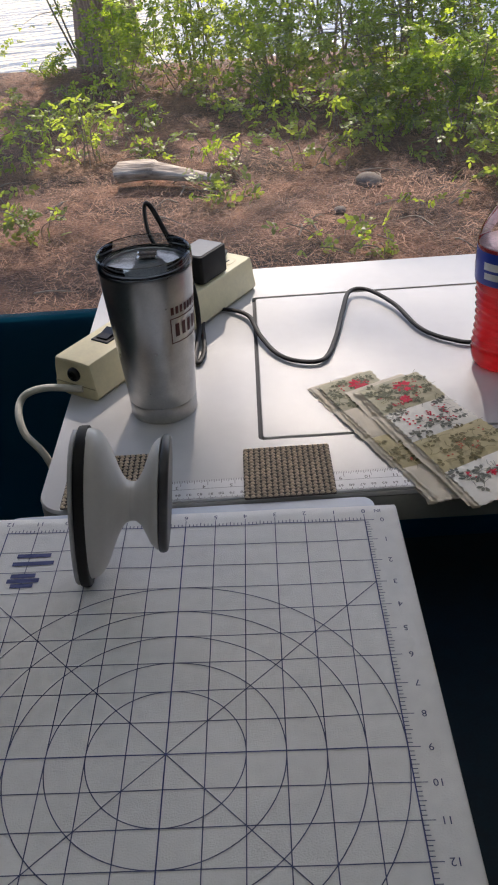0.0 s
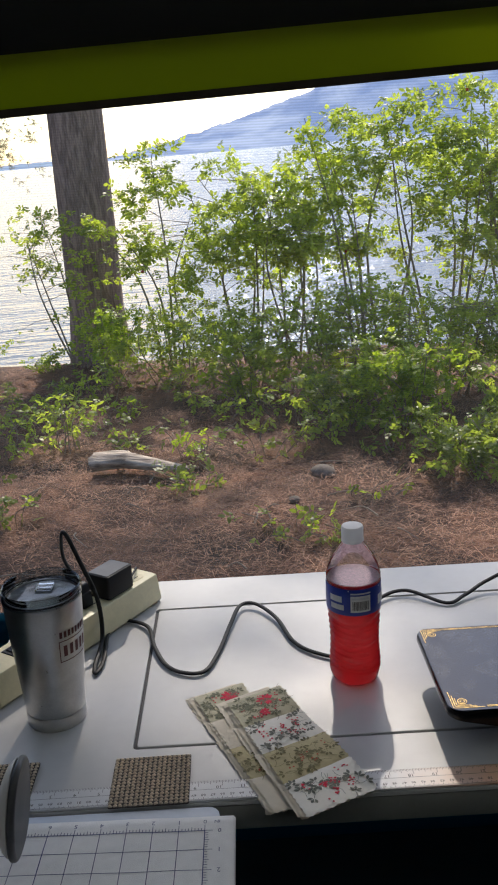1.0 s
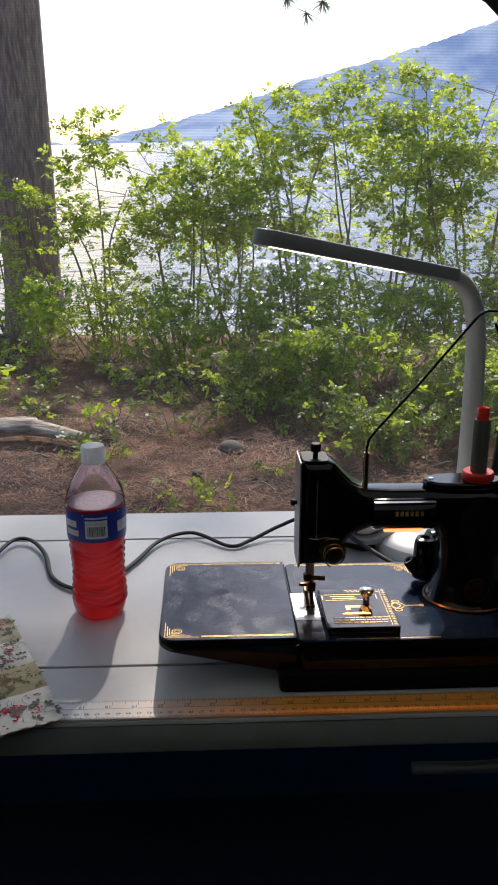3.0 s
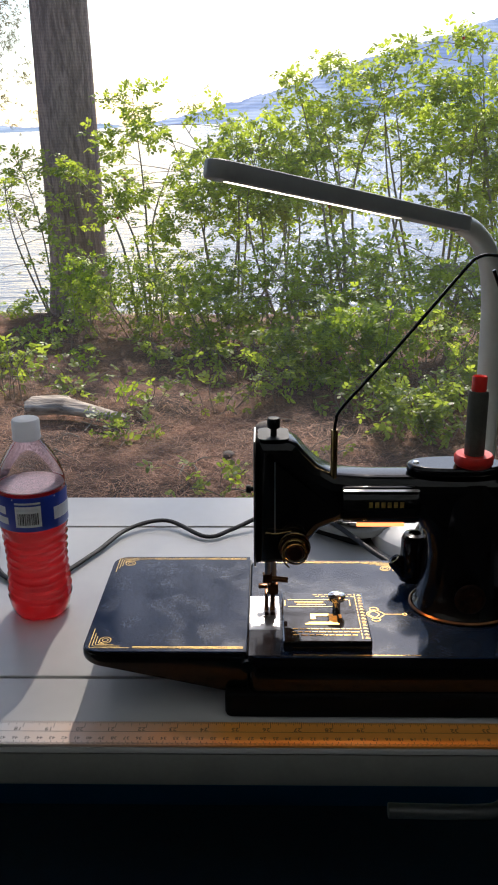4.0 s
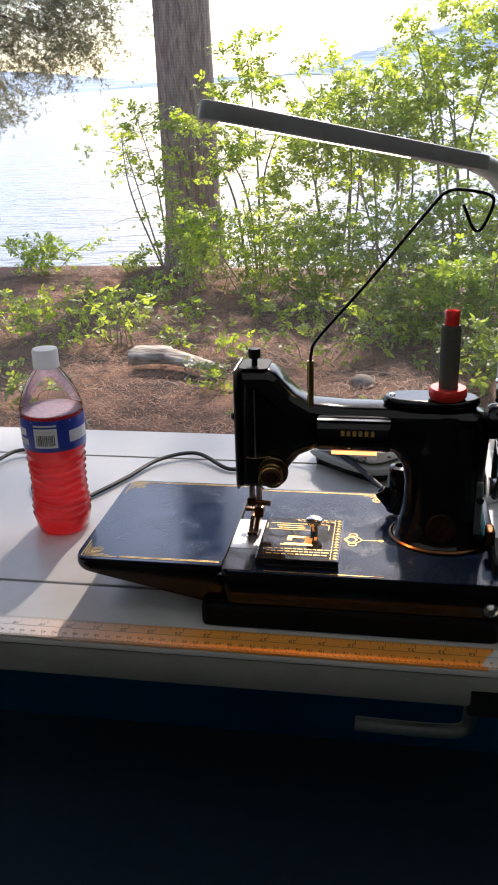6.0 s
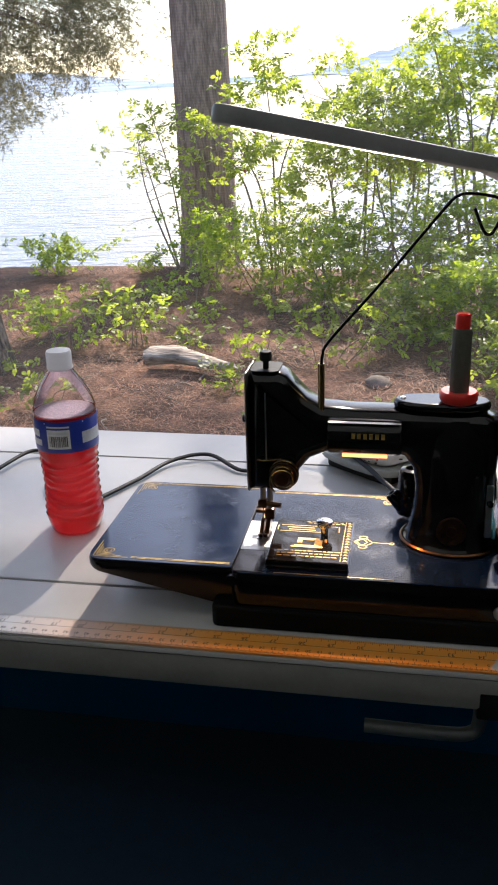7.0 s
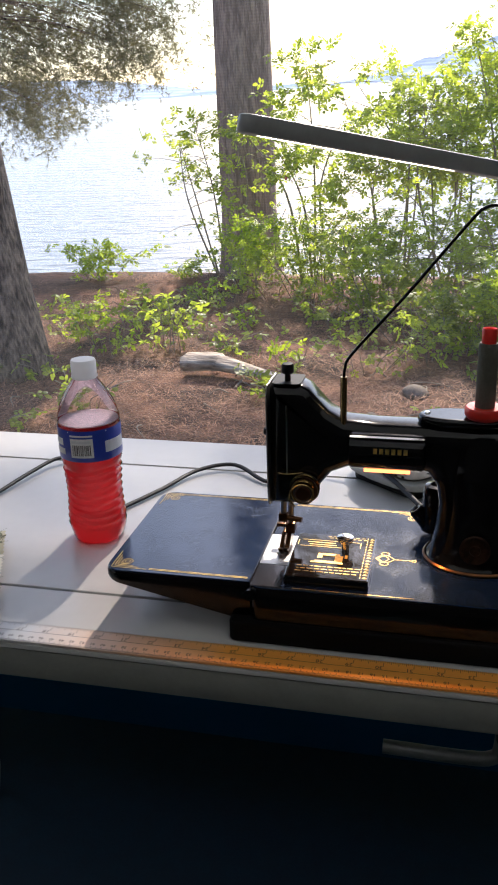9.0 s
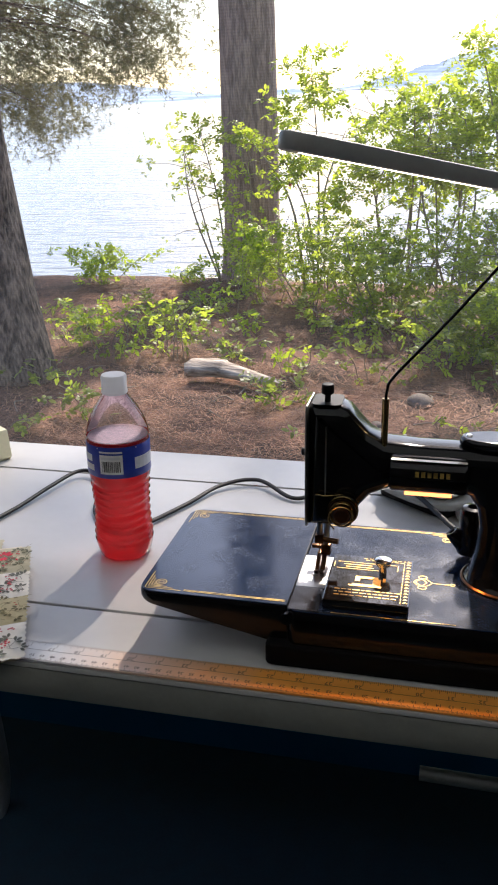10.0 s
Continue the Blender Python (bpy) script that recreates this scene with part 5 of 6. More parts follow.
def patch_strip(name, corners, cloths, lift, seed, label):
    """A sewn strip of square patches: corners are far left, far right, near right, near left."""
    rng = np.random.default_rng(seed)
    A, B, C, D = (Vector((*c, 0)) for c in corners)
    ob = standing(name, label, "fabric strip", A.x, A.y, TOP, group="patchwork strips")
    k = len(cloths)

    def height(f, g):
        return lift + 0.0018 * math.sin(f * 9 + seed) * g + 0.0012 * noise.noise(Vector((f * 7, g * 3, seed)))

    for layer in range(4):
        for i, c in enumerate(cloths):
            f0, f1 = i / k, (i + 1) / k
            shift = Vector((-0.0032, 0.0014, 0)) * layer * (1 + 0.5 * math.sin(i + seed + 2 * layer))
            V, F, nu, nv = [], [], 14, 14
            for a in range(nv + 1):
                for b in range(nu + 1):
                    f, g = f0 + (f1 - f0) * a / nv, b / nu
                    p = A.lerp(D, f).lerp(B.lerp(C, f), g)
                    side = (B - A).normalized()
                    if b in (0, nu):
                        p += side * ((0.0009 if a % 2 else -0.0009) if layer == 0 else rng.normal(0, 0.0007))
                    if i == k - 1 and a == nv:
                        p += (D - A).normalized() * (0.0014 if b % 2 else -0.001)
                    pucker = -0.0012 * (1 - min(1, min(a, nv - a) / 2))
                    p = p + shift
                    p.z = TOP + height(f, g) + pucker - layer * 0.0016
                    V.append(p)
            w = nu + 1
            F = [(a * w + b, a * w + b + 1, (a + 1) * w + b + 1, (a + 1) * w + b) for a in range(nv) for b in range(nu)]
            if layer:
                add("lower_layer", raw_mesh("lower_layer", V, F, CLOTH["plain"][0], flat=False), None, ob)
                continue
            square = add("patch", raw_mesh("patch", V, F, CLOTH[c][0], flat=False), None, ob, {"sage": "sage floral patch", "white": "white berry print patch", "olive": "olive floral patch", "plain": "plain cream patch"}[c])
            if c == "plain":
                continue

            def inside(u, v):
                f, g = f0 + (f1 - f0) * (0.06 + 0.88 * u), 0.04 + 0.92 * v
                p = A.lerp(D, f).lerp(B.lerp(C, f), g)
                return p.x, p.y

            axis = D - A
            big = 0.92 if c == "white" else 0.85
            for nm, (pv, pf), mt in zip(("leaf_print", "berry_print"), floral(rng, inside, 34 if c != "white" else 22, {"sage": 9, "white": 22, "olive": 8}[c], big, 0, c == "sage"), (LEAF_PRINT[c], BERRY_PRINT[c])):
                out = []
                for q in pv:
                    f = min(1, max(0, (Vector((q[0], q[1], 0)) - A).dot(axis) / axis.length_squared))
                    g = min(1, max(0, (Vector((q[0], q[1], 0)) - A.lerp(D, f)).length / max(1e-4, (B.lerp(C, f) - A.lerp(D, f)).length)))
                    edge = min(abs(f - f0), abs(f1 - f)) * k * 14
                    out.append((q[0], q[1], TOP + height(f, g) + 0.0006 - 0.0012 * (1 - min(1, edge / 2))))
                if pf:
                    part(nm, raw_mesh(nm, out, pf, mt), None, square)
    return ob


patch_strip("patchwork_strip", [(-0.067, 0.176), (-0.006, 0.205), (0.07, -0.022), (0.022, -0.036)], ["sage", "plain", "olive", "plain"], 0.006, 3, "sewn patchwork strip of sage and cream cotton squares under another")
patch_strip("patchwork_strip", [(-0.026, 0.151), (0.04, 0.181), (0.13, -0.014), (0.054, -0.053)], ["sage", "white", "olive", "white"], 0.0125, 8, "sewn patchwork strip of floral and berry print squares with pinked edges")

# ---- the drink bottle ----
bottle = standing("drink_bottle", "clear ribbed plastic bottle of red drink with a blue label", "bottle", 0.139, 0.214)
bottle_profile = [(0, 0.004), (0.018, 0.002), (0.027, 0.0), (0.0325, 0.004), (0.0352, 0.014)]
for i in range(9):
    z = 0.02 + i * 0.0082
    waist = 0.0345 - 0.0018 * math.sin(i / 8 * math.pi)
    bottle_profile += [(waist + 0.0012, z), (waist - 0.0008, z + 0.003), (waist - 0.0006, z + 0.0045), (waist + 0.0012, z + 0.0074)]
bottle_profile += [(0.0368, 0.099), (0.0368, 0.1375), (0.0372, 0.139), (0.037, 0.145), (0.033, 0.158), (0.026, 0.171), (0.018, 0.182), (0.0142, 0.187), (0.0138, 0.19)]


def ripple(a, z):
    return (0.0022 * math.sin(2 * a + z * 20) if 0.018 < z < 0.095 else 0.0, 1.0 - (0.05 * (0.5 + 0.5 * math.cos(5 * a)) if z < 0.016 else 0.0))


part("shell", lathe(bottle_profile, 60, ripple), clear("clear bottle plastic", (0.95, 0.95, 0.96), 0.55), bottle)
inner = [(r * 0.965, z + 0.001) for r, z in bottle_profile if z < 0.1376] + [(0.0357, 0.1385), (0.034, 0.1392), (0, 0.1388)]
part("drink", lathe(inner, 60, ripple), drink(), bottle, "bright red drink")
part("foam", lathe([(0, 0.1393), (0.0335, 0.1396), (0.0357, 0.1402), (0.0352, 0.1412), (0.02, 0.1402), (0, 0.14)], 40), paint("pale pink froth", (0.75, 0.5, 0.52), 0.5, vary=0.2, scale=200, bump=0.6, bump_scale=500), bottle, "pale pink froth")
label_part = part("label", lathe([(0.0373, 0.102), (0.0376, 0.1025), (0.0376, 0.1365), (0.0373, 0.137)], 60), BLUE_LABEL, bottle, "blue wrap label")


def label_radius(z):
    return 0.0379


LABEL_WHITE = paint("white print", (0.8, 0.8, 0.8), 0.4)
sub("barcode_panel", raw_mesh("barcode_panel", *on_cylinder([(-104, -62, 0.107, 0.1285)], label_radius), LABEL_WHITE), None, label_part, "white bar code panel")
bars, a = [], -100.0
rng = random.Random(4)
while a < -67:
    w = rng.choice((0.6, 0.6, 1.1, 1.7))
    bars.append((a, a + w, 0.1095, 0.1215))
    a += w + rng.choice((0.6, 0.9, 1.4))
sub("barcode", raw_mesh("barcode", *on_cylinder(bars, lambda z: 0.0381), INK), None, label_part, "black bars")
sub("small_print", raw_mesh("small_print", *on_cylinder([(-180, 180, 0.1345, 0.136), (-101, -66, 0.1235, 0.126), (-104, -62, 0.1305, 0.1325), (-150, -118, 0.109, 0.116), (-152, -122, 0.119, 0.127), (-40, 10, 0.111, 0.124), (120, 170, 0.107, 0.126)], lambda z: 0.0381), paint("pale print", (0.7, 0.71, 0.74), 0.5)), None, label_part, "rows of unreadable print")
cap = part("cap", lathe([(0, 0.187), (0.0145, 0.187), (0.0152, 0.188), (0.0152, 0.1905), (0.0148, 0.1912), (0.0149, 0.205), (0.0138, 0.2072), (0, 0.2074)], 48), leafy("milky cap plastic", (0.9, 0.9, 0.9), (0.9, 0.9, 0.9), 0.5, 0.35), bottle, "milky white screw cap")

bottle.matrix_basis = bottle.matrix_basis @ Matrix.Diagonal((0.91, 0.91, 1.0, 1.0))

# ---- cutting mat, its boards and stand ----
GX, GY, GA = -0.0464, -0.0639, -0.52   # corner of the printed grid, and its turn in degrees
MATZ = 0.715
mat_m = pose(GX, GY, 0.7121, 0.91, -1.24, 180 + GA)


def mat_lift(u, v):
    return 0.0012 * noise.noise(Vector((u * 9, v * 9, 2.2))) + 0.0008 * noise.noise(Vector((u * 21, v * 17, 4.2)))


INCH = 0.0254
board = standing("cutting_board", "white cloth-covered ironing and cutting mat with an inch grid", "cutting mat", -0.2, -0.29, 0.7005)
ORIGIN[board.name] = Matrix.Translation((0.2, 0.29, -0.7005)) @ mat_m
nu, nv = 36, 50
W0, W1, H0, H1 = -0.028, 12 * INCH + 0.03, -0.02, 18 * INCH + 0.03
V = [(W0 + (W1 - W0) * i / nu, H0 + (H1 - H0) * j / nv) for j in range(nv + 1) for i in range(nu + 1)]
V = [(u, v, mat_lift(u, v)) for u, v in V]
F = [(j * (nu + 1) + i, j * (nu + 1) + i + 1, (j + 1) * (nu + 1) + i + 1, (j + 1) * (nu + 1) + i) for j in range(nv) for i in range(nu)]
rim = [i for i in range(nu + 1)] + [(j + 1) * (nu + 1) - 1 for j in range(1, nv + 1)] + [nv * (nu + 1) + i for i in range(nu - 1, -1, -1)] + [j * (nu + 1) for j in range(nv - 1, 0, -1)]
k = len(V)
for i in rim:
    u, v, z = V[i]
    V.append((u + (0.002 if u > 0.1 else -0.002), v + (0.002 if v > 0.1 else -0.002), -0.004))
for i in rim:
    u, v, z = V[i]
    V.append((u, v, -0.0105 - 0.0216 * u - 0.0159 * v))
n = len(rim)
for s in (0, 1):
    for i in range(n):
        j = (i + 1) % n
        lo = (rim[i], rim[j]) if s == 0 else (k + i, k + j)
        F.append((lo[1], lo[0], k + s * n + i, k + s * n + j))
cover = add("cover", raw_mesh("cover", V, F, MAT_CLOTH, flat=False), None, board, "white quilted cloth cover")


def grid_line(a, b):
    return [(a[0] + (b[0] - a[0]) * i / 40, a[1] + (b[1] - a[1]) * i / 40) for i in range(41)]


thin, thick, ticks = [], [], []
for i in range(13):
    (thick if i in (0, 6, 12) else thin).append(grid_line((i * INCH, 0), (i * INCH, 18 * INCH)))
for j in range(19):
    (thick if j in (0, 9, 18) else thin).append(grid_line((0, j * INCH), (12 * INCH, j * INCH)))
for r in (2, 3, 4, 5, 6):
    thin.append([((6 + r * math.cos(2 * math.pi * i / 96)) * INCH, (9 + r * math.sin(2 * math.pi * i / 96)) * INCH) for i in range(97)])
thin += [grid_line((0, 3 * INCH), (12 * INCH, 15 * INCH)), grid_line((12 * INCH, 3 * INCH), (0, 15 * INCH))]
for i in range(18 * 8 + 1):
    ln = 0.008 if i % 8 == 0 else 0.005 if i % 4 == 0 else 0.0035
    ticks.append([(0, i * INCH / 8), (-ln, i * INCH / 8)])
    if i <= 96:
        ticks.append([(i * INCH / 8, 0), (i * INCH / 8, -ln)])
sub("grid_print", raw_mesh("grid_print", *strips(thin, 0.0007, 0.0004, mat_lift), MAT_INK), None, cover, "thin blue-grey printed grid and circles")
sub("axis_print", raw_mesh("axis_print", *strips(thick, 0.0009, 0.0005, mat_lift), MAT_BLUE), None, cover, "darker blue axis lines")
sub("edge_scale", raw_mesh("edge_scale", *strips(ticks, 0.0006, 0.0005, mat_lift), MAT_INK), None, cover, "printed edge scale")
figs = [(str(i), i * INCH, -0.0125, 0.0075, 0) for i in range(13)] + [(str(j), -0.0145, j * INCH, 0.0075, 0) for j in range(19)] + [("IN", -0.012, -0.0125, 0.006, 0)]
sub("figures", raw_mesh("figures", *words(figs, 0.0005, mat_lift), MAT_INK), None, cover, "printed inch figures")
logo = [[(0.262, 0.03), (0.29, 0.03)], [(0.258, 0.04), (0.292, 0.04)], [(0.27, 0.055), (0.29, 0.055)], [(0.266, 0.061), (0.292, 0.061)], [(0.27, 0.067), (0.288, 0.067)]]
sub("printed_mark", raw_mesh("printed_mark", *strips(logo, 0.005, 0.0005, mat_lift), MAT_BLUE), None, cover, "blocks of blue print")
under = standing("backing_board", "thin pale blue board under the cutting mat", "board", -0.2, -0.28, 0.6975)
add("sheet", slab(rounded(-0.365, -0.033, -0.52, -0.0155, 0.012, 4), "z", 0.6978, 0.7005, 0.0008), paint("pale blue board", (0.55, 0.6, 0.68), 0.4, vary=0.05), under)
stand = standing("tray_stand", "small dark folding stand with a chrome rail under the board", "stand", -0.2, -0.28, 0.0)
add("tray", slab(rounded(-0.36, -0.04, -0.51, -0.05, 0.03, 4), "z", 0.675, 0.6977, 0.003), BLACK_MATT, stand)
for x in (-0.33, -0.07):
    for y in (-0.47, -0.09):
        add("leg", tube([(x, y, 0.676), (x, y, 0.001)], 0.011, smooth=False), BLACK_MATT, stand)
add("chrome_rail", tube([(-0.05, -0.49, 0.64), (-0.035, -0.45, 0.645), (-0.035, -0.2, 0.645), (-0.05, -0.12, 0.64)], 0.008, seg=10), CHROME, stand, "chrome tube rail")

# ---- the small craft iron standing on its side on the mat ----
iron = standing("craft_iron", "small white craft iron with black edges standing upright on the mat", "iron", -0.255, -0.13, MATZ)
IRON_WHITE = paint("white iron shell", (0.6, 0.585, 0.57), 0.35, vary=0.04)


def iron_plate(x0, x1, z0, z1, y0, y1, lean, bevel):
    """A long pointed-oval plate standing on edge."""
    h, c = (z1 - z0) / 2, (z0 + z1) / 2
    pts = []
    for i in range(28):
        a = 2 * math.pi * i / 28
        pts.append(((y0 + y1) / 2 + (y1 - y0) / 2 * math.copysign(abs(math.cos(a)) ** 0.8, math.cos(a)), c + h * math.copysign(abs(math.sin(a)) ** 0.9, math.sin(a))))
    bm = slab(pts, "x", x0, x1, bevel, 3)
    for v in bm.verts:
        v.co.x += lean * (v.co.z - z0)
    return bm


add("soleplate", iron_plate(-0.2855, -0.2815, 0.7182, 0.866, -0.17, -0.095, 0.12, 0.0012), paint("grey soleplate", (0.45, 0.45, 0.46), 0.4), iron, "pale grey soleplate")
add("soleplate_band", iron_plate(-0.2815, -0.2725, 0.7162, 0.868, -0.173, -0.092, 0.12, 0.002), BLACK_MATT, iron, "black edge band")


def loft(sections, seg=32):
    """A smooth body from upright ovals: place along x, centre height, half height, half depth."""
    bm = bmesh.new()
    rings = []
    for x, c, hz, hy in sections:
        ring = []
        for i in range(seg):
            a = 2 * math.pi * i / seg
            z = c + hz * math.copysign(abs(math.sin(a)) ** 0.92, math.sin(a))
            ring.append(bm.verts.new((x + 0.12 * (z - 0.72), -0.1325 + hy * math.cos(a), z)))
        rings.append(ring)
    for lo, hi in zip(rings, rings[1:]):
        for i in range(seg):
            bm.faces.new((lo[i], lo[(i + 1) % seg], hi[(i + 1) % seg], hi[i]))
    bm.faces.new(rings[0][::-1])
    bm.faces.new(rings[-1])
    bmesh.ops.recalc_face_normals(bm, faces=bm.faces[:])
    return bm


def glide(rows, n=4):
    pts = spline([r[:3] for r in rows], n)
    deep = spline([(r[0], r[3], 0) for r in rows], n)
    return [(p.x, p.y, p.z, q.y) for p, q in zip(pts, deep)]


add("body", loft(glide([(-0.2725, 0.7945, 0.073, 0.0385), (-0.265, 0.795, 0.070, 0.037), (-0.2585, 0.796, 0.060, 0.033), (-0.2535, 0.797, 0.045, 0.027), (-0.2485, 0.797, 0.030, 0.021), (-0.2435, 0.797, 0.020, 0.0165), (-0.239, 0.797, 0.017, 0.0148)])), IRON_WHITE, iron, "white plastic body")
add("handle", loft(glide([(-0.239, 0.797, 0.017, 0.0148), (-0.2345, 0.797, 0.0175, 0.0152), (-0.2295, 0.799, 0.0245, 0.0185), (-0.2255, 0.801, 0.0345, 0.0245), (-0.2215, 0.802, 0.0445, 0.0305), (-0.2175, 0.802, 0.0495, 0.034), (-0.2145, 0.802, 0.0515, 0.0355)])), IRON_WHITE, iron, "white handle grip")
add("handle_band", iron_plate(-0.2105, -0.2025, 0.7505, 0.8535, -0.17, -0.095, 0.12, 0.0035), paint("dark grey grip", (0.06, 0.06, 0.065), 0.4), iron, "dark grey grip band")

iron.matrix_basis = SLOPE @ pose(-0.252, -0.118, MATZ + 0.0025) @ Matrix.Scale(0.9, 4)

# ---- the pin cushion ----
pins = standing("pin_cushion", "white printed pin cushion full of round-headed pins on a dark base", "pin cushion", 0.46, 0.42)
PIN = pose(0, 0, 0, 0, 0, -38) @ Matrix.Diagonal((1.25, 1.25, 1.2, 1))
bm = slab(smooth_outline([(-0.06, 0.006), (-0.035, -0.03), (0.04, -0.032), (0.06, 0.0), (0.05, 0.03), (-0.03, 0.034)], 5), "z", 0.012, 0.02, 0.003)
HEADS_INK = (INK, paint("red cotton print", (0.5, 0.03, 0.05), 0.8))
part("tray", bm, paint("grey tray", (0.3, 0.31, 0.3), 0.5), pins, at=PIN)
part("weight", slab(rounded(-0.042, 0.045, -0.022, 0.024, 0.01, 4), "z", 0.0, 0.0125, 0.002), BLACK_MATT, pins, "black weighted base", at=PIN)
bm = slab(smooth_outline([(-0.045, 0.004), (-0.028, -0.026), (0.036, -0.027), (0.05, 0.0), (0.042, 0.026), (-0.024, 0.028)], 5), "z", 0.02, 0.046, 0.009, 4)
for v in bm.verts:
    if v.co.z > 0.03:
        v.co.z += 0.012 * max(0, 1 - (v.co.x / 0.05) ** 2 - (v.co.y / 0.04) ** 2)
part("cushion", bm, paint("white cotton print", (0.72, 0.7, 0.68), 0.85, vary=0.1, scale=90, bump=0.4), pins, at=PIN)
for k, y in enumerate((-0.0255, 0.0)):
    part("seam", tube([(-0.044, y * 0.4, 0.026 + k * 0.018), (-0.024, y, 0.033 + k * 0.021), (0.01, y * 1.06, 0.034 + k * 0.024), (0.036, y, 0.033 + k * 0.021), (0.05, y * 0.3, 0.028 + k * 0.017)], 0.0009, seg=6, n=5), BLACK_MATT, pins, "dark sewn seam", at=PIN)
dots = np.random.default_rng(15)
for k in range(40):
    u = dots.uniform(-0.036, 0.042)
    part("printed_mark", box(u, u + dots.uniform(0.0008, 0.0022), -0.0284, -0.0268, 0.024 + 0.0042 * (k % 4), 0.0256 + 0.0042 * (k % 4)), HEADS_INK[k % 2], pins, at=PIN)
rng = np.random.default_rng(14)
HEADS = [paint("pin head " + n, c, 0.25) for n, c in (("white", (0.8, 0.8, 0.78)), ("blue", (0.03, 0.05, 0.3)), ("red", (0.6, 0.02, 0.03)), ("yellow", (0.7, 0.5, 0.05)))]
for i in range(26):
    u, v = rng.uniform(-0.036, 0.04), rng.uniform(-0.022, 0.022)
    z = 0.052 + 0.008 * (1 - (u / 0.05) ** 2)
    tilt = pose(u, v, z - 0.01, rng.normal(0, 16), rng.normal(0, 16), 0)
    pin = part("pin", tube([(0, 0, 0), (0, 0, 0.013)], 0.0004, seg=4, smooth=False), CHROME, pins, at=PIN @ tilt)
    sub("pin_head", lathe([(0, 0.0115), (0.0017, 0.0125), (0.0022, 0.014), (0.0017, 0.0155), (0, 0.016)], 8), HEADS[int(rng.choice([0, 0, 0, 1, 2, 3]))], pin)

# ---- the bench lamp ----
lamp = standing("desk_lamp", "grey LED lamp with a long bar head over the sewing machine", "lamp", 0.645, 0.45)
add("base", lathe([(0, 0.0), (0.078, 0.0), (0.08, 0.004), (0.078, 0.016), (0.07, 0.021), (0.02, 0.0235), (0, 0.0235)], 48), WHITE_PLASTIC, lamp, "white round lamp base").matrix_basis = pose(-0.065, -0.06, 0)
add("column", tube([(0.645, 0.45, 0.72), (0.646, 0.45, 0.82), (0.645, 0.45, 0.92), (0.641, 0.446, 0.99), (0.63, 0.437, 1.035), (0.61, 0.424, 1.063), (0.583, 0.4, 1.078)], 0.0155, 0.0115, seg=18, n=10), LAMP_GREY, lamp, "silver grey curved column")
tip, elbow = Vector((0.322, 0.195, 1.138)), Vector((0.588, 0.404, 1.076))
d = (elbow - tip).normalized()
side = d.cross(Vector((0, 0, 1))).normalized()
up = side.cross(d)
frame_m = Matrix.Translation(tip - Vector((0.645, 0.45, TOP))) @ Matrix((d, side, up)).transposed().to_4x4()
ln = (elbow - tip).length
head = part("head", slab(rounded(0, ln + 0.01, -0.015, 0.015, 0.0145, 6), "z", -0.0085, 0.0085, 0.003), LAMP_DARK, lamp, "dark grey LED bar", at=frame_m)
sub("diffuser", slab(rounded(0.02, ln * 0.72, -0.0035, 0.0035, 0.003, 5), "z", -0.0089, -0.0083), glow("lit LED strip", (1.0, 0.88, 0.7), 5.0), head, "lit white LED strip")

# ---- a crumpled teal cloth ----
cloth = standing("teal_cloth", "crumpled teal cloth lying on the table", "cloth", 0.69, 0.17)
bm = bmesh.new()
bmesh.ops.create_icosphere(bm, subdivisions=5, radius=1.0)
for v in bm.verts:
    q = v.co.copy()
    f = 1 + 0.28 * noise.noise(q * 1.7) + 0.14 * abs(noise.noise(q * 4.1)) + 0.05 * noise.noise(q * 9)
    v.co = Vector((0.69 + q.x * 0.055 * f, 0.17 + q.y * 0.075 * f, TOP + 0.002 + max(0.0, 0.024 + q.z * 0.028 * f)))
add("folds", bm, leafy("teal cotton", (0.02, 0.26, 0.34), (0.02, 0.26, 0.34), 0.25, 0.7), cloth)

# ---- the sewing machine ----
machine = standing("sewing_machine", "black enamelled portable sewing machine with gold decals", "sewing machine", 0.45, 0.125)
AY = 0.122   # middle of the arm

bed = add("bed", slab(rounded(0.3575, 0.602, 0.033, 0.216, 0.008, 4), "z", 0.722, 0.7554, 0.0025), BLACK_GLOSS, machine, "black enamelled bed")
sub("bed_face", slab(rounded(0.3588, 0.6007, 0.0343, 0.2147, 0.007, 4), "z", 0.7548, 0.756, 0.0004), BLACK_BED, bed, "scuffed black bed surface with sky blue painted in")
base = add("base_box", slab(rounded(0.338, 0.6, 0.03, 0.214, 0.006, 3), "z", 0.7005, 0.722, 0.003), paint("dull black base", (0.005, 0.005, 0.0055), 0.6, spec=0.12), machine, "black base")
for x in (0.35, 0.585):
    for y in (0.045, 0.2):
        add("foot", lathe([(0, 0), (0.007, 0), (0.008, 0.002), (0, 0.002)], 14), RUBBER, machine).matrix_basis = pose(x - 0.45, y - 0.125, 0)


def extension_leaf():
    """The hinged bed extension: a flat top whose underside slopes up to the free end."""
    out = rounded(0.217, 0.3565, 0.041, 0.224, 0.016, 6)
    out = [(x, y) if x < 0.34 else (0.3565, y) for x, y in out]
    bm = slab(out, "z", 0.744, 0.7554, 0.003)
    low = [v for v in bm.verts if v.co.z < 0.7455]
    for v in low:
        f = max(0.0, (v.co.x - 0.222) / 0.135)
        v.co.z -= 0.03 * f
    return bm


leaf = add("bed_extension", extension_leaf(), BLACK_GLOSS, machine, "black fold-down bed extension")
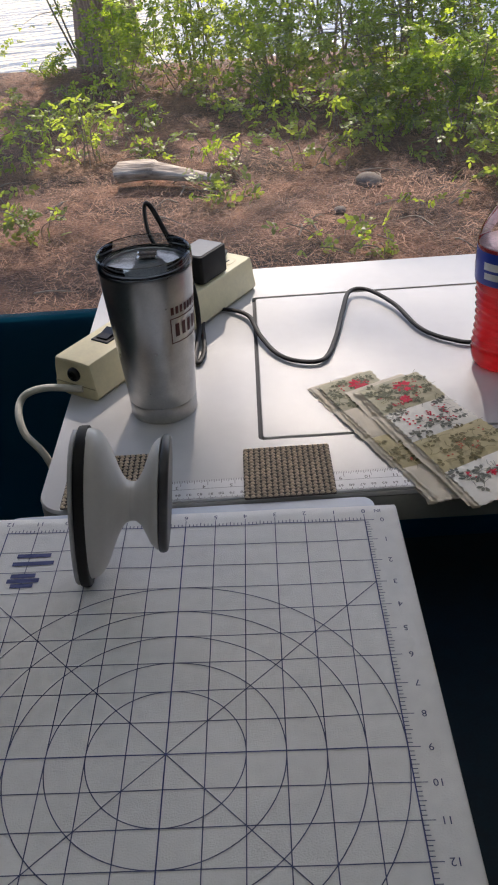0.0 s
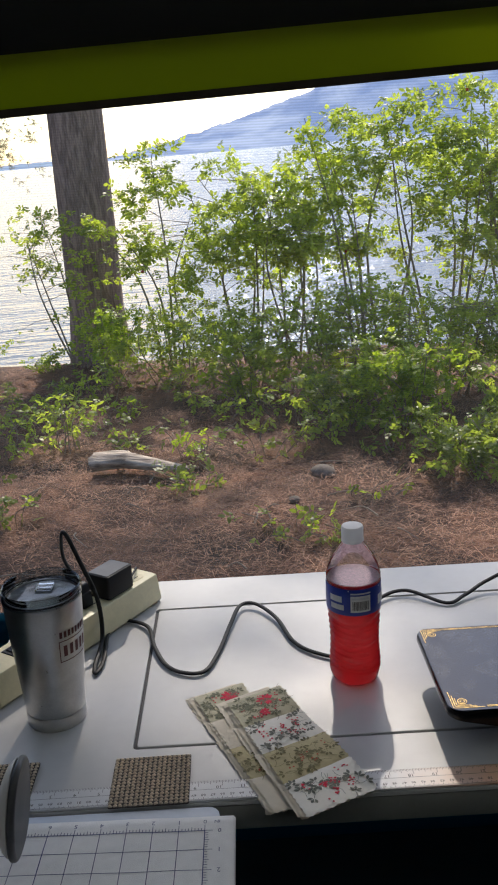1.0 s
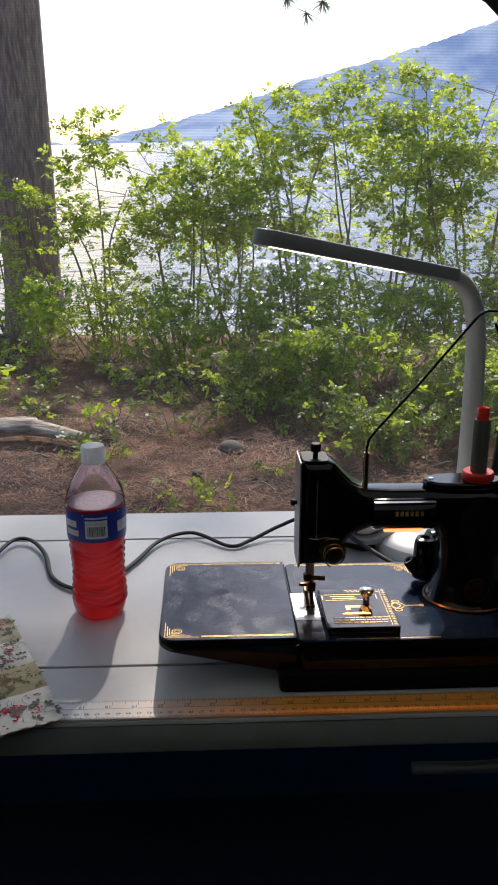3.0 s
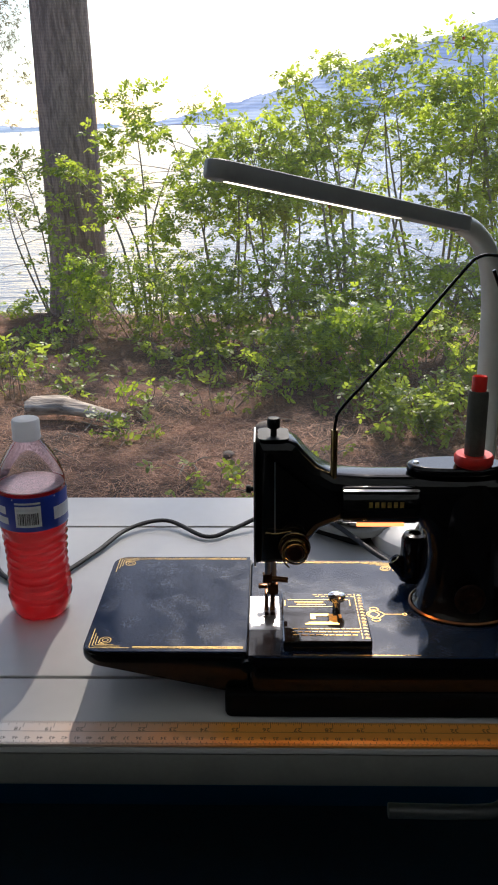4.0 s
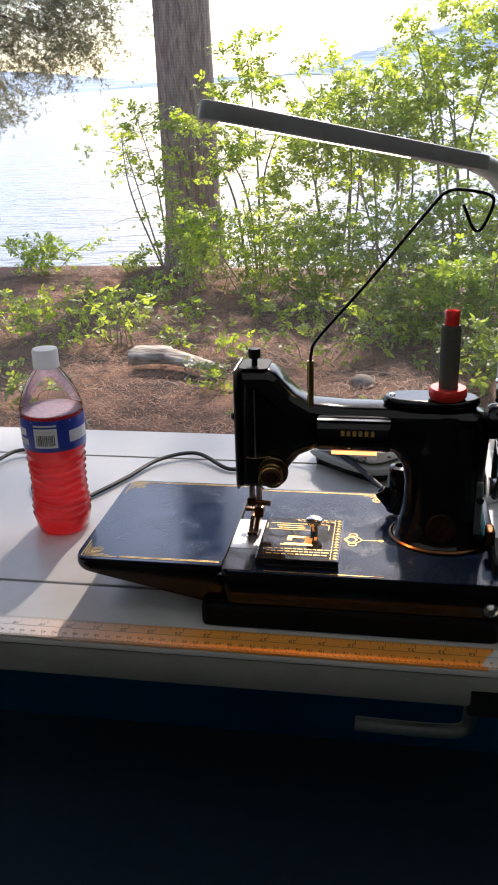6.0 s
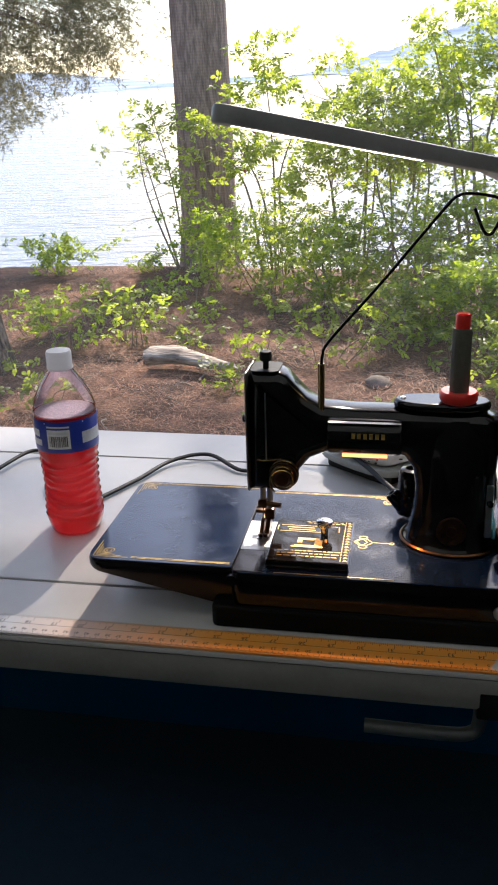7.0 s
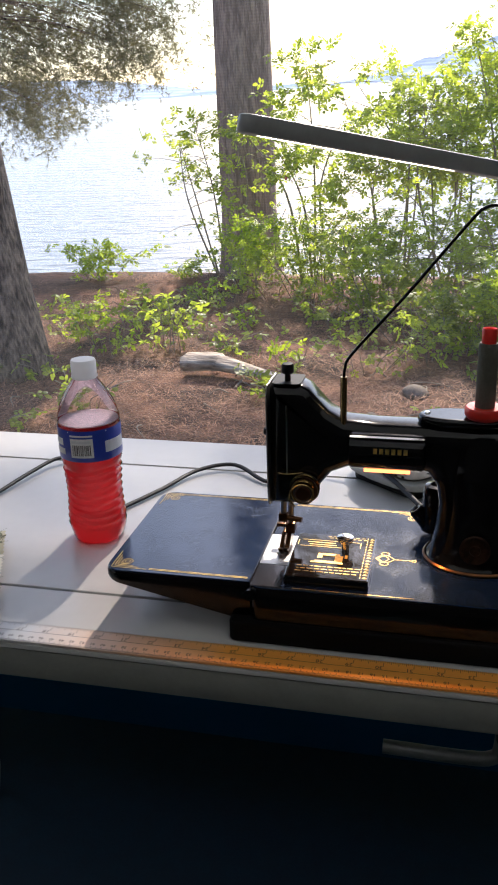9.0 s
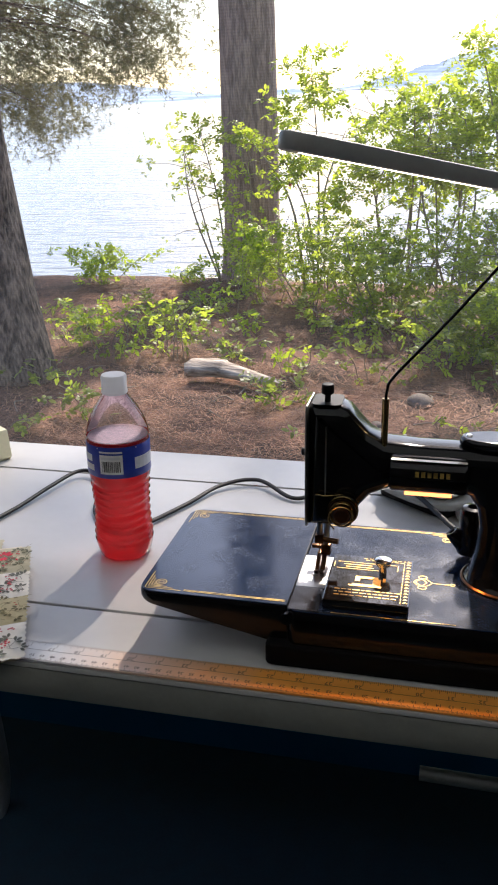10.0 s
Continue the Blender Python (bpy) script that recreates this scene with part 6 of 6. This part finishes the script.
sub("leaf_face", slab([(x, y) if x < 0.34 else (0.3562, y) for x, y in rounded(0.2184, 0.3562, 0.0424, 0.2226, 0.015, 6)], "z", 0.7548, 0.756, 0.0004), BLACK_BED, leaf, "scuffed black leaf surface with sky blue painted in")
hinge = add("hinge", tube([(0.357, 0.033, 0.747), (0.357, 0.039, 0.747)], 0.0055, seg=14, smooth=False), BLACK_GLOSS, machine)


def arm_outline():
    top = [(0.3635, 0.804), (0.3625, 0.86), (0.363, 0.915), (0.367, 0.9195), (0.392, 0.9195), (0.399, 0.9165), (0.406, 0.908), (0.417, 0.8965), (0.432, 0.8885), (0.46, 0.8865), (0.495, 0.8865), (0.53, 0.8865), (0.575, 0.8855), (0.5865, 0.879)]
    right = [(0.588, 0.86), (0.586, 0.82), (0.587, 0.78), (0.592, 0.7585)]
    low = [(0.5085, 0.7585), (0.5105, 0.768), (0.5145, 0.79), (0.516, 0.815), (0.513, 0.832), (0.505, 0.843), (0.49, 0.847), (0.46, 0.8475), (0.437, 0.845), (0.42, 0.838), (0.41, 0.826), (0.404, 0.812), (0.395, 0.805)]
    return top + right + low


arm = add("arm", slab(arm_outline(), "y", AY - 0.021, AY + 0.021, 0.0125, 6), BLACK_GLOSS, machine, "glossy black arm and column")
column = lathe([(0.046, 0.7562), (0.0465, 0.7575), (0.045, 0.7605), (0.0435, 0.762), (0.041, 0.768), (0.0375, 0.785), (0.0355, 0.81), (0.035, 0.84), (0.033, 0.864), (0.026, 0.88), (0, 0.883)], 44)
for v in column.verts:
    v.co.y *= 0.86
add("column", joined(bmesh.new(), column, Matrix.Translation((0.5515, AY + 0.002, 0))), BLACK_GLOSS, machine, "glossy black column")
ring = lathe([(0.0468, 0.7565), (0.0485, 0.7575), (0.0485, 0.7585), (0.0468, 0.7598)], 44)
for v in ring.verts:
    v.co.y *= 0.86
add("column_ring", joined(bmesh.new(), ring, Matrix.Translation((0.5515, AY + 0.002, 0))), COPPER, machine, "bronze trim ring at the column foot")
head_bm = slab(smooth_outline([(AY - 0.022, 0.81), (AY - 0.024, 0.86), (AY - 0.023, 0.915), (AY - 0.012, 0.92), (AY + 0.012, 0.92), (AY + 0.023, 0.915), (AY + 0.024, 0.86), (AY + 0.022, 0.81), (AY + 0.01, 0.803), (AY - 0.01, 0.803)], 4), "x", 0.3618, 0.3637, 0.0006)
add("face_plate", head_bm, paint("satin nickel", (0.4, 0.39, 0.38), 0.42, metal=1.0, vary=0.15, scale=70), machine, "satin nickel face plate")
add("thumb_screw", lathe([(0, 0), (0.003, 0), (0.003, 0.004), (0.0052, 0.004), (0.0052, 0.009), (0.003, 0.0105), (0, 0.0105)], 18), BLACK_MATT, machine, "black knurled thumb screw").matrix_basis = pose(0.362 - 0.45, AY - 0.125, 0.87 - TOP, 0, -90, 0) @ Matrix.Scale(0.7, 4)
knob = add("pressure_knob", lathe([(0.0035, 0.918), (0.0035, 0.929), (0.0065, 0.9295), (0.0072, 0.931), (0.0072, 0.9375), (0.0062, 0.9395), (0.003, 0.94), (0, 0.9395)], 24), BLACK_MATT, machine, "black pressure knob on a steel stem")
knob.matrix_basis = Matrix.Translation((0.379 - 0.45, 0.116 - 0.125, 0.92 - TOP)) @ Matrix.Diagonal((0.78, 0.78, 0.85, 1)) @ Matrix.Translation((0, 0, -0.92))
add("head_cap", slab(rounded(0.3655, 0.392, AY - 0.017, AY + 0.017, 0.006, 4), "z", 0.9197, 0.9208), BLACK_MATT, machine)
top_cap = add("top_cover", slab(smooth_outline([(0.494, AY), (0.5, AY - 0.012), (0.52, AY - 0.0185), (0.556, AY - 0.0185), (0.574, AY - 0.011), (0.579, AY), (0.574, AY + 0.011), (0.556, AY + 0.0185), (0.52, AY + 0.0185), (0.5, AY + 0.012)], 4), "z", 0.886, 0.8945, 0.0035, 3), BLACK_GLOSS, machine, "raised glossy oval cover")
sub("oil_hole", lathe([(0, 0.8945), (0.003, 0.8945), (0.0024, 0.8956), (0, 0.8958)], 12), CHROME, top_cap).matrix_basis = pose(0.502, AY, 0)

# lamp housing on the front of the arm, with its warm bulb
shade_out = smooth_outline([(AY - 0.019, 0.8785), (AY - 0.027, 0.879), (AY - 0.033, 0.873), (AY - 0.035, 0.864), (AY - 0.032, 0.853), (AY - 0.019, 0.849)], 4)
housing = add("light_housing", slab(shade_out, "x", 0.4365, 0.5025, 0.003), BLACK_GLOSS, machine, "black ribbed lamp housing")
sub("light_rim", slab(rounded(0.4375, 0.5015, AY - 0.0315, AY - 0.0265, 0.002, 3), "z", 0.8792, 0.8797), STEEL, housing, "bare metal top edge")
sub("brand_bars", raw_mesh("brand_bars", *(lambda q: ([(x, AY - 0.0354, z) for x, z in q], [tuple(range(i, i + 4)) for i in range(0, len(q), 4)]))([p for i in range(6) for p in ((0.4585 + i * 0.0052, 0.8665), (0.4618 + i * 0.0052, 0.8665), (0.4618 + i * 0.0052, 0.8715), (0.4585 + i * 0.0052, 0.8715))]), GOLD), None, housing, "row of gold bars")
bulb = add("work_bulb", tube([(0.45, AY - 0.024, 0.8475), (0.49, AY - 0.024, 0.8475)], 0.0025, seg=12, smooth=False), glow("warm bulb", (1.0, 0.3, 0.1), 2.2), machine, "glowing warm work bulb")

# tension dial and thread guides
dial = add("tension_dial", lathe([(0, 0), (0.0135, 0), (0.0142, 0.002), (0.013, 0.004), (0.0115, 0.005), (0.0125, 0.008), (0.0145, 0.009), (0.0145, 0.0125), (0.009, 0.0135), (0.0085, 0.021), (0.007, 0.0225), (0, 0.0225)], 32), AGED_BRONZE, machine, "bronze tension dial")
dial.matrix_basis = pose(0.397 - 0.45, AY - 0.0205 - 0.125, 0.826 - TOP, 90, 0, 0) @ Matrix.Scale(0.86, 4)
spring = [(0.397 + 0.0105 * math.cos(a * 0.7), AY - 0.03 - a * 0.0011, 0.826 + 0.0105 * math.sin(a * 0.7)) for a in range(16)]
for k, (r, dy, m) in enumerate(((0.0155, 0.0035, BLACK_MATT), (0.0158, 0.0075, BRASS), (0.0118, 0.0155, BRASS), (0.0095, 0.0195, BLACK_MATT))):
    sub("dial_ring", lathe([(r - 0.003, dy - 0.0007), (r, dy - 0.0007), (r + 0.0004, dy), (r, dy + 0.0007), (r - 0.003, dy + 0.0007)], 28), m, dial)
add("tension_spring", tube(spring, 0.0008, seg=6, n=3), BRASS, machine, "brass coil spring")
add("take_up_slot", box(0.3795, 0.3808, AY - 0.0216, AY - 0.0208, 0.838, 0.902), STEEL, machine, "steel edge of the take-up slot")
add("thread_hook", tube([(0.372, AY - 0.0205, 0.836), (0.373, AY - 0.024, 0.839), (0.38, AY - 0.026, 0.8385), (0.395, AY - 0.0205, 0.8385)], 0.0007, seg=6), BRASS, machine)
# needle bar and presser foot
add("presser_bar", tube([(0.379, AY + 0.002, 0.806), (0.379, AY + 0.002, 0.778)], 0.003, seg=12, smooth=False), STEEL, machine, "steel presser bar")
add("needle_bar", tube([(0.374, AY - 0.008, 0.806), (0.374, AY - 0.008, 0.79)], 0.0028, seg=12, smooth=False), STEEL, machine, "steel needle bar")
add("needle_clamp", joined(box(0.3695, 0.378, AY - 0.0125, AY - 0.004, 0.784, 0.792, 0.001), tube([(0.377, AY - 0.01, 0.788), (0.392, AY - 0.012, 0.7875)], 0.0026, seg=10, smooth=False)), COPPER, machine, "needle clamp with thumb screw")
add("needle", tube([(0.374, AY - 0.008, 0.786), (0.374, AY - 0.008, 0.7575)], 0.0008, 0.0003, seg=6, smooth=False), CHROME, machine)
foot = box(0.3745, 0.3835, AY - 0.004, AY + 0.008, 0.768, 0.779, 0.0012)
joined(foot, slab([(AY - 0.027, 0.7635), (AY - 0.022, 0.7578), (AY + 0.006, 0.7578), (AY + 0.007, 0.769), (AY - 0.006, 0.769), (AY - 0.018, 0.7605)], "x", 0.3712, 0.3748, 0.0004))
joined(foot, slab([(AY - 0.027, 0.7635), (AY - 0.022, 0.7578), (AY + 0.006, 0.7578), (AY + 0.007, 0.769), (AY - 0.006, 0.769), (AY - 0.018, 0.7605)], "x", 0.3762, 0.3805, 0.0004))
joined(foot, box(0.3655, 0.3745, AY - 0.002, AY + 0.003, 0.7735, 0.777, 0.0008))
add("presser_foot", foot, COPPER, machine, "two-toed presser foot")
stitch = add("stitch_plate", box(0.3578, 0.3845, 0.0765, 0.137, 0.7562, 0.7568, 0.0002), STEEL, machine, "bright steel stitch plate")
for dx in (-0.0035, 0.0, 0.0035):
    sub("feed_teeth", box(0.374 + dx - 0.0008, 0.374 + dx + 0.0008, 0.098, 0.114, 0.7566, 0.7578), STEEL, stitch)
add("slide_plate", box(0.358, 0.3845, 0.036, 0.0762, 0.7561, 0.7566, 0.0002), paint("dark slide plate", (0.03, 0.032, 0.038), 0.15, coat=0.3), machine, "black slide plate")
add("joint_gap", box(0.3563, 0.3577, 0.042, 0.214, 0.745, 0.7563), GROOVE, machine)

# black plastic seam guide with gold print
card = add("seam_guide", box(0.3865, 0.4605, 0.043, 0.1285, 0.7562, 0.7655, 0.0012), paint("black acrylic", (0.012, 0.012, 0.013), 0.06, coat=0.8), machine, "black acrylic seam guide with gold print")
CZ = 0.7659
V, F = [], []


def card_rect(x0, x1, y0, y1):
    k = len(V)
    V.extend([(x0, y0, CZ), (x1, y0, CZ), (x1, y1, CZ), (x0, y1, CZ)])
    F.append((k, k + 1, k + 2, k + 3))


rng = random.Random(9)
for x0, x1, y0, y1 in ((0.392, 0.432, 0.101, 0.1017), (0.392, 0.446, 0.1135, 0.1142), (0.389, 0.3897, 0.103, 0.113), (0.447, 0.4477, 0.103, 0.1135), (0.4, 0.4255, 0.1045, 0.1058), (0.398, 0.424, 0.1088, 0.1102)):
    card_rect(x0, x1, y0, y1)
for x0, x1, y0, y1 in ((0.406, 0.435, 0.07, 0.0725), (0.409, 0.434, 0.0725, 0.0745), (0.427, 0.434, 0.0745, 0.085), (0.411, 0.431, 0.0845, 0.0885), (0.411, 0.4155, 0.079, 0.0845), (0.4355, 0.438, 0.081, 0.0875)):
    card_rect(x0, x1, y0, y1)
for y in (0.0625, 0.0575, 0.0525):
    x = 0.395
    while x < 0.447:
        w = rng.uniform(0.0025, 0.007)
        card_rect(x, x + w, y, y + 0.0012)
        x += w + 0.0013
for i in range(15):
    y = 0.047 + i * 0.0053
    card_rect(0.4525, 0.4531, y, y + 0.0036)
    card_rect(0.4548, 0.4588, y + 0.0005, y + 0.0012)
    card_rect(0.4555, 0.4575, y + 0.0022, y + 0.003)
for i in range(7):
    card_rect(0.415 + i * 0.0053, 0.4186 + i * 0.0053, 0.1228, 0.1234)
    card_rect(0.417 + i * 0.0053, 0.4206 + i * 0.0053, 0.1198, 0.1206)
sub("gold_print", raw_mesh("gold_print", V, F, GOLD), None, card, "gold machine picture and rows of bars")
screw = add("guide_screw", lathe([(0.0035, 0.7655), (0.0035, 0.774), (0.0068, 0.7755), (0.0078, 0.7785), (0.0074, 0.7805), (0.0045, 0.782), (0, 0.7823)], 28), CHROME, machine, "chrome thumb screw")
screw.matrix_basis = Matrix.Translation((0.4345 - 0.45, 0.0965 - 0.125, -TOP))

# gold decals on the bed
def decal(x, y, sx, sy):
    """A stepped corner ornament: nested angles and a lozenge."""
    out = []
    for k, (ln, off) in enumerate(((0.034, 0.0), (0.026, 0.0024), (0.02, 0.0046), (0.012, 0.0068))):
        out.append([(x + sx * ln, y + sy * off), (x + sx * (off + 0.001), y + sy * off), (x + sx * off, y + sy * (off + 0.001)), (x + sx * off, y + sy * ln * 0.9)])
    out.append([(x + sx * (0.012 + 0.005 * math.cos(a)), y + sy * (0.012 + 0.005 * math.sin(a))) for a in (i * math.pi / 5 for i in range(11))])
    out.append([(x + sx * (0.012 + 0.0025 * math.cos(a)), y + sy * (0.012 + 0.0025 * math.sin(a))) for a in (i * math.pi / 5 for i in range(11))])
    return out


lines = decal(0.2235, 0.0475, 1, 1) + decal(0.2235, 0.2185, 1, -1)
lines += [[(0.24, 0.2185), (0.353, 0.2185)], [(0.24, 0.2165), (0.353, 0.2165)], [(0.26, 0.0475), (0.353, 0.0475)], [(0.26, 0.0493), (0.353, 0.0493)]]
sub("gold_decal", raw_mesh("gold_decal", *strips(lines, 0.0007, 0.7563), GOLD), None, leaf, "gold corner ornaments and border")
lines = decal(0.503, 0.208, -1, -1) + [[(0.37, 0.2105), (0.49, 0.2105)], [(0.37, 0.2085), (0.485, 0.2085)], [(0.395, 0.0375), (0.5, 0.0375)]]
for s in (-1, 1):
    lines.append([(0.462 + 0.017 * t, 0.105 + s * 0.009 * math.sin(math.pi * t) * (1 - 0.3 * t)) for t in (i / 10 for i in range(11))])
    lines.append([(0.464 + 0.01 * t, 0.105 + s * 0.0055 * math.sin(math.pi * t)) for t in (i / 8 for i in range(9))])
    lines.append([(0.47 + 0.004 * math.cos(a), 0.105 + s * 0.0095 + 0.003 * math.sin(a)) for a in (i * math.pi / 4 for i in range(9))])
lines.append([(0.479, 0.105), (0.4965, 0.105)])
lines.append([(0.4965 + 0.002 * math.cos(a), 0.105 + 0.002 * math.sin(a)) for a in (i * math.pi / 4 for i in range(9))])
sub("gold_decal", raw_mesh("gold_decal", *strips(lines, 0.0008, 0.7563), GOLD), None, bed, "gold corner ornament and tassel")

# badge, spool and wire thread stand
badge = add("badge", lathe([(0, 0), (0.0175, 0), (0.0178, 0.0015), (0.016, 0.0025), (0.0145, 0.0018), (0.0065, 0.0022), (0.006, 0.0032), (0, 0.0036)], 36), AGED_BRONZE, machine, "round bronze badge")
badge.matrix_basis = pose(0.549 - 0.45, AY - 0.0345 - 0.125, 0.781 - TOP, 84, 0, 0) @ Matrix.Scale(0.76, 4)
stitch_dial = add("stitch_lever_plate", box(0.5775, 0.5835, AY - 0.034, AY - 0.029, 0.776, 0.826, 0.001), STEEL, machine, "steel stitch length plate")
sub("stitch_lever", tube([(0.5805, AY - 0.034, 0.81), (0.5805, AY - 0.041, 0.812)], 0.003, seg=10, smooth=False), BLACK_GLOSS, stitch_dial)
spool = standing("thread_spool", "spool of dark grey thread on a red plastic holder", "thread spool", 0.55, 0.116, 0.8945)
add("holder_cup", lathe([(0, 0.9015), (0.0145, 0.9015), (0.0165, 0.904), (0.0167, 0.9095), (0.0152, 0.9115), (0.012, 0.9113), (0, 0.911)], 36), RED_PLASTIC, spool, "red plastic cup").matrix_basis = Matrix.Translation((0, 0, -0.9015))
add("thread", lathe([(0.0084, 0.9113), (0.0084, 0.964), (0.0076, 0.967), (0, 0.967)], 30), THREAD, spool, "dark grey wound thread").matrix_basis = Matrix.Translation((0, 0, -0.9015))
add("holder_pin", lathe([(0.0062, 0.966), (0.0063, 0.9785), (0.0056, 0.9795), (0.0042, 0.9785), (0.0042, 0.971), (0, 0.971)], 24), RED_PLASTIC, spool, "red plastic tube end").matrix_basis = Matrix.Translation((0, 0, -0.9015))
add("guide_sleeve", tube([(0.43, 0.108, 0.884), (0.43, 0.108, 0.9285)], 0.003, seg=14, smooth=False), BRASS, machine, "brass sleeve of the thread stand")
add("thread_wire", tube([(0.43, 0.108, 0.926), (0.431, 0.108, 0.936), (0.437, 0.108, 0.949), (0.48, 0.109, 0.999), (0.528, 0.11, 1.058), (0.54, 0.111, 1.0695), (0.553, 0.112, 1.071), (0.574, 0.113, 1.0665), (0.5765, 0.113, 1.058), (0.57, 0.113, 1.042), (0.5655, 0.113, 1.0385), (0.561, 0.113, 1.0425), (0.5535, 0.113, 1.0595)], 0.0014, seg=9, n=6), BLACK_GLOSS, machine, "black wire thread guide with a hooked end")

# handwheel, motor and belt
wheel = lathe([(0, 0), (0.014, 0), (0.016, 0.003), (0.0165, 0.0085), (0.02, 0.01), (0.022, 0.014), (0.0235, 0.0142), (0.026, 0.0115), (0.0305, 0.0115), (0.033, 0.015), (0.033, 0.021), (0.0305, 0.025), (0.024, 0.025), (0.022, 0.028), (0.016, 0.031), (0.0125, 0.032), (0.012, 0.038), (0, 0.039)], 48)
hw = add("handwheel", wheel, BLACK_GLOSS, machine, "glossy black handwheel")
hw.matrix_basis = pose(0.5855 - 0.45, AY - 0.125, 0.872 - TOP, 0, 90, 0)
sub("wheel_rim", lathe([(0.0332, 0.0155), (0.0338, 0.018), (0.0332, 0.0205)], 48), CHROME, hw, "chrome wheel rim")
winder = add("bobbin_winder", lathe([(0, 0), (0.0095, 0), (0.011, 0.003), (0.011, 0.011), (0.0085, 0.014), (0.005, 0.0145), (0.005, 0.021), (0, 0.0215)], 28), CHROME, machine, "chrome bobbin winder")
winder.matrix_basis = pose(0.588 - 0.45, AY - 0.02 - 0.125, 0.907 - TOP, 0, 90, 0)
motor = add("motor", lathe([(0, 0), (0.02, 0.001), (0.026, 0.005), (0.0275, 0.012), (0.0275, 0.07), (0.024, 0.077), (0.012, 0.08), (0, 0.08)], 36), BLACK_GLOSS, machine, "black motor housing")
motor.matrix_basis = pose(0.515 - 0.45, AY + 0.052 - 0.125, 0.787 - TOP, 0, 90, 0)
add("motor_cap", lathe([(0, 0.802), (0.0055, 0.802), (0.006, 0.809), (0.0105, 0.808), (0.0125, 0.803), (0.0135, 0.762), (0, 0.76)], 24), BLACK_GLOSS, machine, "glossy motor brush cap").matrix_basis = pose(0.513 - 0.45, 0.165 - 0.125, -TOP)
brush = add("brush_cap", lathe([(0, 0), (0.0085, 0), (0.009, 0.002), (0.009, 0.024), (0.0075, 0.027), (0.004, 0.0265), (0.004, 0.024), (0, 0.024)], 24), BLACK_GLOSS, machine, "glossy angled motor cap")
brush.matrix_basis = pose(0.507 - 0.45, 0.163 - 0.125, 0.766 - TOP, 0, -38, 0) @ Matrix.Scale(0.8, 4)
loop = [(0.6, AY - 0.028, 0.872), (0.602, AY - 0.012, 0.836), *[(0.604, AY + 0.04, 0.785), (0.604, AY + 0.055, 0.776), (0.604, AY + 0.066, 0.788)], (0.602, AY + 0.035, 0.862), (0.6, AY + 0.015, 0.896)]
add("belt", tube(loop, 0.0032, seg=8, n=6), RUBBER, machine, "black rubber drive belt")
add("motor_pulley", lathe([(0, 0), (0.01, 0), (0.008, 0.004), (0.01, 0.008), (0, 0.008)], 24), STEEL, machine).matrix_basis = pose(0.598 - 0.45, AY + 0.054 - 0.125, 0.785 - TOP, 0, 90, 0)
block = add("terminal_block", box(0.5925, 0.6195, 0.055, 0.11, 0.732, 0.765, 0.004), BLACK_MATT, machine, "black plug socket block")
sub("plug", box(0.6, 0.613, 0.04, 0.0552, 0.738, 0.757, 0.003), BLACK_GLOSS, block)
add("light_switch", box(0.5885, 0.5965, AY - 0.037, AY - 0.02, 0.7665, 0.781, 0.002), COPPER, machine, "bronze light switch")
add("clamp_screw", lathe([(0, 0), (0.006, 0), (0.006, 0.003), (0.003, 0.006), (0, 0.006)], 16), STEEL, machine).matrix_basis = pose(0.59 - 0.45, 0.031 - 0.125, 0.735 - TOP, 90, 0, 0)
cord("machine_lead", "thick black lead hanging from the machine over the table edge", [(0.612, 0.05, 0.748), (0.622, 0.03, 0.742), (0.628, 0.005, 0.725), (0.634, -0.016, 0.69), (0.642, -0.02, 0.6), (0.66, 0.02, 0.3), (0.7, 0.1, 0.008)], 0.0042, RUBBER)
